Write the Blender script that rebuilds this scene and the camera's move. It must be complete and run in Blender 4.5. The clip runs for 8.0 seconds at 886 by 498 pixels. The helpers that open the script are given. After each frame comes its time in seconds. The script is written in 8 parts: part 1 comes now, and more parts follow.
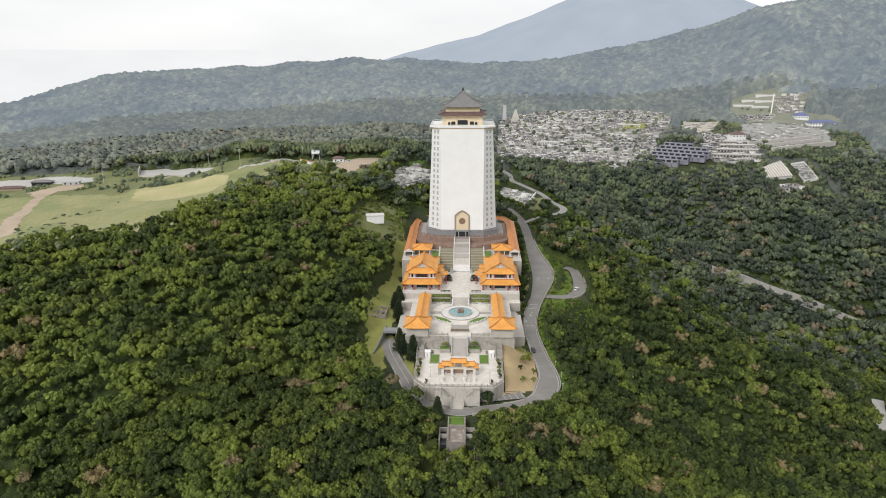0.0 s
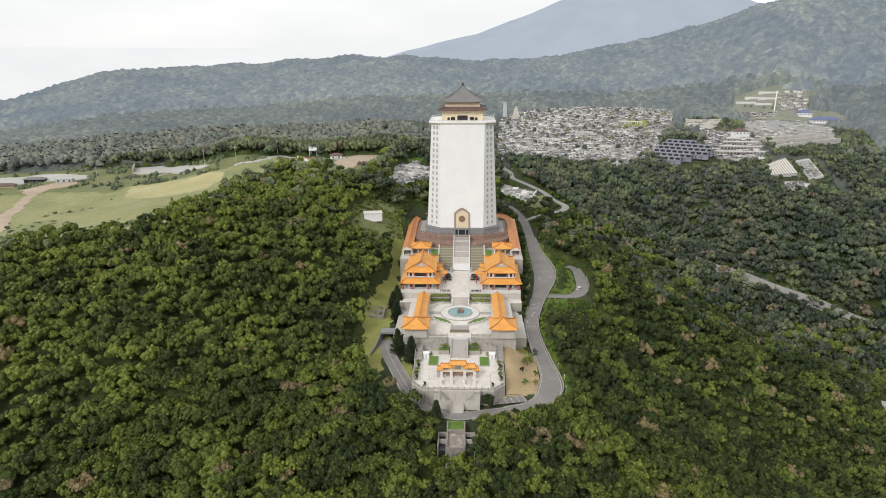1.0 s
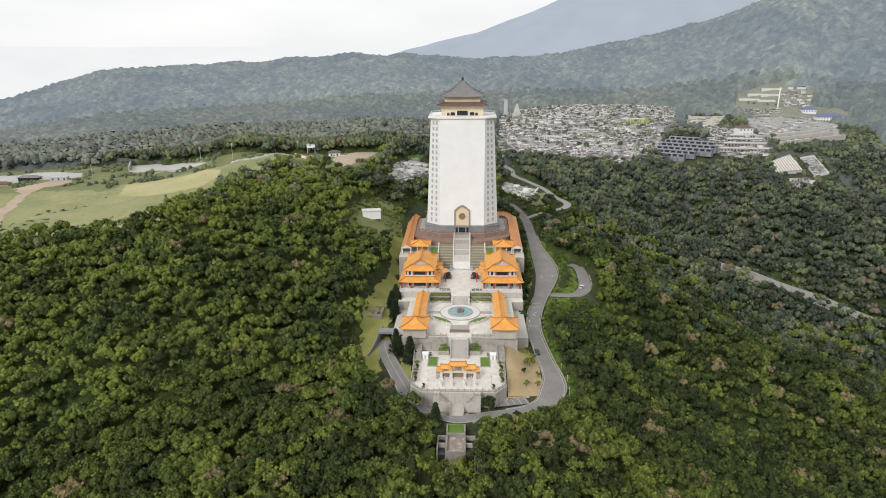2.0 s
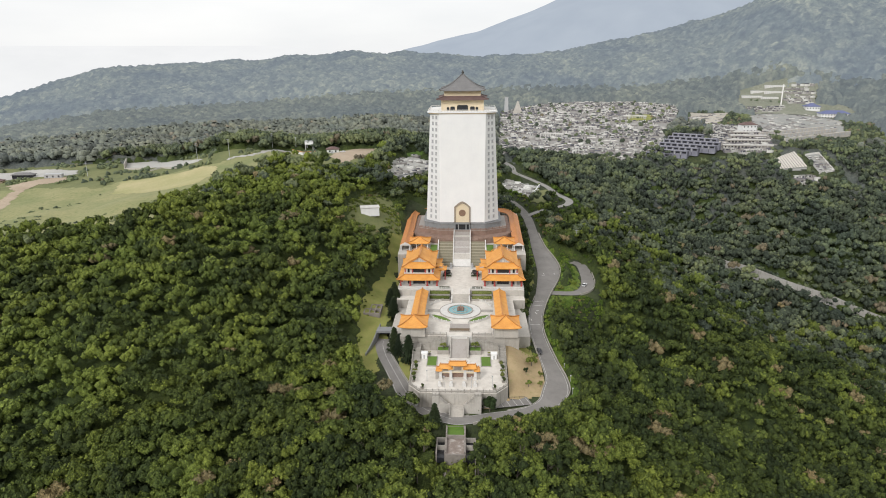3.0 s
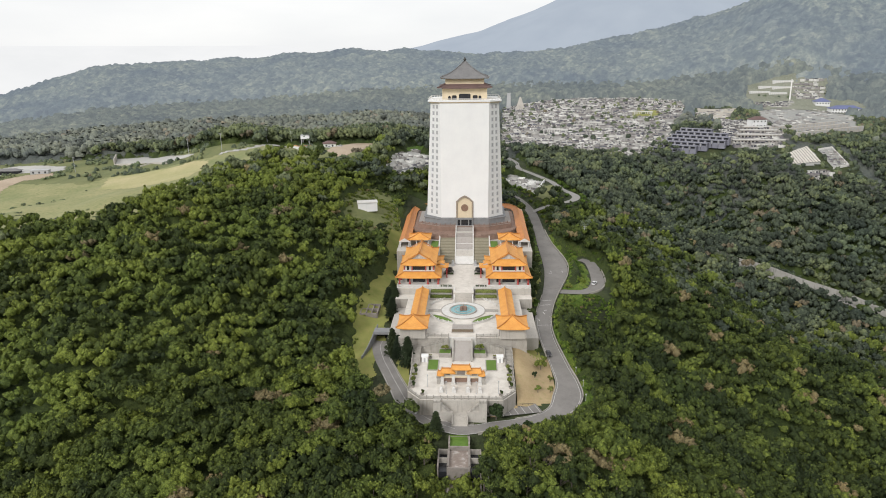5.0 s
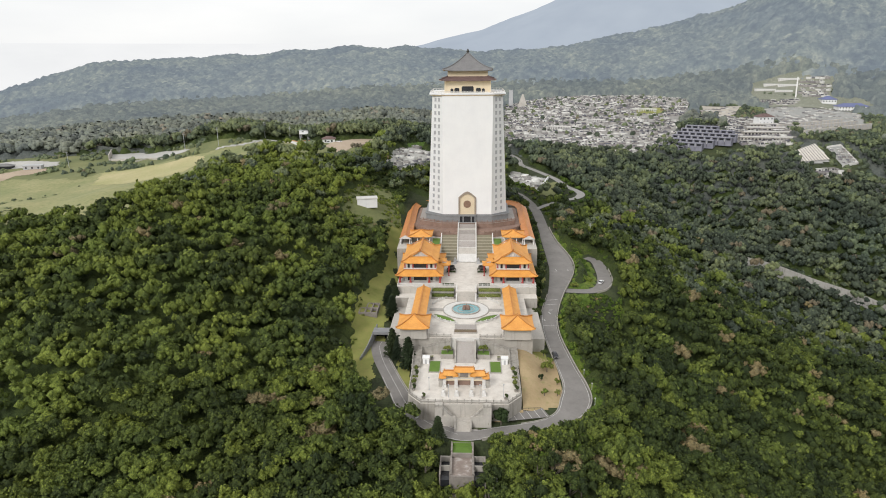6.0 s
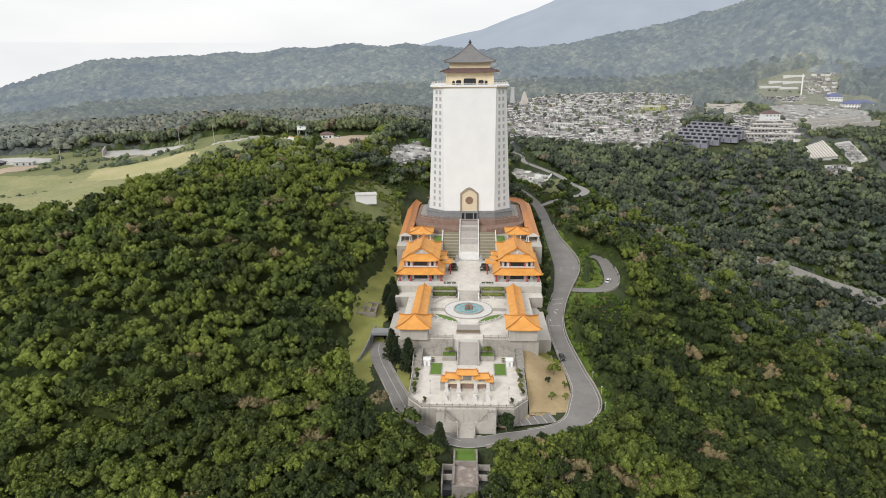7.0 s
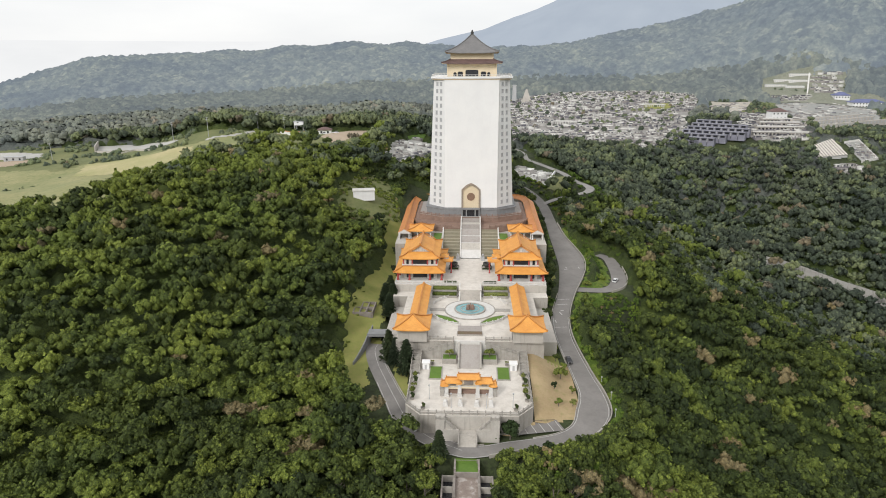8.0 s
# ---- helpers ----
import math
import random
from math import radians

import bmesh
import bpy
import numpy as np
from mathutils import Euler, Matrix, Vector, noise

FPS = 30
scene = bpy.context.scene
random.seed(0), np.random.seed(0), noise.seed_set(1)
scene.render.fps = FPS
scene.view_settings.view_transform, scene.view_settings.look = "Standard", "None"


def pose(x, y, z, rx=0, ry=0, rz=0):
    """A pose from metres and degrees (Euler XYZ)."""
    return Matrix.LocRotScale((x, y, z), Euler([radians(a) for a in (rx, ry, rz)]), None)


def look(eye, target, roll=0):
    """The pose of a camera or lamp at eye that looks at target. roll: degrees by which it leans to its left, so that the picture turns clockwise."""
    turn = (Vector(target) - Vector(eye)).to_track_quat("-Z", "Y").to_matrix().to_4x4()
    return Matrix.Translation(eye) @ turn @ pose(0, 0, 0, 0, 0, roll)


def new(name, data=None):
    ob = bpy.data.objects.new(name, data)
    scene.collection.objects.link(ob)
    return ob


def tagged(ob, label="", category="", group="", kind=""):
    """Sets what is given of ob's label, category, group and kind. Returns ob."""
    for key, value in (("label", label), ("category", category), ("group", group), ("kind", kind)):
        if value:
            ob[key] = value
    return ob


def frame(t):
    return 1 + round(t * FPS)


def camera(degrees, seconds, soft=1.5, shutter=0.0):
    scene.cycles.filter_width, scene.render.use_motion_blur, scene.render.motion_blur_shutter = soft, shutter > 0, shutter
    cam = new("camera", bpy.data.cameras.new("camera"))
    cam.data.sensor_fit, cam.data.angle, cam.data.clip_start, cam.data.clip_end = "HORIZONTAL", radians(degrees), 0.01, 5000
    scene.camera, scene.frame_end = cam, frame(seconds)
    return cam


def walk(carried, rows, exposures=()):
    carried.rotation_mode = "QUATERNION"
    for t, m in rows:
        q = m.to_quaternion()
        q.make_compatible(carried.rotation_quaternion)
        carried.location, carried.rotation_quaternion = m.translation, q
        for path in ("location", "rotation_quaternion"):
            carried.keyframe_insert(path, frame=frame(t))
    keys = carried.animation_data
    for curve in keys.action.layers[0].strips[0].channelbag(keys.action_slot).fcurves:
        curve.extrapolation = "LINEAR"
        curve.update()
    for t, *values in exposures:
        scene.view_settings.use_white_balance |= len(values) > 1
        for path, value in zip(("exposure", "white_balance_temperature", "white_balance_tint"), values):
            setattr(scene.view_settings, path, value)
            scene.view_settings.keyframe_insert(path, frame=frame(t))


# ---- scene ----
cam = camera(70.8, 8.0, soft=1.0)
PATH = [
    (0, (2.932, -375.026, 100.604), (2.856, -373.113, 100.026), -0.3),
    (0.5, (2.813, -370.683, 99.448), (2.738, -368.771, 98.868), -0.3),
    (1, (2.989, -366.815, 97.936), (2.913, -364.903, 97.354), -0.3),
    (1.5, (3.23, -363.215, 96.592), (3.152, -361.304, 96.009), -0.4),
    (3, (3.566, -353.234, 91.684), (3.485, -351.324, 91.099), -0.5),
    (3.5, (3.627, -349.427, 89.828), (3.545, -347.516, 89.244), -0.7),
    (4, (3.451, -345.358, 87.787), (3.367, -343.447, 87.204), -0.7),
    (4.5, (3.125, -340.819, 85.814), (3.041, -338.907, 85.233), -0.7),
    (6, (1.493, -326.826, 79.926), (1.407, -324.914, 79.343), -0.5),
    (6.5, (1.066, -322.039, 77.771), (0.98, -320.128, 77.189), -0.5),
    (7, (0.546, -317.086, 75.593), (0.459, -315.175, 75.011), -0.5),
    (7.5, (0.295, -311.565, 73.229), (0.207, -309.653, 72.648), -0.4),
    (8, (-0.005, -306.182, 70.917), (-0.093, -304.27, 70.337), -0.3),
]
walk(cam, [(t, look(eye, target, roll)) for t, eye, target, roll in PATH])

# ---- sky and sun: a bright overcast day ----
world = bpy.data.worlds.new("world")
scene.world = world
world.use_nodes = True
wn, wl = world.node_tree.nodes, world.node_tree.links
wn.clear()
SUN_UP, SUN_TURN = 36.0, 211.0
sky = wn.new("ShaderNodeTexSky")
sky.sky_type, sky.sun_disc = "NISHITA", False
sky.sun_elevation, sky.sun_rotation = radians(SUN_UP), radians(SUN_TURN)
sky_bg = wn.new("ShaderNodeBackground")
sky_bg.inputs["Strength"].default_value = 0.1
wl.new(sky.outputs[0], sky_bg.inputs["Color"])
wcoord = wn.new("ShaderNodeTexCoord")
wmap = wn.new("ShaderNodeMapping")
wmap.inputs["Scale"].default_value = (1.0, 1.0, 4.0)
wl.new(wcoord.outputs["Generated"], wmap.inputs["Vector"])
wnoise = wn.new("ShaderNodeTexNoise")
wnoise.inputs["Scale"].default_value, wnoise.inputs["Detail"].default_value = 2.2, 5.0
wl.new(wmap.outputs[0], wnoise.inputs["Vector"])
wramp = wn.new("ShaderNodeValToRGB")
wramp.color_ramp.elements[0].position, wramp.color_ramp.elements[1].position = 0.3, 0.7
wramp.color_ramp.elements[0].color = (0.79, 0.8, 0.815, 1)
wramp.color_ramp.elements[1].color = (0.95, 0.945, 0.935, 1)
wl.new(wnoise.outputs["Fac"], wramp.inputs[0])
cloud_bg = wn.new("ShaderNodeBackground")
cloud_bg.inputs["Strength"].default_value = 1.14
wl.new(wramp.outputs[0], cloud_bg.inputs["Color"])
wmix = wn.new("ShaderNodeMixShader")
wmix.inputs[0].default_value = 0.93
wl.new(sky_bg.outputs[0], wmix.inputs[1])
wl.new(cloud_bg.outputs[0], wmix.inputs[2])
wout = wn.new("ShaderNodeOutputWorld")
wl.new(wmix.outputs[0], wout.inputs["Surface"])

sun_data = bpy.data.lights.new("sun", "SUN")
sun_data.energy, sun_data.angle, sun_data.color = 2.05, radians(20), (1.0, 0.975, 0.945)
sun = new("sun", sun_data)
sun_az = radians(SUN_TURN)
sun.matrix_world = look((0, 0, 200), (0 - 100 * math.sin(sun_az) * math.cos(radians(SUN_UP)), 0 - 100 * math.cos(sun_az) * math.cos(radians(SUN_UP)), 200 - 100 * math.sin(radians(SUN_UP))))
scene.view_settings.exposure = 0.0

# ---- materials ----
def shader(name, rough=0.8, metal=0.0):
    m = bpy.data.materials.new(name)
    m.use_nodes = True
    n, l = m.node_tree.nodes, m.node_tree.links
    b = n["Principled BSDF"]
    b.inputs["Roughness"].default_value, b.inputs["Metallic"].default_value = rough, metal
    return m, n, l, b


def ramp(n, l, src, stops):
    r = n.new("ShaderNodeValToRGB")
    e = r.color_ramp.elements
    e[0].position, e[0].color = stops[0][0], (*stops[0][1], 1)
    e[1].position, e[1].color = stops[-1][0], (*stops[-1][1], 1)
    for p, c in stops[1:-1]:
        k = e.new(p)
        k.color = (*c, 1)
    l.new(src, r.inputs[0])
    return r.outputs[0]


def noise_of(n, l, scale, detail=4.0, stretch=(1, 1, 1), rough=0.55):
    g = n.new("ShaderNodeNewGeometry")
    mp = n.new("ShaderNodeMapping")
    mp.inputs["Scale"].default_value = stretch
    l.new(g.outputs["Position"], mp.inputs["Vector"])
    t = n.new("ShaderNodeTexNoise")
    t.inputs["Scale"].default_value, t.inputs["Detail"].default_value, t.inputs["Roughness"].default_value = scale, detail, rough
    l.new(mp.outputs[0], t.inputs["Vector"])
    return t.outputs["Fac"]


def blend(n, l, fac, a, b, mode="MIX"):
    x = n.new("ShaderNodeMix")
    x.data_type, x.blend_type = "RGBA", mode
    for sock, v in ((x.inputs[0], fac), (x.inputs[6], a), (x.inputs[7], b)):
        if isinstance(v, (int, float)):
            sock.default_value = v
        elif isinstance(v, tuple):
            sock.default_value = (*v, 1)
        else:
            l.new(v, sock)
    return x.outputs[2]


def bump(n, l, b, height, strength=0.3, distance=0.1):
    k = n.new("ShaderNodeBump")
    k.inputs["Strength"].default_value, k.inputs["Distance"].default_value = strength, distance
    l.new(height, k.inputs["Height"])
    l.new(k.outputs[0], b.inputs["Normal"])


def stone(name, lo, hi, scale=0.25, fine=3.0, rough=0.8, stain=0.35, stain_col=(0.25, 0.24, 0.22), streak=False, grit=0.25):
    """Masonry, plaster or paving: broad tone, fine grain and stains."""
    m, n, l, b = shader(name, rough)
    base = ramp(n, l, noise_of(n, l, scale), [(0.3, lo), (0.7, hi)])
    grain = noise_of(n, l, fine, 5)
    c = blend(n, l, grit, base, ramp(n, l, grain, [(0.3, tuple(v * 0.7 for v in lo)), (0.7, hi)]))
    st = ramp(n, l, noise_of(n, l, 0.5 if not streak else 1.1, 6, (1, 1, 0.12) if streak else (1, 1, 1)), [(0.52, (0, 0, 0)), (0.75, (stain,) * 3)])
    c = blend(n, l, st, c, stain_col)
    l.new(c, b.inputs["Base Color"])
    bump(n, l, b, grain, 0.25, 0.05)
    return m


def foliage(name, dark, mid, light, by_object, rare=None, fine=2.6, lively=1.0, relief=0.45, gloss=0.25):
    """Leaves: each tree has its own tint, leaves vary in clumps."""
    m, n, l, b = shader(name, 0.75)
    b.inputs["Specular IOR Level"].default_value = gloss
    if by_object:
        o = n.new("ShaderNodeObjectInfo")
        tint = o.outputs["Random"]
    else:
        a = n.new("ShaderNodeAttribute")
        a.attribute_name = "tint"
        tint = a.outputs["Fac"]
    stops = [(0.0, dark), (0.45, mid), (0.88, light)]
    stops += [(0.955, light), (0.97, rare), (1.0, rare)] if rare else [(1.0, light)]
    c = ramp(n, l, tint, stops)
    f = noise_of(n, l, fine, 4)
    c = blend(n, l, 1.0, c, ramp(n, l, f, [(0.3, (1 - 0.6 * lively, 1 - 0.54 * lively, 1 - 0.5 * lively)), (0.7, (1 + 0.55 * lively, 1 + 0.45 * lively, 1 + 0.2 * lively))]), "MULTIPLY")
    w = noise_of(n, l, 0.03, 3)
    c = blend(n, l, 1.0, c, ramp(n, l, w, [(0.3, (0.8, 0.86, 0.9)), (0.7, (1.15, 1.1, 1.0))]), "MULTIPLY")
    l.new(c, b.inputs["Base Color"])
    bump(n, l, b, noise_of(n, l, 0.6 * fine, 3, rough=0.7), 1.0, relief)
    return m


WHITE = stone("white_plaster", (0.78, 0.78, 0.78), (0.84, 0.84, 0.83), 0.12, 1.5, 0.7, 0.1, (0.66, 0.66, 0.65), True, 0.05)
# white plaster a step darker than the facade panel's, also for halls
WHITE_DULL = stone("dull_white_plaster", (0.7, 0.7, 0.7), (0.78, 0.78, 0.77), 0.12, 1.5, 0.75, 0.15, (0.55, 0.55, 0.53), True, 0.1)
TRIM = stone("grey_window_trim", (0.42, 0.42, 0.43), (0.5, 0.5, 0.5), 0.5, 3.0, 0.7, 0.1)
GREY = stone("grey_granite", (0.2, 0.205, 0.21), (0.28, 0.285, 0.29), 0.4, 3.0, 0.6, 0.3, (0.13, 0.13, 0.13))
CONCRETE = stone("weathered_concrete", (0.33, 0.305, 0.27), (0.45, 0.42, 0.375), 0.2, 2.5, 0.85, 0.65, (0.17, 0.155, 0.135), True)
PALE = stone("pale_concrete", (0.43, 0.4, 0.36), (0.54, 0.505, 0.455), 0.2, 2.5, 0.85, 0.5, (0.26, 0.24, 0.21), True)
PAVING = stone("white_paving", (0.57, 0.53, 0.475), (0.72, 0.675, 0.615), 0.35, 2.0, 0.75, 0.5, (0.38, 0.33, 0.28))
MARBLE = stone("white_marble", (0.58, 0.565, 0.535), (0.7, 0.685, 0.66), 0.6, 4.0, 0.5, 0.2, (0.5, 0.48, 0.45), True)
BALUSTER = stone("weathered_balustrade_stone", (0.3, 0.28, 0.25), (0.43, 0.405, 0.365), 0.6, 3.0, 0.85, 0.6, (0.2, 0.185, 0.16), True)
STEP = stone("mossy_steps", (0.22, 0.2, 0.14), (0.32, 0.29, 0.21), 0.5, 3.0, 0.9, 0.5, (0.14, 0.14, 0.08))
RAMP = stone("carved_ramp_stone", (0.3, 0.27, 0.25), (0.42, 0.39, 0.36), 0.5, 2.5, 0.8, 0.5, (0.2, 0.18, 0.16))
BROWN = stone("reddish_brown_stone", (0.2, 0.13, 0.1), (0.3, 0.2, 0.155), 0.4, 2.5, 0.8, 0.4, (0.13, 0.09, 0.07))
CREAM = stone("cream_wall", (0.66, 0.55, 0.38), (0.74, 0.63, 0.46), 0.3, 2.0, 0.8, 0.15, (0.5, 0.4, 0.28), True)
TAN = stone("tan_panel", (0.5, 0.4, 0.27), (0.6, 0.49, 0.34), 0.6, 3.0, 0.7, 0.2, (0.35, 0.26, 0.17))
RED = stone("red_lacquer", (0.3, 0.03, 0.025), (0.4, 0.05, 0.04), 0.6, 3.0, 0.5, 0.2, (0.15, 0.03, 0.02))
ASPHALT = stone("asphalt", (0.185, 0.173, 0.162), (0.25, 0.236, 0.222), 0.12, 2.0, 0.9, 0.45, (0.13, 0.122, 0.115))
PAINT = stone("worn_road_paint", (0.5, 0.49, 0.47), (0.68, 0.67, 0.64), 1.5, 6.0, 0.7, 0.7, (0.24, 0.23, 0.22))
PANE = stone("grey_window_pane", (0.34, 0.35, 0.36), (0.44, 0.45, 0.46), 0.6, 3.0, 0.3, 0.0)
DARK = stone("dark_window", (0.015, 0.016, 0.02), (0.035, 0.036, 0.04), 0.6, 3.0, 0.25, 0.0)
BRONZE = stone("dark_bronze", (0.03, 0.03, 0.028), (0.06, 0.058, 0.05), 1.0, 5.0, 0.5, 0.2, (0.02, 0.02, 0.02))
DRY = stone("dry_earth_and_grass", (0.33, 0.24, 0.13), (0.43, 0.33, 0.19), 0.15, 1.5, 0.95, 0.7, (0.24, 0.23, 0.09))
LAWN = stone("short_lawn", (0.17, 0.2, 0.045), (0.31, 0.3, 0.09), 0.12, 2.5, 0.95, 0.5, (0.3, 0.24, 0.1))
GREENLAWN = stone("clipped_green_lawn", (0.09, 0.17, 0.025), (0.13, 0.22, 0.035), 0.3, 3.0, 0.95, 0.3, (0.08, 0.12, 0.03))
ROUGH = stone("rough_green_grass", (0.1, 0.125, 0.045), (0.2, 0.205, 0.085), 0.06, 0.8, 0.95, 0.6, (0.09, 0.11, 0.04))
MEADOW = stone("pale_meadow", (0.17, 0.2, 0.075), (0.33, 0.305, 0.15), 0.03, 0.35, 0.95, 0.85, (0.13, 0.165, 0.06))
DIRT = stone("bare_dirt", (0.34, 0.265, 0.19), (0.46, 0.37, 0.28), 0.06, 0.8, 0.95, 0.4, (0.3, 0.24, 0.16))
GRAVEL = stone("grey_gravel", (0.38, 0.372, 0.35), (0.48, 0.47, 0.44), 0.05, 1.0, 0.95, 0.4, (0.3, 0.29, 0.25))
ROADGREY = stone("grey_cemetery_paving", (0.24, 0.235, 0.22), (0.34, 0.325, 0.31), 0.05, 1.0, 0.95, 0.5, (0.13, 0.14, 0.1))
POOLWALL = stone("stained_channel_stone", (0.2, 0.175, 0.155), (0.33, 0.295, 0.265), 0.4, 2.0, 0.8, 0.6, (0.1, 0.09, 0.08))
CHANNEL = stone("stained_channel_floor", (0.2, 0.155, 0.13), (0.33, 0.275, 0.24), 0.5, 3.0, 0.7, 0.95, (0.58, 0.56, 0.53))
SOIL = stone("brown_flower_bed", (0.13, 0.09, 0.06), (0.2, 0.15, 0.1), 1.0, 4.0, 0.95, 0.5, (0.1, 0.12, 0.05))
BARK = stone("bark", (0.1, 0.085, 0.07), (0.17, 0.145, 0.12), 1.0, 6.0, 0.95, 0.3, (0.06, 0.05, 0.04))
METALGREY = stone("galvanised_steel", (0.4, 0.41, 0.42), (0.5, 0.51, 0.52), 1.0, 4.0, 0.5, 0.2)
FIELDGREY = stone("grey_grave_field", (0.26, 0.265, 0.25), (0.36, 0.355, 0.34), 0.03, 0.7, 0.95, 0.5, (0.2, 0.215, 0.17))
BLUE = stone("blue_sheet_roof", (0.1, 0.12, 0.24), (0.14, 0.16, 0.3), 0.2, 1.5, 0.6, 0.2, (0.09, 0.1, 0.15))
SLATE = stone("violet_grey_slate", (0.19, 0.19, 0.235), (0.27, 0.27, 0.315), 0.2, 1.5, 0.8, 0.3, (0.1, 0.1, 0.12))


def tile_roof(name, lo, hi, dirt, axis_scale=(1, 1, 1), rough=0.55):
    """Glazed pan tiles: fine ribs down the slope as relief, uneven firing, dirt."""
    m, n, l, b = shader(name, rough)
    base = ramp(n, l, noise_of(n, l, 0.35, 5), [(0.3, lo), (0.7, hi)])
    fleck = noise_of(n, l, 2.5, 5)
    c = blend(n, l, ramp(n, l, fleck, [(0.5, (0, 0, 0)), (0.8, (0.5,) * 3)]), base, dirt)
    l.new(c, b.inputs["Base Color"])
    bump(n, l, b, fleck, 0.35, 0.08)
    return m


ORANGE = tile_roof("orange_glazed_tile", (0.62, 0.26, 0.05), (0.74, 0.36, 0.08), (0.4, 0.17, 0.05))
ORANGE_OLD = tile_roof("dull_orange_tile", (0.5, 0.19, 0.06), (0.6, 0.26, 0.09), (0.32, 0.14, 0.06))
ORANGE_CAP = tile_roof("orange_ridge_tile", (0.46, 0.18, 0.04), (0.56, 0.25, 0.06), (0.3, 0.13, 0.04))
GREYTILE = tile_roof("grey_brown_tile", (0.15, 0.147, 0.148), (0.2, 0.195, 0.192), (0.1, 0.09, 0.085), rough=0.7)
REDTILE = tile_roof("dark_red_brown_tile", (0.11, 0.07, 0.065), (0.16, 0.1, 0.09), (0.07, 0.05, 0.045), rough=0.7)

water, n_, l_, b_ = shader("pool_water", 0.08)
l_.new(ramp(n_, l_, noise_of(n_, l_, 0.8), [(0.3, (0.13, 0.3, 0.33)), (0.7, (0.22, 0.42, 0.45))]), b_.inputs["Base Color"])
bump(n_, l_, b_, noise_of(n_, l_, 4.0), 0.1, 0.05)

STREAKED = stone("streaked_wall_concrete", (0.3, 0.29, 0.265), (0.42, 0.405, 0.375), 0.1, 1.2, 0.85, 0.9, (0.1, 0.1, 0.085), True)
LANDING = stone("worn_landing_stone", (0.32, 0.295, 0.225), (0.42, 0.385, 0.3), 0.5, 3.0, 0.9, 0.5, (0.2, 0.19, 0.12))
TERRACE = stone("grey_tan_terrace", (0.36, 0.33, 0.28), (0.46, 0.425, 0.37), 0.05, 0.8, 0.95, 0.5, (0.28, 0.27, 0.22))
HILLGRASS = stone("dull_hill_grass", (0.15, 0.165, 0.12), (0.25, 0.255, 0.2), 0.04, 0.5, 0.95, 0.6, (0.32, 0.31, 0.28))
STUBBLE = stone("mown_stubble", (0.25, 0.27, 0.09), (0.5, 0.42, 0.25), 0.022, 0.6, 0.95, 0.5, (0.34, 0.34, 0.15))
GREENS = ((0.025, 0.04, 0.0145), (0.071, 0.1, 0.0265), (0.168, 0.215, 0.047))
LEAF_TREE = foliage("leaves", *GREENS, True, (0.16, 0.13, 0.06))
LEAF_MASS = foliage("forest_leaves", *GREENS, False, (0.22, 0.185, 0.115), 3.4, 1.5)
# haze by distance is put into these two leaf colours and their gloss
LEAF_MID = foliage("mid_haze_leaves", (0.035, 0.049, 0.039), (0.088, 0.114, 0.084), (0.176, 0.212, 0.118), False, (0.17, 0.148, 0.115), 2.2, 1.15, 0.6, 0.35)
LEAF_HAZE = foliage("far_haze_leaves", (0.06, 0.071, 0.07), (0.113, 0.129, 0.124), (0.187, 0.207, 0.18), False, (0.22, 0.2, 0.17), 1.1, 0.9, 0.9, 0.7)
VINE = foliage("bright_undergrowth", (0.05, 0.09, 0.016), (0.1, 0.16, 0.026), (0.17, 0.2, 0.045), False, (0.2, 0.15, 0.09))
CONIFER = foliage("conifer_needles", (0.014, 0.024, 0.012), (0.022, 0.036, 0.016), (0.035, 0.05, 0.02), True)
HEDGE = foliage("clipped_hedge", (0.12, 0.15, 0.035), (0.17, 0.2, 0.05), (0.23, 0.25, 0.08), True)
SHRUB = foliage("dark_shrub", (0.025, 0.045, 0.015), (0.04, 0.06, 0.018), (0.06, 0.08, 0.025), True)

forest_floor, n_, l_, b_ = shader("forest_floor", 0.95)
c_ = ramp(n_, l_, noise_of(n_, l_, 0.08, 6), [(0.3, (0.02, 0.026, 0.01)), (0.55, (0.04, 0.055, 0.018)), (0.8, (0.07, 0.075, 0.03))])
c_ = blend(n_, l_, 1.0, c_, ramp(n_, l_, noise_of(n_, l_, 1.2, 5), [(0.3, (0.6, 0.6, 0.6)), (0.7, (1.3, 1.3, 1.2))]), "MULTIPLY")
l_.new(c_, b_.inputs["Base Color"])
bump(n_, l_, b_, noise_of(n_, l_, 0.15, 6), 1.0, 2.5)

# haze over the mountain is put in as a blue-grey emission
haze_mat, n_, l_, b_ = shader("mountain_haze_glow", 1.0)
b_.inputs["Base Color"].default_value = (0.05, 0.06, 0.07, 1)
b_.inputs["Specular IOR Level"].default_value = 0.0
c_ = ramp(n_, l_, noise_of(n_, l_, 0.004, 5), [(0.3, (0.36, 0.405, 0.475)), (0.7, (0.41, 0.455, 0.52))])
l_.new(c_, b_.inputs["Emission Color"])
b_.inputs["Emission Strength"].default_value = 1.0

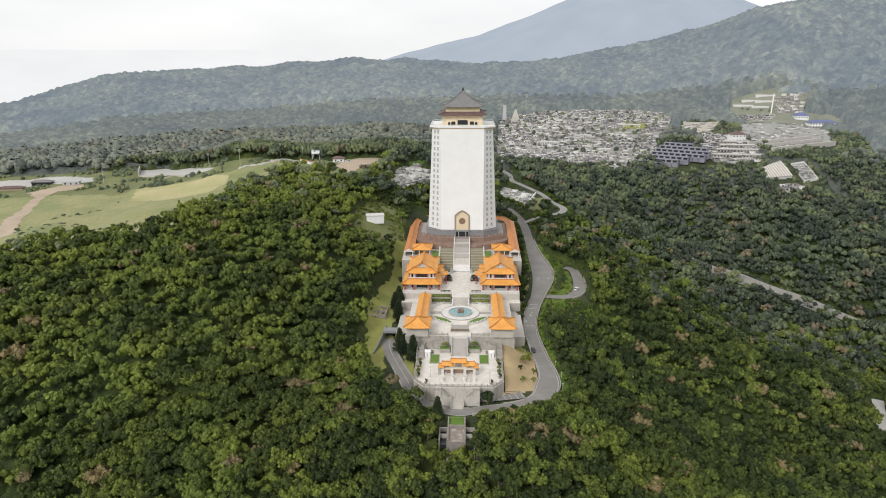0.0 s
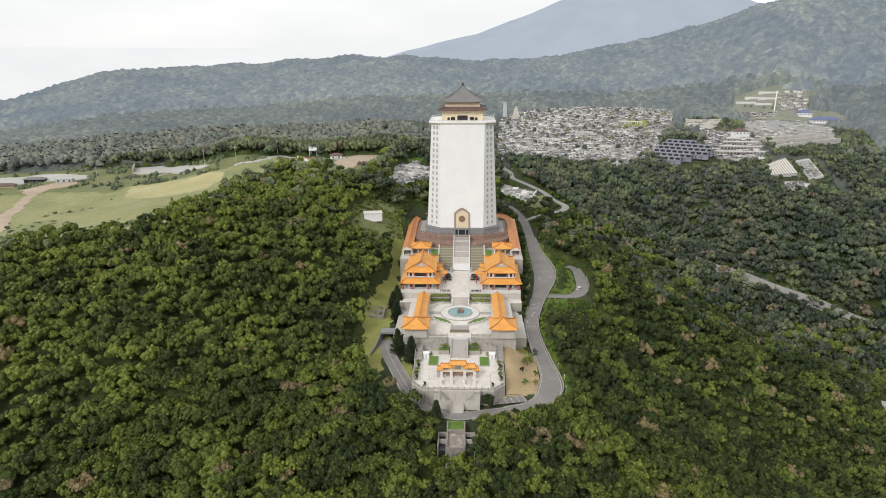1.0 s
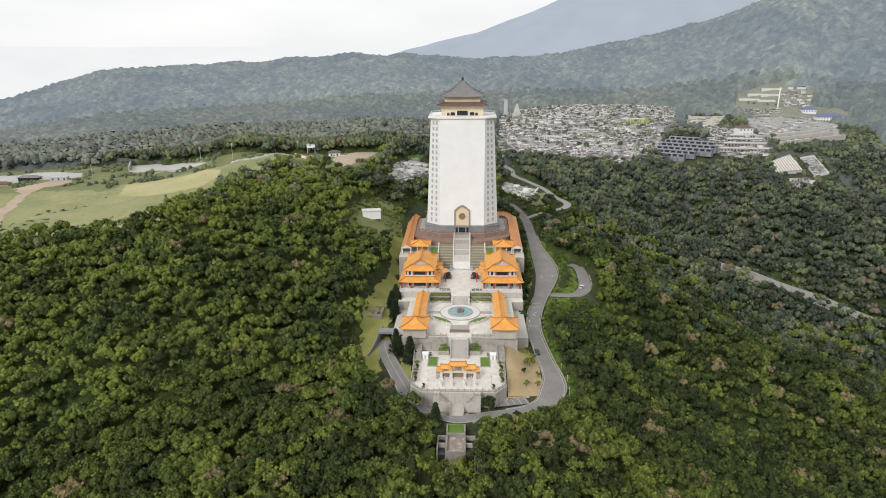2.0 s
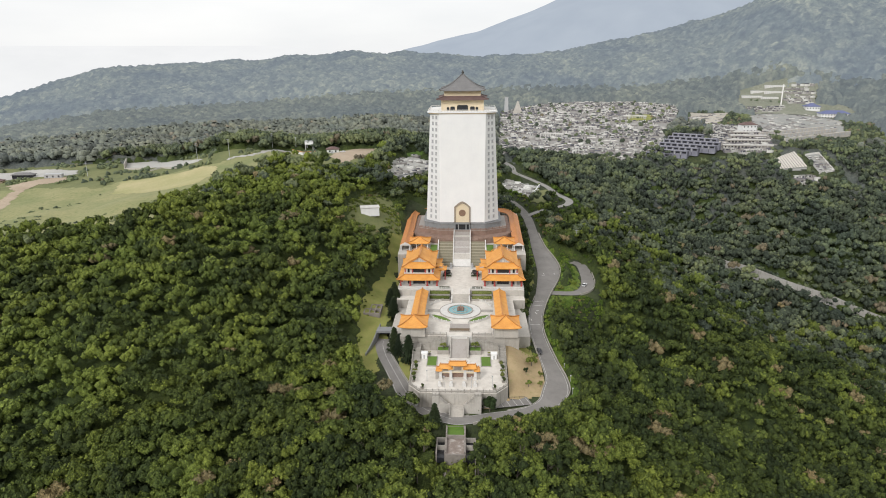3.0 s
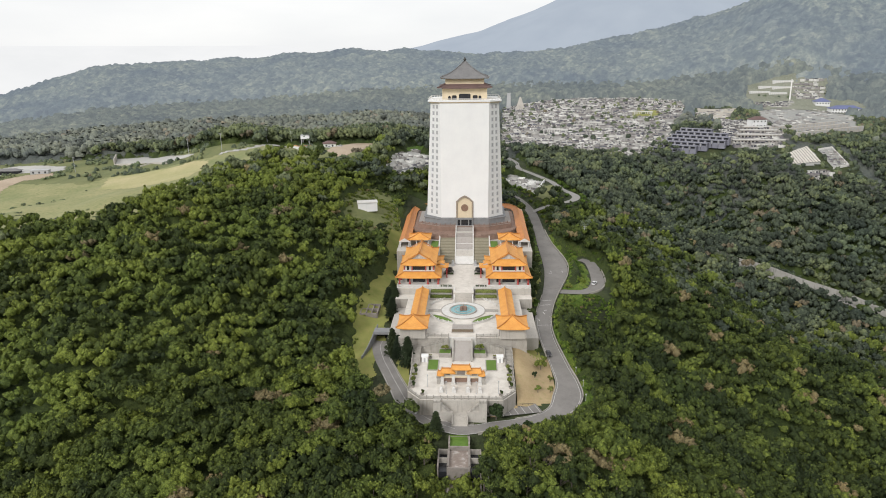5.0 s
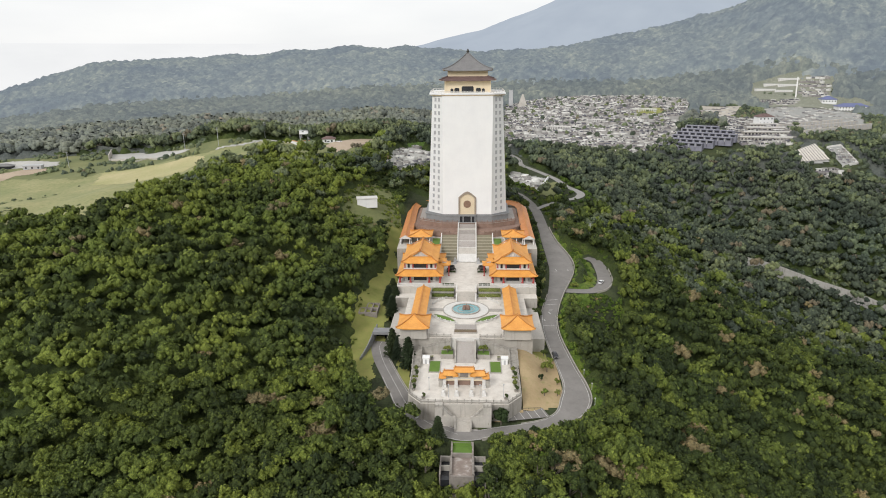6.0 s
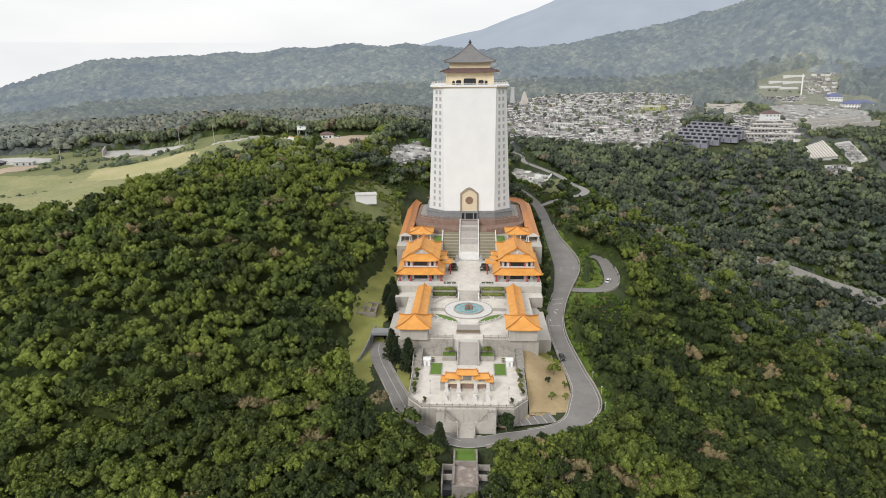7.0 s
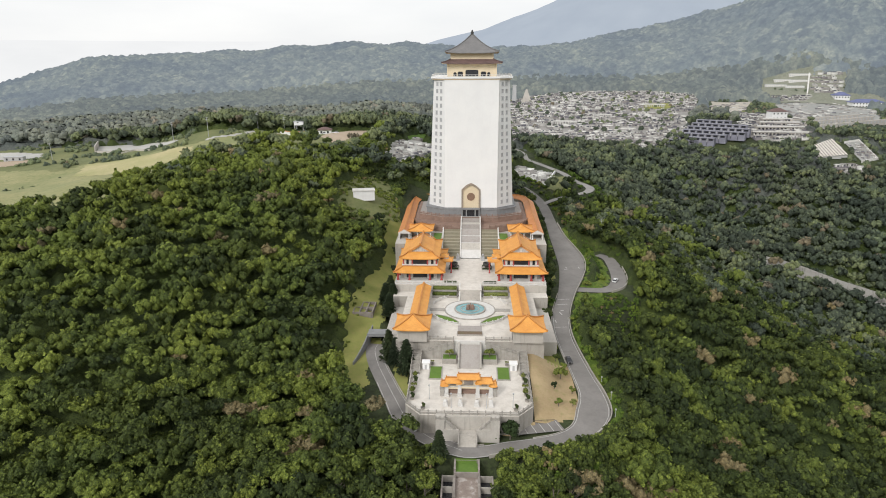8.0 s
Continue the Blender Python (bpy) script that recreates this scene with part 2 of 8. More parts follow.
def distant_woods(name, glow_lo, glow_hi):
    """Distant woods: crowns of mixed tone; cloud shadow is painted in the colour, haze as emission."""
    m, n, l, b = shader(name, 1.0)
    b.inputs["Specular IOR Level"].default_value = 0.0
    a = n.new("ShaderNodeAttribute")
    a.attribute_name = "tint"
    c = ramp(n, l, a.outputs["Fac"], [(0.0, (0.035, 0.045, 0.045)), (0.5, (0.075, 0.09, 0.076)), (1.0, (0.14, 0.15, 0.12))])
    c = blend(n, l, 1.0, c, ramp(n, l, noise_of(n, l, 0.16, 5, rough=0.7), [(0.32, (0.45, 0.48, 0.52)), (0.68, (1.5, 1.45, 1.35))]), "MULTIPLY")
    # broad noise paints patches darker and bluer, as cloud shadow and haze
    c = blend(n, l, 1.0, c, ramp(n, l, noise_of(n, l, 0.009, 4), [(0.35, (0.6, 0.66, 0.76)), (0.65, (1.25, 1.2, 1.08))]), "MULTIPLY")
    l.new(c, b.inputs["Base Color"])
    # emission paints the haze lying over the woods
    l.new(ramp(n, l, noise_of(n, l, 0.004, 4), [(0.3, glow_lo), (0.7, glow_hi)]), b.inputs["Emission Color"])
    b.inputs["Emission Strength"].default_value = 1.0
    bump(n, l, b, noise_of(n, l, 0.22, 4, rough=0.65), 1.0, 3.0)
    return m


ridge_mat = distant_woods("ridge_woods_haze_glow", (0.148, 0.173, 0.215), (0.178, 0.203, 0.236))
foot_mat = distant_woods("foothill_woods_haze_glow", (0.112, 0.126, 0.142), (0.135, 0.148, 0.156))

# emission matched to the sky, for an added sheet behind the ridge
sky_sheet_mat, n_, l_, b_ = shader("glowing_sky_sheet", 1.0)
b_.inputs["Base Color"].default_value = (0.05, 0.05, 0.05, 1)
b_.inputs["Specular IOR Level"].default_value = 0.0
l_.new(ramp(n_, l_, noise_of(n_, l_, 0.003, 5), [(0.3, (0.8, 0.81, 0.82)), (0.7, (0.88, 0.885, 0.89))]), b_.inputs["Emission Color"])
b_.inputs["Emission Strength"].default_value = 0.98

# ---- the lie of the land ----
# hills and hollows: x, y, radius, height
HILLS = [(408, 810, 420, 73.5), (-348, 810, 420, 56.4), (336, -294, 260, -84.9), (-288, 174, 260, 26.4), (-150, -450, 150, -66.5), (570, 270, 150, 34.8), (570, 810, 150, 99.3), (120, 360, 150, 6.7), (-330, -270, 150, -25.2), (-330, 630, 150, -12.8), (210, 36, 90, -47.6), (-114, 36, 90, 29.6), (318, 306, 90, 15.5), (-60, 198, 90, 23.7), (318, 36, 90, -23.1), (-222, -72, 90, 16.9), (426, 792, 90, -43.2), (-600, 306, 90, 18.2), (48, -342, 90, -16.1), (372, 144, 90, -14.3), (534, -126, 90, -11.9), (156, 522, 90, 3.9), (102, -288, 90, -13.1), (264, 684, 90, -11.1)]
# the last two hollows lower treetops out of the camera's sightlines
KNOLLS = [(27, -120, 55, 14.8), (192, 177, 55, -42.5), (588, 507, 55, 26.6), (60, -21, 55, 13.1), (-6, -21, 55, -15.2), (-39, -252, 55, -18.1), (159, -120, 55, -23.7), (456, 606, 55, 12.6), (-171, 144, 55, 21.8), (-303, -450, 55, -19.2), (-138, -219, 55, -18.1), (60, 111, 55, 4.9), (-39, -120, 55, -5.7), (-105, -54, 55, 10.1), (258, -87, 55, -23.4), (93, -87, 55, -11.7), (-72, 111, 55, 9.8), (-105, 408, 55, 9.1), (489, 507, 55, -4.8), (456, 309, 55, -15.8), (-138, -153, 55, 6.2), (-6, -450, 55, -11.2), (225, 276, 55, 4.1), (390, -87, 55, -8.1), (-142, 150, 46, -8.5), (-55, 13, 17, 4.2), (62, -68, 17, -13.0), (-114, 44, 33, -7.5)]
# roads: x, y, z, half width
MAIN_ROAD = [(24, 132, -10, 3), (38, 108, -13.5, 3), (45, 83, -17, 3.2), (46.6, 47, -20, 3.2), (47.3, 24, -22, 4.2), (49.5, -5, -24, 6.4), (48, -24, -25, 5.8), (41.4, -52, -26, 3.4), (36, -74.5, -27, 3.3),
             (35, -93, -28, 3.0), (37, -118, -28.8, 3.2), (38.3, -131, -29.5, 3.9), (37.2, -140, -30.1, 4.9), (33.5, -147.7, -30.7, 3.9), (27, -152.4, -30.9, 2.6), (18.8, -155.2, -31, 2.4),
             (10.9, -157.3, -31, 2.5), (4.6, -159.3, -31, 2.6), (-2, -159.6, -31, 2.8), (-11.6, -153.5, -31, 3.2), (-18.9, -144.5, -30.6, 3.6), (-23.4, -134.6, -30, 3.2), (-27.5, -124.6, -29.5, 3.0),
             (-31.7, -113.8, -29, 3.0), (-34.2, -104, -28.7, 3.0), (-33.8, -99, -28.5, 2.8)]
SIDE_ROAD = [(44, -46, -25.9, 2.6), (52, -46.2, -26.3, 2.8), (60, -44.6, -26.8, 2.9), (66, -38.5, -27, 3.4), (69.5, -27, -27, 3.5), (70.8, -12, -27, 3.3), (70.5, 2, -27, 3.0), (66, 8, -27, 2.6)]
BEND_ROAD = [(46, 84, -17, 2.2), (56, 89, -14.5, 2.4), (66, 89.5, -12.2, 2.6), (74.5, 92, -10.8, 2.8), (78, 100, -10, 2.8), (76, 109, -9.5, 2.6), (71, 122, -9, 2.4), (66, 146, -8, 2.4), (54, 174, -6.5, 2.4), (44, 194, -5.2, 2.6), (43, 217, -4.2, 2.8), (37, 238, -3, 2.8)]
VALLEY_ROAD = [(146, 172, -49, 2.2), (156, 158, -51, 2.5), (167, 145, -54, 2.8), (181.5, 108, -58, 3.0), (196, 101, -62, 3.0), (212.5, 98, -66, 3.0), (232.4, 82, -71, 3.0), (260, 70, -78, 3.0), (276.5, 59, -84, 3.0), (310, 30, -92, 3.0), (350, -20, -98, 3.0)]
HOLLOW_ROAD = [(224, -84, -90.5, 3), (229, -68, -88, 3), (238, -50, -86, 3)]
ROADS = (BEND_ROAD, VALLEY_ROAD, HOLLOW_ROAD, MAIN_ROAD, SIDE_ROAD)
# the far skyline: bearing in degrees from straight ahead, height of the crest
CREST = ((-90, 10), (-60, -45), (-45, -12), (-36.6, 20), (-30.6, 68), (-25, 78), (-18.4, 75), (-13.4, 87), (-9.5, 97), (-5.6, 93), (0.9, 88), (8.2, 97), (12.9, 117), (17.4, 141), (20.5, 165), (23.7, 193), (27.6, 205), (31.8, 212), (45, 235), (60, 200), (90, 120))
CREST_AT = 1500.0


def smooth(a, b, v):
    t = np.clip((v - a) / (b - a), 0, 1)
    return t * t * (3 - 2 * t)


def rolling(x, y, size, seed):
    """Cheap smooth noise: a few crossed waves."""
    r = np.random.RandomState(seed)
    out = np.zeros_like(x)
    for k in range(6):
        a, w, p = r.uniform(0, 6.28), size * r.uniform(0.6, 1.6), r.uniform(0, 6.28)
        out += np.sin((x * math.cos(a) + y * math.sin(a)) / w * 6.28 + p + 0.9 * np.sin((y * math.cos(a) - x * math.sin(a)) / w * 4 + p))
    return out / 6


def to_road(x, y, road):
    """Distance to a road's middle, its height there and half width."""
    best, zz, ww = np.full(x.shape, 1e9), np.zeros(x.shape), np.ones(x.shape)
    for (ax, ay, az, aw), (bx, by, bz, bw) in zip(road, road[1:]):
        dx, dy = bx - ax, by - ay
        t = np.clip(((x - ax) * dx + (y - ay) * dy) / (dx * dx + dy * dy), 0, 1)
        d = np.hypot(x - ax - t * dx, y - ay - t * dy)
        near = d < best
        best, zz, ww = np.where(near, d, best), np.where(near, az + t * (bz - az), zz), np.where(near, aw + t * (bw - aw), ww)
    return best, zz, ww


def ground_height(x, y, roads=True):
    x, y = np.asarray(x, float), np.asarray(y, float)
    z = np.full(x.shape, -25.0)
    for cx, cy, r, h in HILLS + KNOLLS:
        z = z + h * np.exp(-((x - cx) ** 2 + (y - cy) ** 2) / r ** 2)
    d = np.hypot(x, y + 340)
    az = np.degrees(np.arctan2(x, y + 340))
    crest = np.interp(az, [a for a, _ in CREST], [h for _, h in CREST])
    crest = crest + 4 * rolling(x, y, 400, 3)
    s = smooth(930, CREST_AT, d)
    z = z * (1 - s) + crest * s + 22 * rolling(x, y, 520, 5) * smooth(980, 1200, d) * (1 - smooth(1250, 1480, d))
    z = z * (1 - smooth(CREST_AT + 60, 2300, d)) - 40 * smooth(CREST_AT + 60, 2300, d)
    z = z + 1.2 * rolling(x, y, 60, 8) * smooth(60, 150, np.abs(x) + 0.3 * np.abs(y + 60))
    z = z + 4.5 * rolling(x, y, 52, 17) * smooth(62, 92, np.abs(x) + 0.9 * np.maximum(0, -165 - y)) * (1 - smooth(-20, 60, y))
    if roads:
        for road in ROADS:
            b, rz, rw = to_road(x, y, road)
            w = smooth(rw + 1.5, rw + 13, b)
            z = (rz - 0.3) * (1 - w) + z * w
    core = (np.abs(x) < 31) & (y > -112) & (y < 48)
    z = np.where(core, np.minimum(z, np.where(y > -40, -20, -29.5)), z)
    court = (np.abs(x) < 17.5) & (y > -150) & (y <= -112)
    z = np.where(court, np.minimum(z, -31.5), z)
    channel = (x > -7.5) & (x < 6.9) & (y < -163.5) & (y > -193)
    return np.where(channel, np.minimum(z, np.where(y > -176, -39, -47)), z)


# ---- building helpers ----
class Shape:
    """Gathers faces for one mesh; each face names one of the materials."""

    def __init__(self):
        self.v, self.f, self.m = [], [], []

    def face(self, pts, mat=0):
        k = len(self.v)
        self.v += [tuple(p) for p in pts]
        self.f.append(tuple(range(k, k + len(pts))))
        self.m.append(mat)

    def grid(self, rows, mat=0, flip=False):
        k, w = len(self.v), len(rows[0])
        for r in rows:
            self.v += [tuple(p) for p in r]
        for i in range(len(rows) - 1):
            for j in range(w - 1):
                a = k + i * w + j
                q = (a, a + 1, a + w + 1, a + w)
                self.f.append(q[::-1] if flip else q)
                self.m.append(mat)

    def box(self, x0, x1, y0, y1, z0, z1, mat=0):
        x0, x1, y0, y1, z0, z1 = min(x0, x1), max(x0, x1), min(y0, y1), max(y0, y1), min(z0, z1), max(z0, z1)
        self.prism([(x0, y0), (x1, y0), (x1, y1), (x0, y1)], z0, z1, mat)

    def prism(self, poly, z0, z1, mat=0, top=None):
        """A column over a counter-clockwise outline; top: another outline for a tapered one."""
        k, n = len(self.v), len(poly)
        top = top or poly
        self.v += [(x, y, z0) for x, y in poly] + [(x, y, z1) for x, y in top]
        for i in range(n):
            j = (i + 1) % n
            self.f.append((k + i, k + j, k + n + j, k + n + i))
            self.m.append(mat)
        self.f += [tuple(range(k + n, k + 2 * n)), tuple(range(k + n - 1, k - 1, -1))]
        self.m += [mat, mat]

    def tube(self, cx, cy, profile, n=12, mat=0):
        """A turned form: profile of (radius, z) from bottom to top."""
        rows = [[(cx + r * math.cos(a), cy + r * math.sin(a), z) for a in [6.28319 * i / n for i in range(n + 1)]] for r, z in profile]
        self.grid(rows, mat)

    def beam(self, a, b, w, h, mat=0):
        """A bar of width w and height h from a to b (its bottom line)."""
        a, b = Vector(a), Vector(b)
        d = b - a
        s = Vector((-d.y, d.x, 0))
        s = s.normalized() * (w / 2) if s.length > 1e-6 else Vector((w / 2, 0, 0))
        u = Vector((0, 0, h))
        self.face([a - s + u, b - s + u, b + s + u, a + s + u][::-1], mat)
        self.face([a - s, a + s, b + s, b - s][::-1], mat)
        self.face([a - s, b - s, b - s + u, a - s + u], mat)
        self.face([b + s, a + s, a + s + u, b + s + u], mat)
        self.face([a + s, a - s, a - s + u, a + s + u], mat)
        self.face([b - s, b + s, b + s + u, b - s + u], mat)

    def mesh(self, name, mats, smooth_faces=False, weld=True):
        me = bpy.data.meshes.new(name)
        me.from_pydata(self.v, [], self.f)
        for m in mats:
            me.materials.append(m)
        me.polygons.foreach_set("material_index", self.m)
        if weld:
            bm = bmesh.new()
            bm.from_mesh(me)
            bmesh.ops.remove_doubles(bm, verts=bm.verts, dist=0.001)
            bm.to_mesh(me)
            bm.free()
        if smooth_faces:
            me.polygons.foreach_set("use_smooth", [True] * len(me.polygons))
        me.update()
        return me


def thing(name, at, label, category, group="", kind=""):
    e = new(name)
    e.location = at
    e.empty_display_size = 1.0
    return tagged(e, label, category, group, kind)


def part(name, shape, mats, parent, label="", smooth_faces=False, place=None):
    """One mesh object under a thing or a part, in its parent's own coordinates."""
    data = shape if isinstance(shape, bpy.types.Mesh) else shape.mesh(name, mats if isinstance(mats, (list, tuple)) else [mats], smooth_faces)
    o = new(name, data)
    o.parent = parent
    if place is not None:
        o.matrix_basis = place
    return tagged(o, label)


def solid(name, shape, mats, label, category, kind="", group="", at=(0, 0, 0), smooth_faces=False):
    """A thing that is one mesh."""
    data = shape if isinstance(shape, bpy.types.Mesh) else shape.mesh(name, mats if isinstance(mats, (list, tuple)) else [mats], smooth_faces)
    o = new(name, data)
    o.location = at
    return tagged(o, label, category, group, kind)


def skirt_roof(s, hx, hy, z0, ix, iy, z1, lift=0.5, bow=0.45, n=8, m=6, mat=0, under=1, thick=0.3, cx=0, cy=0):
    """A hipped tile slope from an outer to an inner rectangle, sagging, with upturned corners and a soffit."""
    for side in range(4):
        rows = []
        for j in range(m + 1):
            t = j / m
            row = []
            for i in range(n + 1):
                u = -1 + 2 * i / n
                ax, ay = hx + (ix - hx) * t, hy + (iy - hy) * t
                z = z0 + (z1 - z0) * ((1 - bow) * t + bow * t * t) + lift * (1 - t) ** 2 * abs(u) ** 5
                g = 1 + 0.03 * (1 - t) * abs(u) ** 5
                p = [(u * ax * g, -ay * g), (ax * g, u * ay * g), (-u * ax * g, ay * g), (-ax * g, -u * ay * g)][side]
                row.append((cx + p[0], cy + p[1], z))
            rows.append(row)
        s.grid(rows, mat)
        low = [(x, y, z - thick) for x, y, z in rows[0]]
        s.grid([low, rows[0]], mat)
        k = 0.72
        s.grid([[(cx + (x - cx) * k, cy + (y - cy) * k, z0 - thick + 0.1) for x, y, z in rows[0]], low], under)
    return s


def hip_ribs(s, hx, hy, z0, ix, iy, z1, lift=0.5, bow=0.45, w=0.4, h=0.35, mat=0, cx=0, cy=0, m=6):
    """Ridge tiles along the four hips and the top edges."""
    for sx, sy in ((1, 1), (1, -1), (-1, 1), (-1, -1)):
        pts = []
        for j in range(m + 1):
            t = j / m
            g = 1 + 0.03 * (1 - t)
            pts.append((cx + sx * (hx + (ix - hx) * t) * g, cy + sy * (hy + (iy - hy) * t) * g, z0 + (z1 - z0) * ((1 - bow) * t + bow * t * t) + lift * (1 - t) ** 2))
        for a, b in zip(pts, pts[1:]):
            s.beam(a, b, w, h, mat)


def gable_roof(s, half, y0, y1, z0, z1, bow=0.3, m=5, mat=0, under=1, thick=0.25, over=0.5, cx=0):
    """Two sagging slopes with the ridge along y."""
    for sx in (1, -1):
        rows = [[(cx + sx * half * (1 - j / m), y, z0 + (z1 - z0) * ((1 - bow) * j / m + bow * (j / m) ** 2)) for y in (y0 - over, y1 + over)] for j in range(m + 1)]
        s.grid(rows, mat, flip=sx < 0)
        s.grid([[(x, y, z - thick) for x, y, z in r] for r in rows], under, flip=sx > 0)
        for k in (0, 1):
            s.grid([[r[k] for r in rows], [(r[k][0], r[k][1], r[k][2] - thick) for r in rows]], mat, flip=(k == 0) == (sx > 0))


def balustrade(parent, pts, height=1.1, step=2.4, mat=None, name="balustrade"):
    """Posts with caps, and between them a pierced panel and a rail, along a line of points."""
    mat = mat or BALUSTER
    for a, b in zip(pts, pts[1:]):
        a, b = Vector(a), Vector(b)
        k = max(1, round((b - a).length / step))
        post = Shape()
        post.box(-0.16, 0.16, -0.16, 0.16, 0, height + 0.15)
        post.box(-0.21, 0.21, -0.21, 0.21, height + 0.15, height + 0.25)
        post.box(-0.12, 0.12, -0.12, 0.12, height + 0.25, height + 0.4)
        pm = post.mesh("post", [mat])
        for i in range(k + (1 if (b - Vector(pts[-1])).length < 1e-6 else 0)):
            part("post", pm, None, parent, place=Matrix.Translation(a + (b - a) * (i / k)))
        rail = Shape()
        rail.beam(a + Vector((0, 0, height - 0.12)), b + Vector((0, 0, height - 0.12)), 0.2, 0.16)
        rail.beam(a + Vector((0, 0, 0.12)), b + Vector((0, 0, 0.12)), 0.1, height * 0.5)
        part("rail", rail, mat, parent)


# ---- ground: one sheet out to the horizon ----
def axis(lo, hi, step, far_lo, far_hi, grow=1.04):
    mid = list(np.arange(lo, hi + 0.1, step))
    up, s = [], step
    while (up[-1] if up else mid[-1]) < far_hi:
        s *= grow
        up.append((up[-1] if up else mid[-1]) + s)
    dn, s = [], step
    while (dn[-1] if dn else mid[0]) > far_lo:
        s *= grow
        dn.append((dn[-1] if dn else mid[0]) - s)
    return np.array(dn[::-1] + mid + up)


def raw_mesh(name, verts, faces, mats, tint=None, rounded=False):
    """A mesh straight from arrays; all faces have the same number of corners."""
    me = bpy.data.meshes.new(name)
    faces = np.asarray(faces, np.int32)
    me.vertices.add(len(verts))
    me.vertices.foreach_set("co", np.asarray(verts, np.float32).ravel())
    me.loops.add(faces.size)
    me.loops.foreach_set("vertex_index", faces.ravel())
    me.polygons.add(len(faces))
    me.polygons.foreach_set("loop_start", np.arange(len(faces), dtype=np.int32) * faces.shape[1])
    for m in mats:
        me.materials.append(m)
    if tint is not None:
        me.attributes.new("tint", "FLOAT", "POINT").data.foreach_set("value", np.asarray(tint, np.float32))
    if rounded:
        me.polygons.foreach_set("use_smooth", np.ones(len(faces), bool))
    me.update(calc_edges=True)
    return me


def sheet(name, xs, ys, mats, lift=0.0):
    gx, gy = np.meshgrid(xs, ys)
    gz = ground_height(gx, gy) + lift
    w, h = len(xs), len(ys)
    i = (np.arange(h - 1)[:, None] * w + np.arange(w - 1)[None, :]).ravel()
    me = raw_mesh(name, np.stack([gx, gy, gz], -1).reshape(-1, 3), np.stack([i, i + 1, i + w + 1, i + w], -1), mats)
    me.polygons.foreach_set("use_smooth", np.ones(len(i), bool))
    return me


solid("ground", sheet("ground", axis(-130, 130, 3.2, -4700, 4700), axis(-230, 120, 3.2, -2500, 4700), [forest_floor]), None, "wooded hill ground reaching to the far hazy ridges", "ground", "structure")


def strip(name, road, dz, label, mat, kind="structure", off=0.0, half=None, parent=None, cat="road"):
    """A ribbon along a road, eased through its points; off: sideways from its middle."""
    pts = ease(road)
    rows = []
    for i, p in enumerate(pts):
        a, b = pts[max(0, i - 1)], pts[min(len(pts) - 1, i + 1)]
        d = Vector((b[0] - a[0], b[1] - a[1], 0)).normalized()
        s = Vector((d.y, -d.x, 0))
        w = p[3] if half is None else half
        o = off * p[3] if abs(off) <= 1.2 else off
        c = Vector(p[:3]) + s * o
        rows.append([c - s * w + Vector((0, 0, dz)), c + s * w + Vector((0, 0, dz))])
    sh = Shape()
    sh.grid(rows, 0, flip=True)
    if parent:
        return part(name, sh, mat, parent)
    return solid(name, sh, mat, label, cat, kind)


def ease(road, n=6):
    """Catmull-Rom through the points."""
    out = []
    for i in range(len(road) - 1):
        p = [np.array(road[max(0, min(len(road) - 1, i + k))], float) for k in (-1, 0, 1, 2)]
        for j in range(n):
            t = j / n
            out.append(tuple(0.5 * (2 * p[1] + (p[2] - p[0]) * t + (2 * p[0] - 5 * p[1] + 4 * p[2] - p[3]) * t * t + (3 * p[1] - p[0] - 3 * p[2] + p[3]) * t ** 3)))
    return out + [tuple(map(float, road[-1]))]


def inside(x, y, poly):
    x, y = np.asarray(x, float), np.asarray(y, float)
    c = np.zeros(x.shape, bool)
    for (ax, ay), (bx, by) in zip(poly, poly[1:] + poly[:1]):
        if ay != by:
            c ^= ((ay > y) != (by > y)) & (x < (bx - ax) * (y - ay) / (by - ay) + ax)
    return c


def drape(name, poly, mat, label, category="ground", dz=0.25, res=2.0, wob=2.0, kind="structure"):
    """A patch that lies on the land inside an outline with an uneven edge."""
    xs = np.arange(min(p[0] for p in poly) - 3, max(p[0] for p in poly) + 3, res)
    ys = np.arange(min(p[1] for p in poly) - 3, max(p[1] for p in poly) + 3, res)
    gx, gy = np.meshgrid(xs, ys)
    gz = ground_height(gx, gy) + dz
    w = len(xs)
    i = (np.arange(len(ys) - 1)[:, None] * w + np.arange(w - 1)[None, :]).ravel()
    cx, cy = gx.ravel()[i] + res / 2, gy.ravel()[i] + res / 2
    keep = inside(cx + wob * rolling(cx, cy, 14, 21), cy + wob * rolling(cx, cy, 11, 22), poly)
    i = i[keep]
    me = raw_mesh(name, np.stack([gx, gy, gz], -1).reshape(-1, 3), np.stack([i, i + 1, i + w + 1, i + w], -1), [mat])
    return solid(name, me, None, label, category, kind)


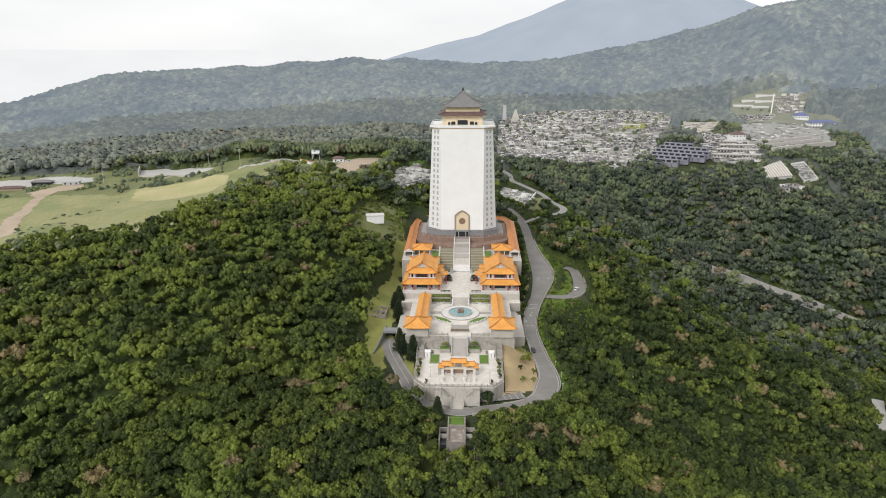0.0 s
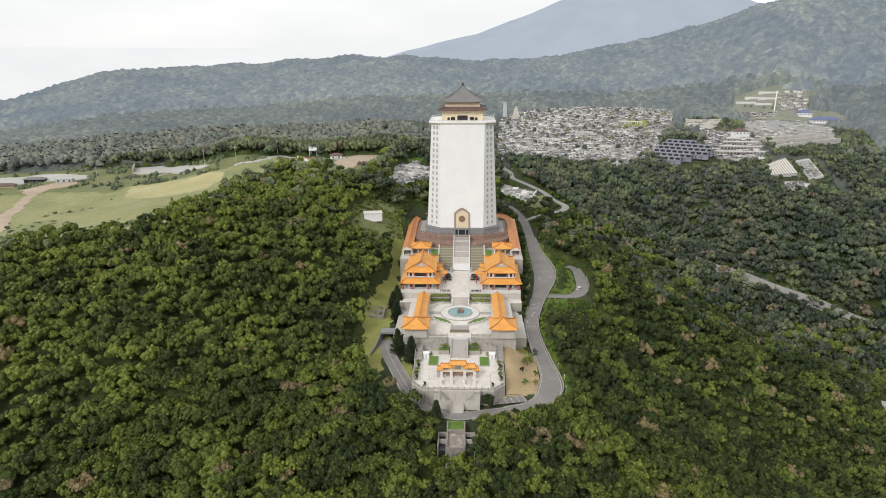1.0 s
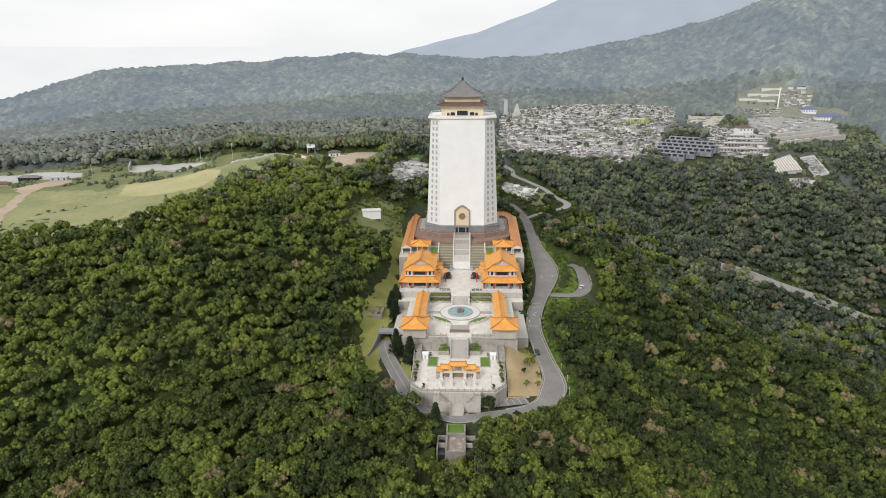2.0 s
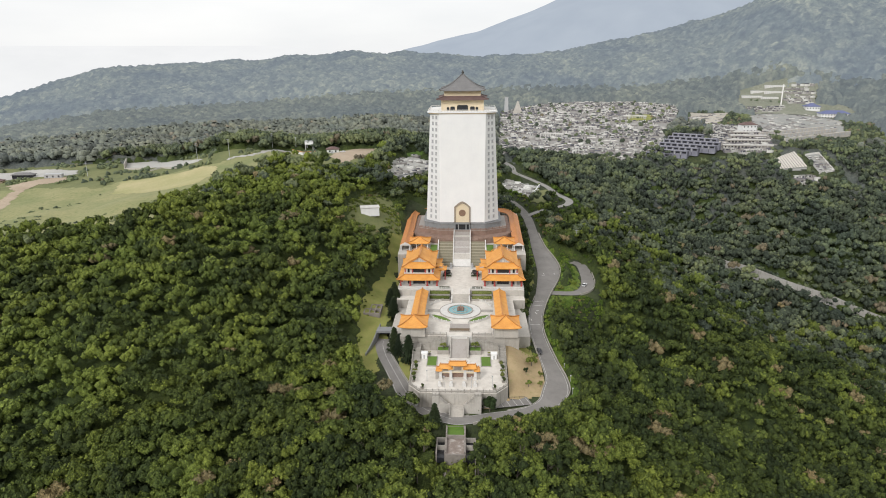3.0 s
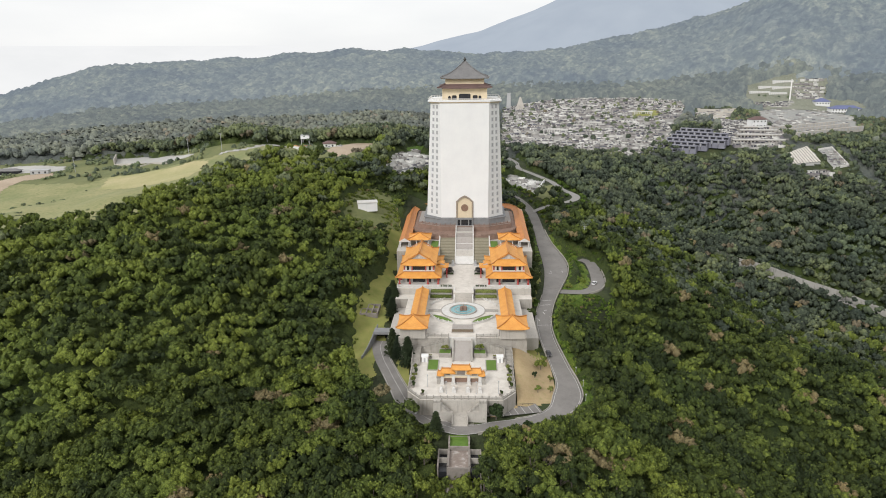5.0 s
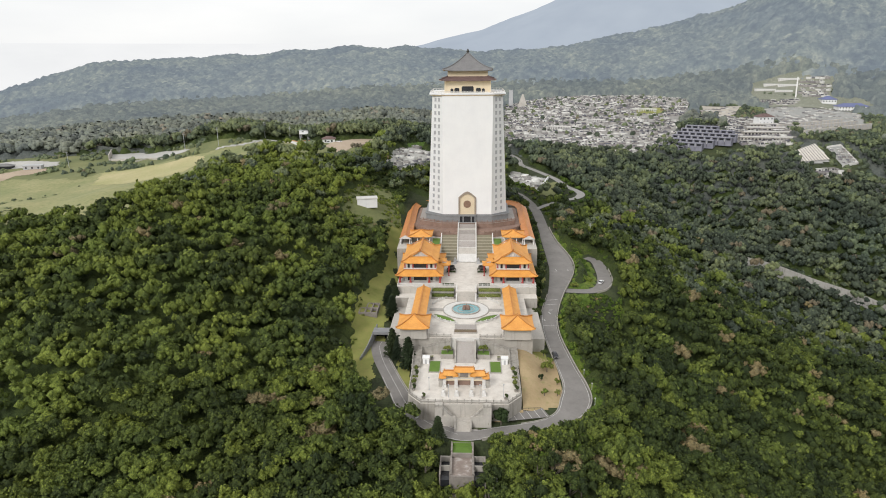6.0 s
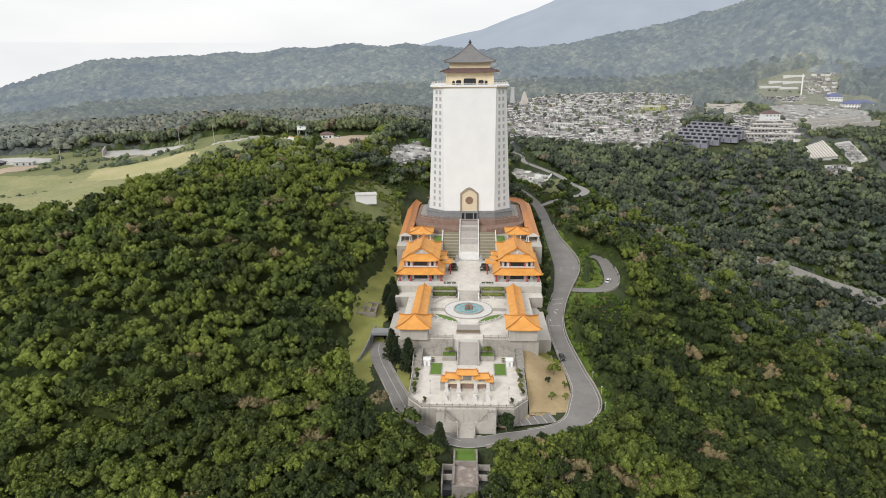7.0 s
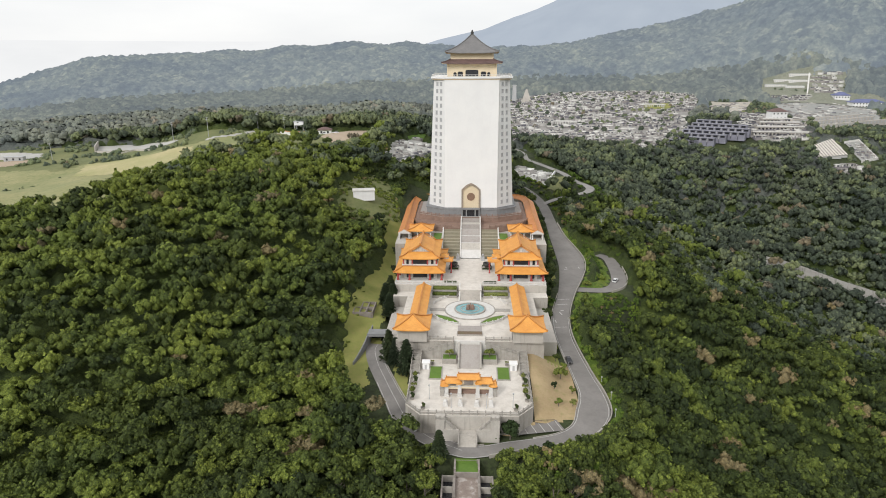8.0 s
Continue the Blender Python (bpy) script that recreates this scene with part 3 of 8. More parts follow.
# ---- trees ----
def crown_arrays(seed, lumps, leaves, leaf, flat=0.75, core=2, sides=6, bulge=(0.26, 0.42)):
    """A broadleaf crown one metre in radius: lumps of leaves over an inner mass tinted darker for shade. Returns points
    and quads.
    """
    r = np.random.RandomState(seed)
    cs, rs = [], []
    for k in range(lumps):
        a, e = r.uniform(0, 6.28), math.asin(min(1, r.uniform(-0.15, 1.0)))
        d = r.uniform(0.5, 0.72) * (1 if k else 0.3)
        cs.append((d * math.cos(a) * math.cos(e), d * math.sin(a) * math.cos(e), d * math.sin(e) * flat))
        rs.append(r.uniform(*bulge))
    cs, rs = np.array(cs), np.array(rs)
    which = r.choice(lumps, leaves, p=rs ** 2 / (rs ** 2).sum())
    nrm = r.normal(size=(leaves, 3))
    nrm[:, 2] = np.abs(nrm[:, 2]) * 1.1 - 0.35
    nrm /= np.linalg.norm(nrm, axis=1)[:, None]
    pos = cs[which] + nrm * (rs[which] * r.uniform(0.85, 1.08, leaves))[:, None] * np.array([1, 1, 0.85])
    tilt = nrm + r.normal(size=(leaves, 3)) * 0.55
    tilt /= np.linalg.norm(tilt, axis=1)[:, None]
    u = np.cross(tilt, r.normal(size=(leaves, 3)))
    u /= np.linalg.norm(u, axis=1)[:, None]
    v = np.cross(tilt, u)
    size = (leaf * r.uniform(0.6, 1.3, leaves))[:, None]
    wide = r.uniform(0.6, 1.0, leaves)[:, None]
    q = np.stack([pos - u * size, pos - v * size * wide, pos + u * size, pos + v * size * wide], 1).reshape(-1, 3)
    f = np.arange(leaves * 4).reshape(-1, 4)
    # inner masses: low spheres of 4 x 8 faces, one to a lump
    vs, fs = [q], [f]
    k = len(q)
    for c, rad in zip(cs, rs):
        th = np.linspace(-1.2, 1.5, core + 2)
        ring = np.array([[math.cos(e) * math.cos(a), math.cos(e) * math.sin(a), math.sin(e) * 0.85] for e in th for a in np.arange(sides) * 6.283 / sides])
        vs.append(c + ring * rad * 0.88 * r.uniform(0.85, 1.12, (len(ring), 1)))
        for i in range(core + 1):
            for j in range(sides):
                fs.append(np.array([[k + i * sides + j, k + i * sides + (j + 1) % sides, k + i * sides + sides + (j + 1) % sides, k + i * sides + sides + j]]))
        k += len(ring)
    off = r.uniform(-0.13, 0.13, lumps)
    # inner masses take a darker tint, painting the shade inside the crown
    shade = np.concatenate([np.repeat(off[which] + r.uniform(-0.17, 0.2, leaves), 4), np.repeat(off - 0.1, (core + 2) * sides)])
    return np.concatenate(vs), np.concatenate(fs), shade


def far_crown(seed):
    """Three or four small domes run together, of few faces, for woods far off."""
    r = np.random.RandomState(seed)
    vs, fs, k, n = [], [], 0, 5
    for q in range(3):
        a, d = r.uniform(0, 6.28), r.uniform(0.25, 0.6) if q else 0.0
        rad, up = (r.uniform(0.42, 0.6), r.uniform(-0.25, 0.1)) if q else (0.68, 0.12)
        for e in (-0.5, 0.35, 1.0):
            for j in range(n):
                b = 6.283 * (j + 0.5 * (e > 0)) / n
                g = rad * r.uniform(0.7, 1.25)
                vs.append((d * math.cos(a) + g * math.cos(b) * math.cos(e), d * math.sin(a) + g * math.sin(b) * math.cos(e), up + g * math.sin(e)))
        fs += [[k + i * n + j, k + i * n + (j + 1) % n, k + i * n + n + (j + 1) % n, k + i * n + n + j] for i in range(2) for j in range(n)]
        fs += [[k + 2 * n, k + 2 * n + 1, k + 2 * n + 2, k + 2 * n + 3]]
        k += 3 * n
    return np.array(vs), np.array(fs), np.repeat(r.uniform(-0.1, 0.1, 3), 3 * n)


def canopy_field(x, y, step, seed, low, high):
    """Height and tint of a closed canopy of domed crowns on a jittered lattice."""
    r = np.random.RandomState(seed)
    n = 256
    jx, jy = r.uniform(-0.38, 0.38, (n, n)), r.uniform(-0.38, 0.38, (n, n))
    rad, top, tint = r.uniform(0.55, 0.82, (n, n)) * step, r.uniform(low, high, (n, n)), r.uniform(0.05, 0.9, (n, n))
    i0, j0 = np.floor(x / step).astype(int), np.floor(y / step).astype(int)
    best, tone = np.full(x.shape, -99.0), np.zeros(x.shape)
    for di in (-1, 0, 1):
        for dj in (-1, 0, 1):
            i, j = i0 + di, j0 + dj
            a, b = i % n, j % n
            d = np.hypot(x - (i + 0.5 + jx[a, b]) * step, y - (j + 0.5 + jy[a, b]) * step) / rad[a, b]
            h = top[a, b] - 1.5 * rad[a, b] * np.where(d < 1, 1 - np.sqrt(np.maximum(0, 1 - d * d)), d)
            up = h > best
            best, tone = np.where(up, h, best), np.where(up, tint[a, b], tone)
    return np.maximum(best, 0.3 * low), tone


def leaf_quads(p, size, seed):
    """Loose leaf clumps, one tilted quad at each point."""
    r = np.random.RandomState(seed)
    n = len(p)
    up = r.normal(size=(n, 3)) * 0.45 + np.array([0, -0.25, 0.8])
    u = np.cross(up, r.normal(size=(n, 3)))
    u /= np.linalg.norm(u, axis=1)[:, None]
    v = np.cross(up, u)
    v /= np.linalg.norm(v, axis=1)[:, None]
    k = (size * r.uniform(0.6, 1.35, n))[:, None]
    return np.stack([p - u * k, p - v * k * 0.8, p + u * k, p + v * k * 0.8], 1).reshape(-1, 3)


# ---- the memorial: levels ----
Z_TOWER, Z_UPPER, Z_PLAZA, Z_FOUNT, Z_COURT = -4.3, -9.5, -16.5, -19.5, -25.0
MID_Y = 18.5  # middle of the tower


def octagon(front, half, cut, grow=0.0):
    """The tower's plan: broad front and back, slanted corners."""
    f, h, c = front, half + grow, cut - grow
    return [(-f, -grow), (f, -grow), (h, c), (h, 37 - c), (f, 37 + grow), (-f, 37 + grow), (-h, 37 - c), (-h, c)]


def build_tower():
    t = thing("tower", (0, 0, Z_TOWER), "white memorial tower with slanted window corners and grey pagoda roof", "tower")
    t.location = (0, 0, 0)
    s = Shape()
    s.prism(octagon(13, 21.3, 7.2), -0.2, 62.2, 0, octagon(13, 18.2, 4.4))
    part("body", s, [WHITE_DULL], t)
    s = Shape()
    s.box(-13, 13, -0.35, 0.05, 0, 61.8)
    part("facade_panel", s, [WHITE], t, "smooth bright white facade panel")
    s = Shape()
    s.prism(octagon(13.1, 22.0, 7.0, 0.5), Z_TOWER, -1.2, 0)
    s.prism(octagon(13.2, 22.3, 7.0, 0.75), -1.2, -0.7, 0)
    s.prism(octagon(13.1, 21.8, 7.0, 0.3), -0.7, 0.0, 0)
    for x in (-9.5, -6.8, 6.8, 9.5):
        s.box(x - 0.08, x + 0.08, -0.56, -0.4, Z_TOWER, -1.2)
    part("plinth", s, [GREY], t, "grey granite plinth")
    s = Shape()
    s.prism(octagon(13.2, 18.6, 4.3, 0.45), 61.9, 62.5, 1)
    s.prism(octagon(13.4, 18.9, 4.3, 0.75), 62.5, 63.3, 0)
    part("cornice", s, [WHITE, TAN], t)
    s = Shape()
    ring = octagon(13.2, 18.6, 4.3, 0.5)
    for a, b in zip(ring, ring[1:] + ring[:1]):
        s.beam((*a, 64.1), (*b, 64.1), 0.25, 0.2)
        n = max(2, int(math.hypot(b[0] - a[0], b[1] - a[1]) / 1.6))
        for i in range(n):
            x, y = a[0] + (b[0] - a[0]) * i / n, a[1] + (b[1] - a[1]) * i / n
            s.box(x - 0.1, x + 0.1, y - 0.1, y + 0.1, 63.3, 64.2)
    part("roof_railing", s, [MARBLE], t)
    # windows: pairs on each slanted corner
    w = Shape()
    w.box(-0.74, 0.74, -0.16, 0.06, -0.95, -0.78)
    w.box(-0.62, -0.46, -0.1, 0.06, -0.78, 0.78)
    w.box(0.46, 0.62, -0.1, 0.06, -0.78, 0.78)
    w.box(-0.05, 0.05, -0.06, 0.0, -0.78, 0.78)
    w.box(-0.7, 0.7, -0.18, 0.06, 0.78, 0.98)
    wm = w.mesh("window", [TRIM])
    g = Shape()
    g.box(-0.45, 0.45, -0.02, 0.06, -0.82, 0.75)
    gm = g.mesh("pane", [PANE])

    def window(x, y, z, turn):
        part("pane", gm, None, part("window", wm, None, t, place=pose(x, y, z, 0, 0, turn)))

    for side in (-1, 1):
        for row in range(18):
            z = 60.0 - 3.38 * row
            k = 1 - z / 62.2
            hx, cy = 18.2 + 3.1 * k, 4.4 + 2.8 * k
            ang = math.degrees(math.atan2(cy, hx - 13))
            for q in (0.3, 0.66):
                x, y = side * (13 + (hx - 13) * q), cy * q - 0.05
                window(x, y, z, side * ang)
                window(x, 37 - y, z, 180 - side * ang)
    # the pointed arch over the entrance
    def arch(half, top, shoulder):
        pts = [(-half, 0.0), (-half, shoulder)]
        for i in range(1, 8):
            a = i / 8
            pts.append((-half * (1 - a) ** 0.8, shoulder + (top - shoulder) * (0.75 * math.sin(a * 1.57) + 0.25 * a ** 3)))
        pts.append((0, top))
        return pts + [(-x, z) for x, z in pts[-2::-1]]
    outer, inner = arch(4.7, 12.5, 9.2), arch(3.9, 11.4, 8.8)
    s = Shape()
    k = len(outer)
    s.grid([[(x, -0.95, z) for x, z in outer], [(x, -0.95, z) for x, z in inner]], 0, flip=True)
    s.grid([[(x, -0.95, z) for x, z in outer], [(x, -0.3, z) for x, z in outer]], 0)
    s.grid([[(x, -0.95, z) for x, z in inner], [(x, -0.5, z) for x, z in inner]], 0, flip=True)
    part("arch_frame", s, [stone_arch], t, "grey-brown pointed arch frame")
    s = Shape()
    s.face([(x, -0.5, z) for x, z in inner][::-1])
    part("arch_panel", s, [CREAM], t, "cream panel inside the arch")
    s = Shape()
    disc = [(2.0 * math.cos(a), 2.0 * math.sin(a)) for a in [6.2832 * i / 24 for i in range(24)]]
    s.face([(x, -0.72, 5.6 + z) for x, z in disc])
    s.grid([[(x, -0.72, 5.6 + z) for x, z in disc + disc[:1]], [(x, -0.5, 5.6 + z) for x, z in disc + disc[:1]]])
    for rr in (1.3, 0.6):
        c = [(rr * math.cos(a), rr * math.sin(a)) for a in [6.2832 * i / 24 for i in range(25)]]
        s.grid([[(x, -0.8, 5.6 + z) for x, z in c], [(x * 0.88, -0.8, 5.6 + z * 0.88) for x, z in c]], 0)
    part("medallion", s, [medal], t, "round brown relief medallion")
    s = Shape()
    s.box(-4.6, 4.6, -1.6, -0.5, -0.9, -0.1, 0)
    for x in (-4.2, -2.2, 2.2, 4.2):
        s.box(x - 0.3, x + 0.3, -1.3, -0.7, Z_TOWER, -0.9, 0)
    part("entrance_porch", s, [GREY], t)
    # near-black panel paints the shade of the entrance opening
    s = Shape()
    s.box(-3.9, 3.9, -0.75, -0.52, Z_TOWER, -0.9, 0)
    part("entrance_shade_panel", s, [DARK], t, "dark panel standing in for the shaded entrance opening")
    # roof pavilion
    s = Shape()
    s.box(-11.6, 11.6, MID_Y - 11.6, MID_Y + 11.6, 62.5, 69.6, 0)
    s.box(-10.4, 10.4, MID_Y - 10.4, MID_Y + 10.4, 71, 74.6, 0)
    for x in (-11.6, 11.6):
        s.box(x - 0.4, x + 0.4, MID_Y - 12, MID_Y - 11.3, 62.5, 69.4, 0)
    part("roof_pavilion_wall", s, [CREAM], t, "cream yellow walls under the pagoda roof")
    for x0, x1, zt in ((-3.1, 3.1, 66.0), (-6.9, -4.3, 65.2), (4.3, 6.9, 65.2), (-8.9, -7.4, 64.9), (7.4, 8.9, 64.9)):
        s = Shape()
        s.box(x0, x1, MID_Y - 11.75, MID_Y - 11.5, 63.4, zt)
        s.prism([(x0 + 0.3, MID_Y - 11.75), (x1 - 0.3, MID_Y - 11.75), (x1 - 0.3, MID_Y - 11.5), (x0 + 0.3, MID_Y - 11.5)], zt, zt + 0.35)
        part("pavilion_opening", s, DARK, t, "dark opening in the roof pavilion")
    s = Shape()
    skirt_roof(s, 14.2, 14.2, 69.3, 10.3, 10.3, 71.4, 0.5, 0.3, cy=MID_Y)
    hip_ribs(s, 14.2, 14.2, 69.3, 10.3, 10.3, 71.4, 0.5, 0.3, cy=MID_Y)
    part("lower_roof", s, [REDTILE, CREAM], t, "dark red-brown tiled skirt roof")
    s = Shape()
    skirt_roof(s, 12.6, 12.6, 74.2, 0.4, 0.4, 83.0, 0.7, 0.5, cy=MID_Y, m=8)
    hip_ribs(s, 12.6, 12.6, 74.2, 0.4, 0.4, 83.0, 0.7, 0.5, cy=MID_Y, m=8)
    part("upper_roof", s, [GREYTILE, CREAM], t, "grey tiled pyramid roof with sagging slopes")
    s = Shape()
    s.tube(0, MID_Y, [(0.9, 82.4), (0.7, 82.8), (0.35, 83.0), (0.75, 83.5), (0.8, 83.9), (0.5, 84.4), (0.3, 84.9), (0.02, 85.2)], 12)
    part("finial", s, [BRONZE], t, "", True)
    return t


stone_arch = stone("arch_stone", (0.27, 0.22, 0.17), (0.36, 0.3, 0.24), 0.6, 3.0, 0.7, 0.3, (0.18, 0.14, 0.1))
medal = stone("medallion_bronze", (0.2, 0.12, 0.08), (0.3, 0.19, 0.13), 2.0, 6.0, 0.6, 0.3, (0.12, 0.08, 0.05))
build_tower()


# ---- terraces, as solid masonry ----
def terrace(name, outline, z0, z1, label, wall, floor, cap=0.35, joints=0.0):
    """Walls with a coping, and a paved floor; outline counter-clockwise."""
    t = thing(name, (0, 0, 0), label, "terrace", "", "structure")
    s = Shape()
    s.prism(outline, z0, z1 - 0.1)
    part("retaining_wall", s, wall, t)
    s = Shape()
    s.prism(outline, z1 - 0.096, z1)
    part("paving", s, floor, t)
    return t


tower_terrace = terrace("tower_terrace", octagon(13.5, 23.6, 7.2, 2.6), -30, Z_TOWER, "raised stone terrace round the tower's foot", BROWN, RAMP)
ring = octagon(13.5, 23.6, 7.2, 2.4)
balustrade(tower_terrace, [(*p, Z_TOWER) for p in (ring[7], ring[0], (-5.2, -2.4))], mat=BROWN)
balustrade(tower_terrace, [(*p, Z_TOWER) for p in ((5.2, -2.4), ring[1], ring[2])], mat=BROWN)
curve = [(29.5 * math.sin(a), 6 - 20.5 * math.cos(a)) for a in [radians(-78 + 156 * i / 26) for i in range(27)]]
apron = terrace("apron_terrace", curve + [(28.8, 45), (-28.8, 45)], -30, -7.0, "curved reddish stone terrace below the tower", BROWN, BROWN)
balustrade(apron, [(*p, -7.0) for p in curve[:11]], 0.9, mat=BROWN)
balustrade(apron, [(*p, -7.0) for p in curve[16:]], 0.9, mat=BROWN)
upper = terrace("upper_terrace", [(-34.5, -33), (-13.4, -33), (-13.4, -15.6), (13.4, -15.6), (13.4, -33), (34.5, -33), (36.5, 60), (-36.5, 60)], -32, Z_UPPER, "grey concrete terrace carrying the galleries", CONCRETE, PALE)
plaza = terrace("plaza", [(-30.8, -68.3), (-4.6, -68.3), (-4.6, -73.5), (4.6, -73.5), (4.6, -68.3), (30.8, -68.3), (30.8, -33.1), (-30.8, -33.1)], -34, Z_PLAZA, "white paved plaza between two orange-roofed pavilions", PALE, PAVING)
fount_terrace = terrace("fountain_terrace", [(-25, -114.4), (25, -114.4), (25, -73.6), (30.8, -73.6), (30.8, -68.4), (-30.8, -68.4), (-30.8, -73.6), (-25, -73.6)], -34, Z_FOUNT, "white paved terrace round the fountain", CONCRETE, PAVING)
court = terrace("entrance_court", [(-18.6, -146), (-14, -151.5), (14, -151.5), (18.6, -146), (19.2, -114.5), (-19.2, -114.5)], -36, Z_COURT, "white paved entrance court with chamfered front", CONCRETE, PAVING)
for sx in (-1, 1):
    s = Shape()
    s.box(sx * 25.1, sx * 30.6, -105, -73.7, -34, -24.0)
    solid("service_terrace", s, PALE, "bare concrete ledge below the gallery", "terrace", "structure")


# ---- stairs and ramps ----
def stairs(s, x0, x1, ya, za, yb, zb, n, mat=0, base=-34, landings=0, land=0.8):
    """Steps from (ya, za) at the top to (yb, zb), as one solid flight."""
    groups = landings + 1
    run = (yb - ya)
    step = (abs(run) - landings * land) / n * (1 if run > 0 else -1)
    y, per = ya, n // groups
    for k in range(n):
        z = za - (za - zb) * (k + 1) / n
        y2 = y + step
        if landings and k % per == per - 1 and k < n - 1:
            s.box(x0, x1, y2, y2 + land * (1 if run > 0 else -1), base, z, mat + 1)
            s.box(x0, x1, y, y2, base, z, mat)
            y = y2 + land * (1 if run > 0 else -1)
            continue
        s.box(x0, x1, y, y2, base, z, mat)
        y = y2


def cheek(s, x0, x1, ya, za, yb, zb, h=0.7, mat=0, base=-34):
    """A sloping side wall of a stair."""
    s.face([(x0, ya, za + h), (x1, ya, za + h), (x1, yb, zb + h), (x0, yb, zb + h)][::-1 if yb > ya else 1], mat)
    for x, fl in ((x0, 1), (x1, -1)):
        s.face([(x, ya, base), (x, yb, base), (x, yb, zb + h), (x, ya, za + h)][::fl], mat)
    s.face([(x0, yb, base), (x1, yb, base), (x1, yb, zb + h), (x0, yb, zb + h)], mat)


grand = thing("grand_staircase", (0, 0, 0), "broad mossy double staircase with a pale carved ramp between", "staircase", "", "structure")
for sx in (-1, 1):
    s = Shape()
    stairs(s, sx * 4.9, sx * 12.9, -15.6, -7.0, -32.4, Z_PLAZA, 45, base=-20, landings=8, land=0.75)
    part("stair_flight", s, [STEP, LANDING], grand, "worn greenish stone steps with paler landings")
    s = Shape()
    cheek(s, min(sx * 12.9, sx * 13.4), max(sx * 12.9, sx * 13.4), -15.6, -7.0, -32.4, Z_PLAZA, 0.8, base=-20)
    part("cheek_wall", s, MARBLE, grand, "pale stone stair wall")
    s = Shape()
    cheek(s, min(sx * 4.4, sx * 4.9), max(sx * 4.4, sx * 4.9), -4.2, Z_TOWER, -15.6, -7.0, 0.8, base=-20)
    cheek(s, min(sx * 4.4, sx * 4.9), max(sx * 4.4, sx * 4.9), -15.6, -7.0, -33.0, Z_PLAZA, 0.8, base=-20)
    part("cheek_wall", s, MARBLE, grand, "pale stone stair wall")
s = Shape()
stairs(s, -4.4, 4.4, -4.2, Z_TOWER, -15.6, -7.0, 14, base=-20, landings=1, land=3)
part("stair_flight", s, [RAMP, PALE], grand)
s = Shape()
y0, z0 = -15.6, -7.0
for k, (run, drop, m) in enumerate(((3.6, 2.3, 0), (0.9, 0.0, 1), (3.4, 2.2, 0), (0.9, 0.0, 1), (3.4, 2.2, 2), (1.0, 0.0, 1), (3.6, 2.8, 1))):
    s.face([(-4.4, y0, z0), (-4.4, y0 - run, z0 - drop), (4.4, y0 - run, z0 - drop), (4.4, y0, z0)], m)
    y0, z0 = y0 - run, z0 - drop
part("carved_ramp", s, [RAMP, MARBLE, PALE], grand, "pale carved stone ramp in sections")


# ---- pavilions ----
def column(r, h, n=10):
    s = Shape()
    s.tube(0, 0, [(r * 1.5, 0), (r * 1.5, 0.25), (r, 0.35), (r * 0.92, h)], n)
    return s


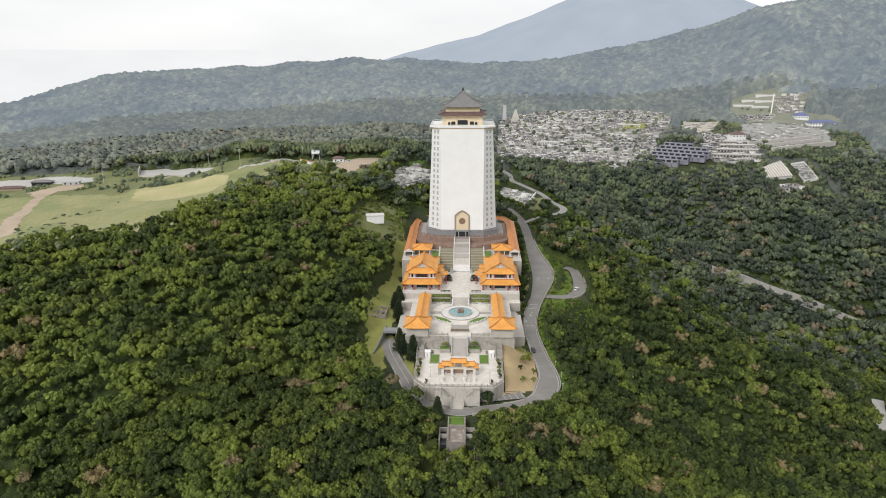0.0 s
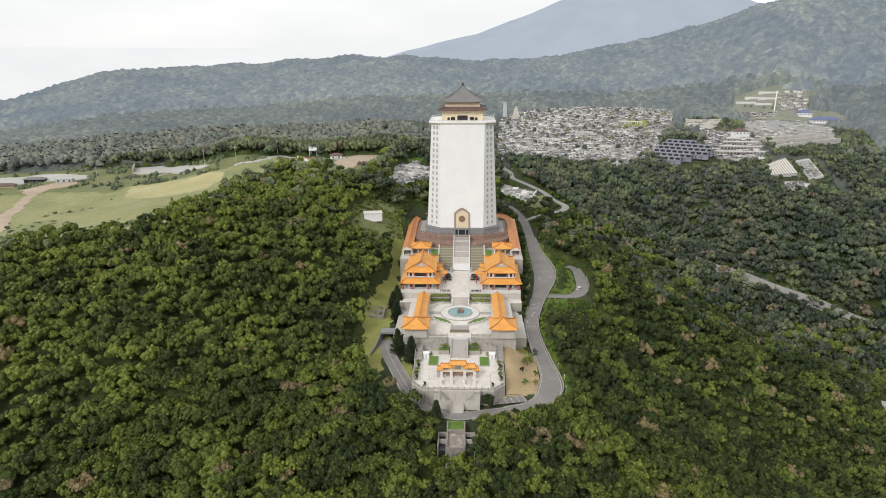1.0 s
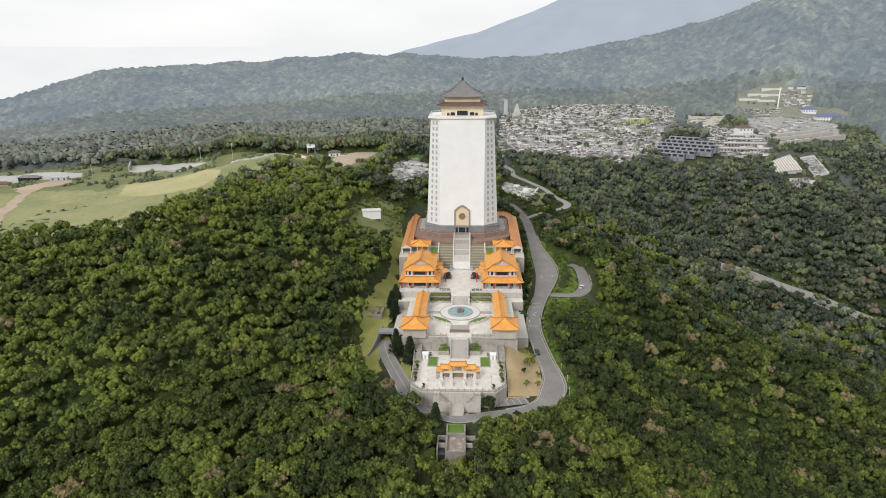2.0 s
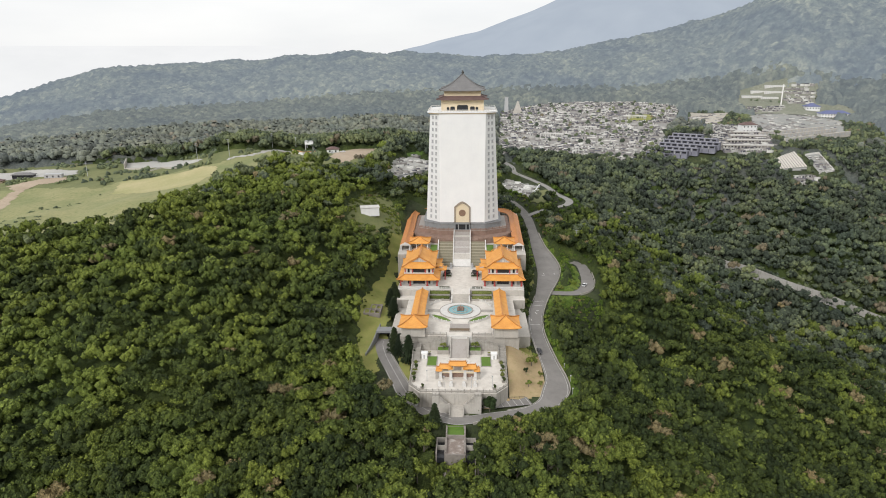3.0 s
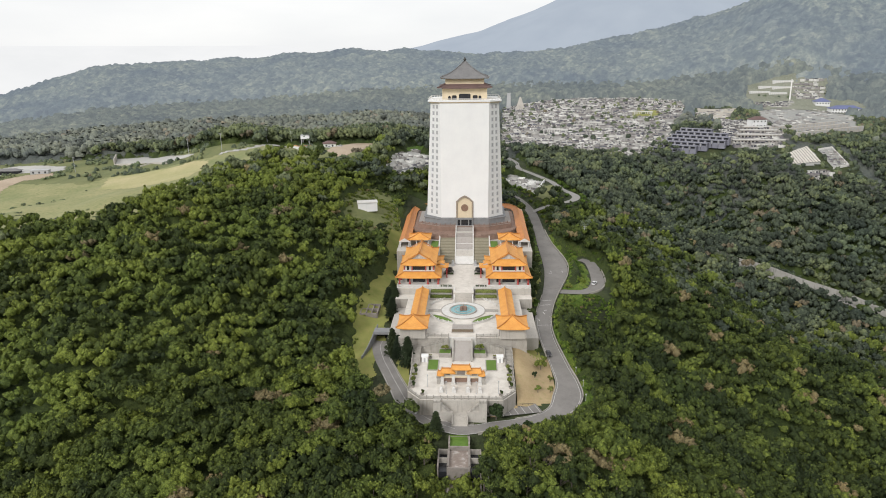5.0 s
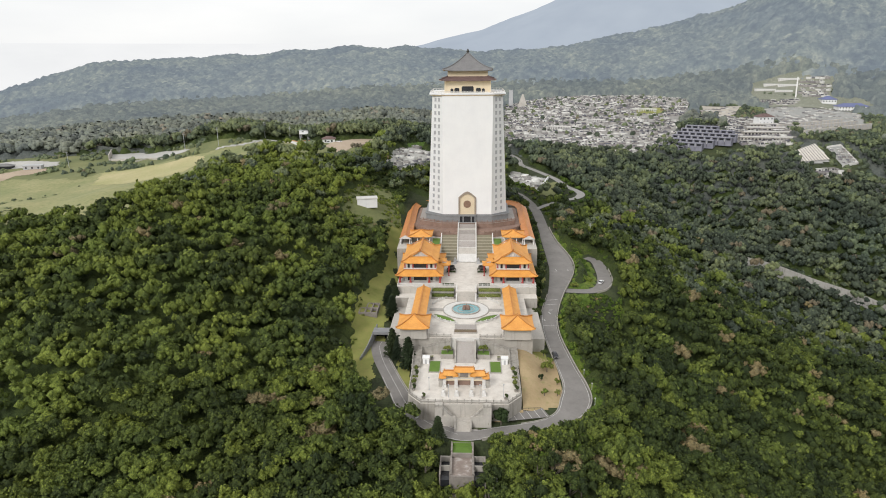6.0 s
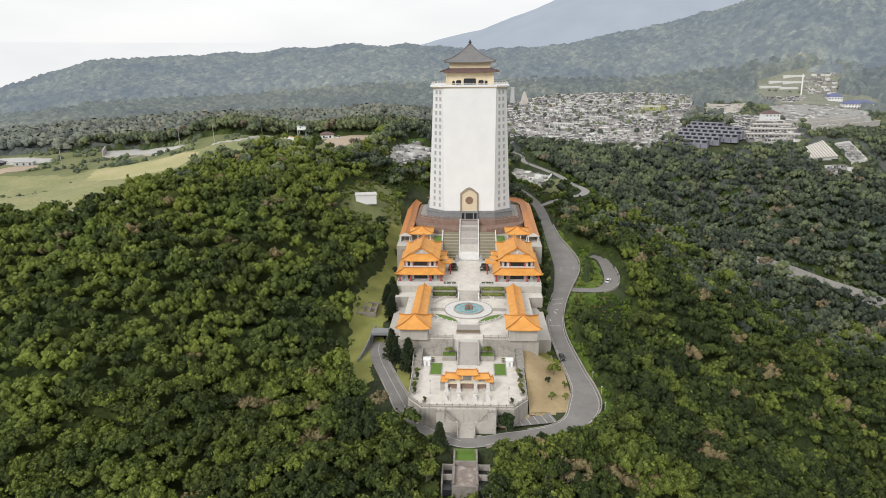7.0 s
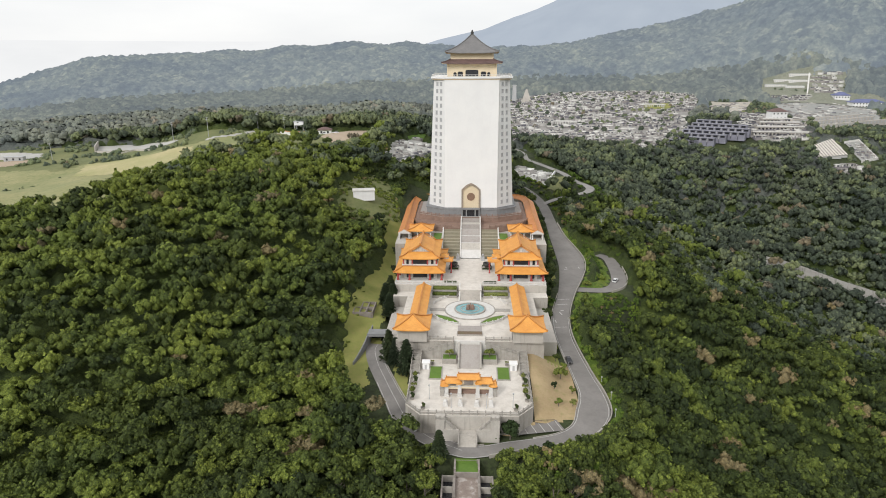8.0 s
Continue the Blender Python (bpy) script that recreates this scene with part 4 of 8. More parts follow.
def build_pavilion(sx):
    p = thing("pavilion", (sx * 20.8, -50, Z_PLAZA), "two-storey pavilion with orange hip-and-gable roof and red columns", "pavilion", "twin pavilions beside the stairs")
    s = Shape()
    s.box(-9.9, 9.9, -15.4, 15.4, 0, 0.7)
    s.box(-3, 3, -16.2, -15.4, 0, 0.35)
    part("base", s, MARBLE, p)
    s = Shape()
    s.box(-6.9, 6.9, -12.2, 12.2, 0.7, 9.4)
    part("wall", s, [stone_wall], p, "off-white wall")
    for z0, z1 in ((1.0, 3.6), (6.9, 8.9)):
        for x0, x1 in ((-5.6, -4.6), (-2.9, 2.9), (4.6, 5.6)):
            s = Shape()
            s.box(x0, x1, -12.35, -12.1, z0, z1)
            part("window", s, DARK, p, "dark window opening")
        for y in (-8, -3, 2, 7):
            for x in (-6.92, 6.92):
                s = Shape()
                s.box(x - 0.13, x + 0.13, y, y + 2.6, z0, z1)
                part("window", s, DARK, p, "dark window opening")
    cm, cu = column(0.42, 3.9).mesh("column", [RED], True), column(0.34, 2.6).mesh("column", [RED], True)
    for x in (-9.0, -4.2, 4.2, 9.0):
        for y in (-14.3, 14.3):
            part("column", cm, None, p, "red lacquered column", place=pose(x, y, 0.7))
        part("column", cu, None, p, "red lacquered column", place=pose(x * 0.75, -12.3 if abs(x) < 6 else -12.0, 6.7))
    for y in (-8.5, -2.8, 2.8, 8.5):
        for x in (-9.0, 9.0):
            part("column", cm, None, p, "red lacquered column", place=pose(x, y, 0.7))
    s = Shape()
    for x in (-9.0, 9.0):
        s.box(x - 0.2, x + 0.2, -14.3, 14.3, 3.6, 4.1)
    for y in (-14.3, 14.3):
        s.box(-9, 9, y - 0.2, y + 0.2, 3.6, 4.1)
    s.box(-7.2, 7.2, -12.6, 12.6, 8.9, 9.4)
    part("lintels", s, TAN, p, "painted tan beams under the eaves")
    s = Shape()
    skirt_roof(s, 10.4, 16, 4.2, 7.0, 12.4, 6.0, 0.5, 0.3)
    part("lower_roof", s, [ORANGE, TAN], p, "orange glazed tile skirt roof")
    s = Shape()
    hip_ribs(s, 10.4, 16, 4.2, 7.0, 12.4, 6.0, 0.5, 0.3, 0.45, 0.4)
    s.box(-7.15, 7.15, -12.55, -12.2, 5.9, 6.4)
    part("lower_ridge", s, ORANGE_CAP, p)
    s = Shape()
    for x in (-7.3, 7.3):
        s.beam((x, -12.6, 6.4), (x, 12.6, 6.4), 0.12, 0.6)
    s.beam((-7.3, -12.7, 6.4), (7.3, -12.7, 6.4), 0.12, 0.6)
    part("balcony_rail", s, MARBLE, p)
    s = Shape()
    skirt_roof(s, 8.1, 13.4, 9.4, 4.9, 9.2, 11.3, 0.7, 0.3)
    gable_roof(s, 5.3, -9.2, 9.2, 11.1, 14.2, 0.35, over=0.5)
    part("upper_roof", s, [ORANGE, TAN], p, "orange glazed tile hip-and-gable roof")
    s = Shape()
    hip_ribs(s, 8.1, 13.4, 9.4, 4.9, 9.2, 11.3, 0.7, 0.3, 0.45, 0.4)
    s.box(-0.35, 0.35, -9.9, 9.9, 14.0, 14.7)
    for y in (-9.9, 9.9):
        s.box(-0.3, 0.3, y - 0.35, y + 0.35, 14.6, 15.3)
        for q in (-1, 1):
            s.beam((q * 5.3, y, 11.2), (q * 0.1, y, 14.2), 0.4, 0.35)
    part("ridge", s, ORANGE_CAP, p, "orange ridge with end ornaments")
    for y in (-9.0, 9.0):
        s = Shape()
        tri = [(-4.2, y, 11.25), (4.2, y, 11.25), (0, y, 13.7)]
        s.face(tri if y < 0 else tri[::-1])
        s.face([(a, b - 0.25 * (1 if y > 0 else -1), c) for a, b, c in tri][::-1 if y < 0 else 1])
        part("pediment", s, stone_wall, p, "pale gable pediment")
    s = Shape()
    for x, h in ((-1.6, 0), (1.6, 0), (-0.8, 0.5), (0.8, 0.5)):
        s.box(x - 0.25, x + 0.25, -9.15, -9.0, 11.5, 12.1 + h)
    part("pediment_relief", s, TRIM, p)
    # the small stepped porch on the side of the stairs
    q = -sx
    for x in (9.2, 12.6):
        for y in (-3, 1.4):
            part("porch_column", column(0.26, 4.6, 8), RED, p, "red lacquered column", True, pose(q * x, y, 0))
    s = Shape()
    skirt_roof(s, 2.8, 3.0, 4.8, 1.0, 0.2, 6.3, 0.5, 0.3, cx=q * 10.6, cy=0.6)
    skirt_roof(s, 2.0, 2.2, 6.2, 0.8, 0.2, 7.3, 0.4, 0.3, cx=q * 9.4, cy=1.4)
    part("porch_roof", s, [ORANGE, TAN], p, "small stepped orange porch roof")
    s = Shape()
    s.box(q * 9.4, q * 11.4, -0.8, 1.6, 4.2, 6.3)
    part("porch_wall", s, TRIM, p)
    return p


stone_wall = stone("offwhite_wall", (0.55, 0.53, 0.49), (0.68, 0.66, 0.62), 0.4, 2.5, 0.8, 0.3, (0.4, 0.37, 0.33), True)
for sx in (-1, 1):
    build_pavilion(sx)


def build_gallery(name, label, x, y0, y1, floor, half, eave, ridge, roof, inner):
    """A covered walk along y with columns on the inner side and a wall outside."""
    g = thing(name, (x, (y0 + y1) / 2, floor), label, "gallery", name + "s")
    h = (y1 - y0) / 2
    s = Shape()
    gable_roof(s, half, -h, h, eave, ridge, 0.3, over=0.3)
    part("roof", s, [roof, TAN], g)
    s = Shape()
    s.box(-0.25, 0.25, -h - 0.4, h + 0.4, ridge - 0.1, ridge + 0.3)
    part("ridge", s, ORANGE_CAP, g)
    n = max(2, round((y1 - y0) / 3.6))
    cm = column(0.24, eave - 0.2, 8).mesh("column", [MARBLE], True)
    for i in range(n + 1):
        part("column", cm, None, g, place=pose(inner * (half - 0.9), -h + 2 * h * i / n, 0))
        part("column", cm, None, g, place=pose(-inner * (half - 0.9), -h + 2 * h * i / n, 0))
    s = Shape()
    xo = -inner * (half - 0.9)
    s.box(xo - 0.15, xo + 0.15, -h, h, 0, 1.1)
    s.box(inner * (half - 0.9) - 0.2, inner * (half - 0.9) + 0.2, -h, h, eave - 0.7, eave - 0.25)
    s.box(xo - 0.2, xo + 0.2, -h, h, eave - 0.7, eave - 0.25)
    part("low_wall", s, MARBLE, g)
    return g


def build_cloister(sx, half=2.95, eave=3.0, ridge=4.7):
    """The covered walk round the tower: straight beside it, then turning in behind with cut corners."""
    g = thing("tower_gallery", (0, 0, Z_UPPER), "covered walk with dull orange tiled roof curving round the tower", "gallery", "tower galleries")
    line = [Vector(p) for p in ((31.1, -25.5), (31.3, -12), (31.7, 8), (32.2, 28), (32.5, 42), (31.2, 49), (27.6, 54), (22, 55.6), (13, 56))]
    sides = []
    for i, p in enumerate(line):
        d = (line[min(i + 1, len(line) - 1)] - line[max(i - 1, 0)]).normalized()
        sides.append(Vector((d.y, -d.x)))

    def at(i, off, z):
        q = line[i] + sides[i] * off
        return (sx * q.x, q.y, z)

    n = len(line)
    for name, q in (("outer_slope", 1), ("inner_slope", -1)):
        s = Shape()
        rows = [[at(i, q * half * (1 - t), eave + (ridge - eave) * (0.75 * t + 0.25 * t * t)) for i in range(n)] for t in (0, 0.33, 0.66, 1)]
        s.grid(rows, 0, flip=(q * sx < 0))
        s.grid([[(x, y, z - 0.28) for x, y, z in r] for r in rows], 1, flip=(q * sx > 0))
        s.grid([rows[0], [(x, y, z - 0.28) for x, y, z in rows[0]]], 0, flip=(q * sx > 0))
        part(name, s, [ORANGE_OLD, TAN], g, "dull orange tiled slope")
    s = Shape()
    for i in range(n - 1):
        s.beam(at(i, 0, ridge - 0.05), at(i + 1, 0, ridge - 0.05), 0.42, 0.32)
    part("ridge", s, ORANGE_CAP, g)
    s = Shape()
    s.face([at(0, -half, eave), at(0, half, eave), at(0, 0, ridge)][::sx])
    s.face([at(0, -half, eave - 0.3), at(0, half, eave - 0.3), at(0, half, eave), at(0, -half, eave)][::sx])
    part("gable_end", s, stone_wall, g)
    cm = column(0.22, eave - 0.2, 8).mesh("column", [MARBLE], True)
    for i in range(n - 1):
        k = max(1, round((line[i + 1] - line[i]).length / 3.4))
        for j in range(k):
            p, d = line[i] + (line[i + 1] - line[i]) * (j / k), sides[i] * (half - 0.7)
            for e in (-1, 1):
                part("column", cm, None, g, place=pose(sx * (p + d * e).x, (p + d * e).y, 0))
        for off, z, h in ((half - 0.7, 0.0, 1.0), (half - 0.7, eave - 0.8, 0.5), (0.7 - half, eave - 0.8, 0.5), (0.7 - half, 0.0, 0.5)):
            s = Shape()
            s.beam(at(i, off, z), at(i + 1, off, z), 0.24, h)
            part("low_wall" if z == 0 else "lintel", s, MARBLE, g)


for sx in (-1, 1):
    build_gallery("courtyard_gallery", "covered walk with orange tiled roof beside the fountain terrace", sx * 18.4, -105.6, -73, Z_FOUNT, 3.0, 4.1, 5.6, ORANGE, -sx)
    build_cloister(sx)
    w = thing("wing_pavilion", (sx * 23.6, -18.6, Z_UPPER), "small open pavilion with orange pyramid roof", "pavilion", "small wing pavilions")
    s = Shape()
    skirt_roof(s, 5.9, 5.6, 3.5, 0.3, 0.3, 5.9, 0.5, 0.4)
    part("roof", s, [ORANGE, TAN], w)
    s = Shape()
    hip_ribs(s, 5.9, 5.6, 3.5, 0.3, 0.3, 5.9, 0.5, 0.4)
    part("ridge", s, ORANGE_CAP, w)
    cm = column(0.26, 3.4, 8).mesh("column", [MARBLE], True)
    for x in (-4.6, -1.5, 1.5, 4.6):
        for y in (-4.3, 4.3):
            part("column", cm, None, w, place=pose(x, y, 0))
    c = thing("corner_pavilion", (sx * 19.3, -111.4, Z_FOUNT), "corner pavilion with orange pyramid roof above blank grey walls", "pavilion", "corner pavilions")
    s = Shape()
    s.box(-4.9, 4.9, -4.2, 4.9, 0, 5.0)
    s.box(-5.05, 5.05, -4.35, -4.2, 4.3, 4.8)
    part("wall", s, PALE, c)
    s = Shape()
    skirt_roof(s, 6.0, 6.1, 4.9, 0.25, 0.25, 8.1, 0.6, 0.4)
    part("roof", s, [ORANGE, TAN], c)
    s = Shape()
    hip_ribs(s, 6.0, 6.1, 4.9, 0.25, 0.25, 8.1, 0.6, 0.4)
    s.tube(0, 0, [(0.35, 8.0), (0.4, 8.4), (0.1, 8.9)], 8)
    part("ridge", s, ORANGE_CAP, c)
    s = Shape()
    s.box(-sx * 4.95, -sx * 4.85, -2, 2.4, 0.2, 3.2)
    part("doorway", s, DARK, c)


# ---- planting helpers ----
def leafy(seed, hx, hy, h, count, leaf):
    """A clipped hedge or shrub block: a leafy skin over a solid heart. Returns points and quads."""
    r = np.random.RandomState(seed)
    p = r.uniform(-1, 1, (count, 3))
    k = r.randint(0, 5, count)
    p[k == 0, 0], p[k == 1, 0], p[k == 2, 1], p[k == 3, 1], p[k == 4, 2] = -1, 1, -1, 1, 1
    p = p * np.array([hx, hy, h / 2]) + np.array([0, 0, h / 2])
    nrm = r.normal(size=(count, 3))
    nrm /= np.linalg.norm(nrm, axis=1)[:, None]
    u = np.cross(nrm, r.normal(size=(count, 3)))
    u /= np.linalg.norm(u, axis=1)[:, None]
    v = np.cross(nrm, u)
    q = np.stack([p - u * leaf, p - v * leaf, p + u * leaf, p + v * leaf], 1).reshape(-1, 3)
    f = np.arange(count * 4).reshape(-1, 4)
    b = np.array([(x * hx * 0.96, y * hy * 0.96, z * h * 0.97) for z in (0, 1) for x, y in ((-1, -1), (1, -1), (1, 1), (-1, 1))])
    n = len(q)
    bf = np.array([[0, 1, 5, 4], [1, 2, 6, 5], [2, 3, 7, 6], [3, 0, 4, 7], [4, 5, 6, 7]]) + n
    return np.concatenate([q, b]), np.concatenate([f, bf])


def hedge(x0, x1, y0, y1, z, h, seed, mat=None, label="clipped yellow-green hedge in a planter"):
    hx, hy = (x1 - x0) / 2, (y1 - y0) / 2
    v, f = leafy(seed, hx, hy, h, int(60 + 30 * (hx * 2 + hy * 2) * (h + 1)), 0.16)
    return solid("hedge", raw_mesh("hedge", v, f, [mat or HEDGE]), None, label, "hedge", "", "clipped hedges", ((x0 + x1) / 2, (y0 + y1) / 2, z))


# ---- between plaza and fountain ----
s = Shape()
stairs(s, -3.9, 3.9, -73.5, Z_PLAZA, -78.6, Z_FOUNT, 16, base=-22)
lower_flight = thing("middle_staircase", (0, 0, 0), "short pale stair from the plaza to the fountain terrace", "staircase", "", "structure")
part("stair_flight", s, PALE, lower_flight)
for sx in (-1, 1):
    s = Shape()
    cheek(s, min(sx * 3.9, sx * 4.4), max(sx * 3.9, sx * 4.4), -68.3, Z_PLAZA, -78.8, Z_FOUNT, 0.9, base=-22)
    part("cheek_wall", s, MARBLE, lower_flight)
    for k, (ya, yb, z) in enumerate(((-71.8, -68.6, -17.4), (-75.2, -72.2, -18.6))):
        s = Shape()
        s.box(sx * 5.2, sx * (15.2 - k * 0.2), ya, yb, -22, z)
        solid("planter", s, BALUSTER, "long stone planter holding a hedge", "planter", "", "stepped planters")
        hedge(min(sx * 5.5, sx * 14.8), max(sx * 5.5, sx * 14.8), ya + 0.4, yb - 0.3, z, 0.8, 3 + k + sx)
balustrade(plaza, [(-30.5, -67.9, Z_PLAZA), (-4.9, -67.9, Z_PLAZA)], mat=MARBLE)
balustrade(plaza, [(4.9, -67.9, Z_PLAZA), (30.5, -67.9, Z_PLAZA)], mat=MARBLE)
balustrade(plaza, [(30.5, -67.9, Z_PLAZA), (30.5, -34, Z_PLAZA)], mat=MARBLE)
balustrade(plaza, [(-30.5, -34, Z_PLAZA), (-30.5, -67.9, Z_PLAZA)], mat=MARBLE)
for sx in (-1, 1):
    hedge(min(sx * 5.6, sx * 10.4), max(sx * 5.6, sx * 10.4), -66.9, -65.4, Z_PLAZA + 0.1, 0.7, 12 + sx, SHRUB, "low dark clipped hedge on the plaza")
    # upper lawn patch beside the stairs
    s = Shape()
    s.box(sx * 13.6, sx * 17.7, -30.4, -15.4, Z_UPPER, Z_UPPER + 0.3, 0)
    s.box(sx * 13.8, sx * 17.5, -30.2, -15.6, Z_UPPER + 0.3, Z_UPPER + 0.36, 1)
    solid("lawn_bed", s, [BALUSTER, GREENLAWN], "small green lawn bed beside the stairs", "lawn", "", "upper lawn beds")


def build_guardian(x, y):
    """A stone beast on a plinth, in plain masses."""
    s = Shape()
    s.box(-0.8, 0.8, -1.1, 1.1, 0, 0.35)
    s.box(-0.65, 0.65, -0.95, 0.95, 0.35, 1.3)
    s.box(-0.75, 0.75, -1.05, 1.05, 1.3, 1.45)
    s.tube(0, 0.25, [(0.6, 1.45), (0.62, 1.8), (0.5, 2.3), (0.34, 2.7), (0.1, 2.85)], 10)
    s.tube(0, -0.3, [(0.2, 2.2), (0.42, 2.45), (0.46, 2.75), (0.36, 3.05), (0.08, 3.2)], 10)
    s.tube(-0.3, -0.6, [(0.16, 1.45), (0.14, 2.3)], 6)
    s.tube(0.3, -0.6, [(0.16, 1.45), (0.14, 2.3)], 6)
    return solid("stone_lion", s, TRIM, "grey carved stone lion on a pedestal at the stair foot", "statue", "", "stone lions", (x, y, Z_PLAZA))


for sx in (-1, 1):
    build_guardian(sx * 5.7, -35)
    b = thing("incense_burner", (sx * 7.2, -47, Z_PLAZA), "dark bronze incense burner on a stone base with clipped shrubs", "burner", "bronze burners")
    s = Shape()
    s.box(-2.3, 2.3, -2.6, 2.6, 0, 0.35)
    s.box(-1.7, 1.7, -1.7, 1.7, 0.35, 0.7)
    part("stone_base", s, BALUSTER, b)
    s = Shape()
    s.tube(0, 0, [(0.5, 0.7), (1.5, 1.5), (1.75, 2.1), (1.6, 2.5), (1.75, 2.7), (1.4, 2.7), (1.2, 2.3)], 14)
    for k in range(3):
        a = 2.094 * k
        s.box(1.1 * math.cos(a) - 0.15, 1.1 * math.cos(a) + 0.15, 1.1 * math.sin(a) - 0.15, 1.1 * math.sin(a) + 0.15, 0.7, 1.5)
    part("bowl", s, BRONZE, b)
    for yy in (-2.0, 2.0):
        v, f = leafy(60 + int(yy) + sx, 1.9, 0.35, 0.6, 90, 0.16)
        part("shrub", raw_mesh("shrub", v, f, [SHRUB]), None, b, place=pose(0, yy, 0.3))


# ---- the fountain ----
FC = (0.0, -87.2)


def ring_band(s, r0, r1, z0, z1, mat=0, n=48, a0=0.0, a1=360.0):
    """A flat-topped curved wall or slab between two radii."""
    angs = [radians(a0 + (a1 - a0) * i / n) for i in range(n + 1)]
    c = [(math.cos(a), math.sin(a)) for a in angs]
    s.grid([[(r1 * x, r1 * y, z1) for x, y in c], [(r0 * x, r0 * y, z1) for x, y in c]], mat)
    s.grid([[(r1 * x, r1 * y, z0) for x, y in c], [(r1 * x, r1 * y, z1) for x, y in c]], mat)
    s.grid([[(r0 * x, r0 * y, z1) for x, y in c], [(r0 * x, r0 * y, z0) for x, y in c]], mat)


fn = thing("fountain", (*FC, Z_FOUNT), "round fountain with pale turquoise water and rocky centre", "fountain")
s = Shape()
ring_band(s, 5.4, 5.9, 0, 0.7)
part("basin_rim", s, BALUSTER, fn)
s = Shape()
ring_band(s, 5.9, 9.2, 0, 0.22)
part("surround", s, MARBLE, fn, "bright white stone surround")
s = Shape()
ring_band(s, 9.2, 9.6, 0, 0.3)
part("kerb", s, BALUSTER, fn, "weathered grey kerb ring")
s = Shape()
s.face([(5.42 * math.cos(a), 5.42 * math.sin(a), 0.45) for a in [6.2832 * i / 40 for i in range(40)]])
part("water", s, water, fn, "shallow turquoise water")
s = Shape()
ring_band(s, 3.3, 3.55, 0.2, 0.62, n=32)
part("inner_rim", s, BALUSTER, fn)
s = Shape()
rr = random.Random(4)
for k in range(9):
    a, d = rr.uniform(0, 6.28), rr.uniform(0.2, 1.3)
    q = rr.uniform(0.4, 0.8)
    s.tube(d * math.cos(a), d * math.sin(a), [(q, 0.2), (q * 1.1, 0.9), (q * 0.7, 1.5 + q), (0.1, 1.9 + q)], 6)
part("rock_centre", s, BROWN, fn, "reddish brown rock sculpture")
for a0, a1 in ((203, 255), (285, 337)):
    bed = thing("crescent_lawn", (*FC, Z_FOUNT), "crescent lawn bed with stone kerb round the fountain", "lawn", "crescent lawns")
    s = Shape()
    n = 18
    A = [radians(a0 + (a1 - a0) * i / n) for i in range(n + 1)]
    wid = [3.3 * math.sin(math.pi * i / n) ** 0.6 for i in range(n + 1)]
    s.grid([[((14.2) * math.cos(a), 14.2 * math.sin(a), 0.32) for a in A], [((14.2 - w) * math.cos(a), (14.2 - w) * math.sin(a), 0.32) for a, w in zip(A, wid)]], 0)
    part("grass", s, GREENLAWN, bed)
    s = Shape()
    ring_band(s, 14.2, 14.6, 0, 0.55, 0, 24, a0, a1)
    for i in range(n):
        p0 = [((14.2 - w) * math.cos(a), (14.2 - w) * math.sin(a), 0.0) for a, w in ((A[i], wid[i]), (A[i + 1], wid[i + 1]))]
        s.beam(p0[0], p0[1], 0.3, 0.45)
    part("kerb", s, BALUSTER, bed)
for a0, a1 in ((20, 75), (105, 160), (200, 256), (284, 340)):
    fb = thing("fountain_balustrade", (*FC, Z_FOUNT), "weathered stone balustrade curving round the fountain court", "balustrade", "fountain balustrades")
    pts = [(15.1 * math.cos(radians(a)), 15.1 * math.sin(radians(a)), 0) for a in np.linspace(a0, a1, 7)]
    balustrade(fb, pts, 1.0, 2.6, MARBLE)
s = Shape()
s.box(-4.4, 4.4, -110.4, -107.6, Z_FOUNT, Z_FOUNT + 0.5, 0)
s.box(-4.2, 4.2, -110.2, -107.8, Z_FOUNT + 0.5, Z_FOUNT + 0.56, 1)
solid("flower_bed", s, [BALUSTER, SOIL], "raised bed of brown earth and low plants", "flower bed")
s = Shape()
s.box(-4.2, 4.2, -106.9, -102.2, Z_FOUNT, Z_FOUNT + 0.16)
solid("carved_floor_slab", s, RAMP, "grey carved stone slab in the paving", "slab")
for sx in (-1, 1):
    s = Shape()
    s.box(sx * 9.4, sx * 15, -88.6, -85.8, Z_FOUNT, Z_FOUNT + 0.12)
    solid("paving_strip", s, BALUSTER, "grey paved walk leading to the gallery", "paving", "structure")
balustrade(fount_terrace, [(-13.4, -113.9, Z_FOUNT), (-5.4, -113.9, Z_FOUNT)])
balustrade(fount_terrace, [(5.4, -113.9, Z_FOUNT), (13.4, -113.9, Z_FOUNT)])

# ---- stairs from the fountain terrace to the court ----
down = thing("court_staircase", (0, 0, 0), "divided stair and carved ramp down to the court", "staircase", "", "structure")
s = Shape()
s.face([(-3.3, -115.6, Z_FOUNT), (-3.3, -123.6, Z_COURT + 0.1), (3.3, -123.6, Z_COURT + 0.1), (3.3, -115.6, Z_FOUNT)])
s.face([(-3.3, -123.6, Z_COURT + 0.1), (-3.3, -123.6, Z_COURT), (3.3, -123.6, Z_COURT), (3.3, -123.6, Z_COURT + 0.1)])
part("carved_ramp", s, RAMP, down)
s = Shape()
s.box(-5.3, 5.3, -116.2, -114.42, -30, Z_FOUNT + 0.05)
s.box(-5.3, 5.3, -116.35, -116.0, Z_FOUNT, Z_FOUNT + 0.9)
part("landing", s, MARBLE, down, "white stone landing")
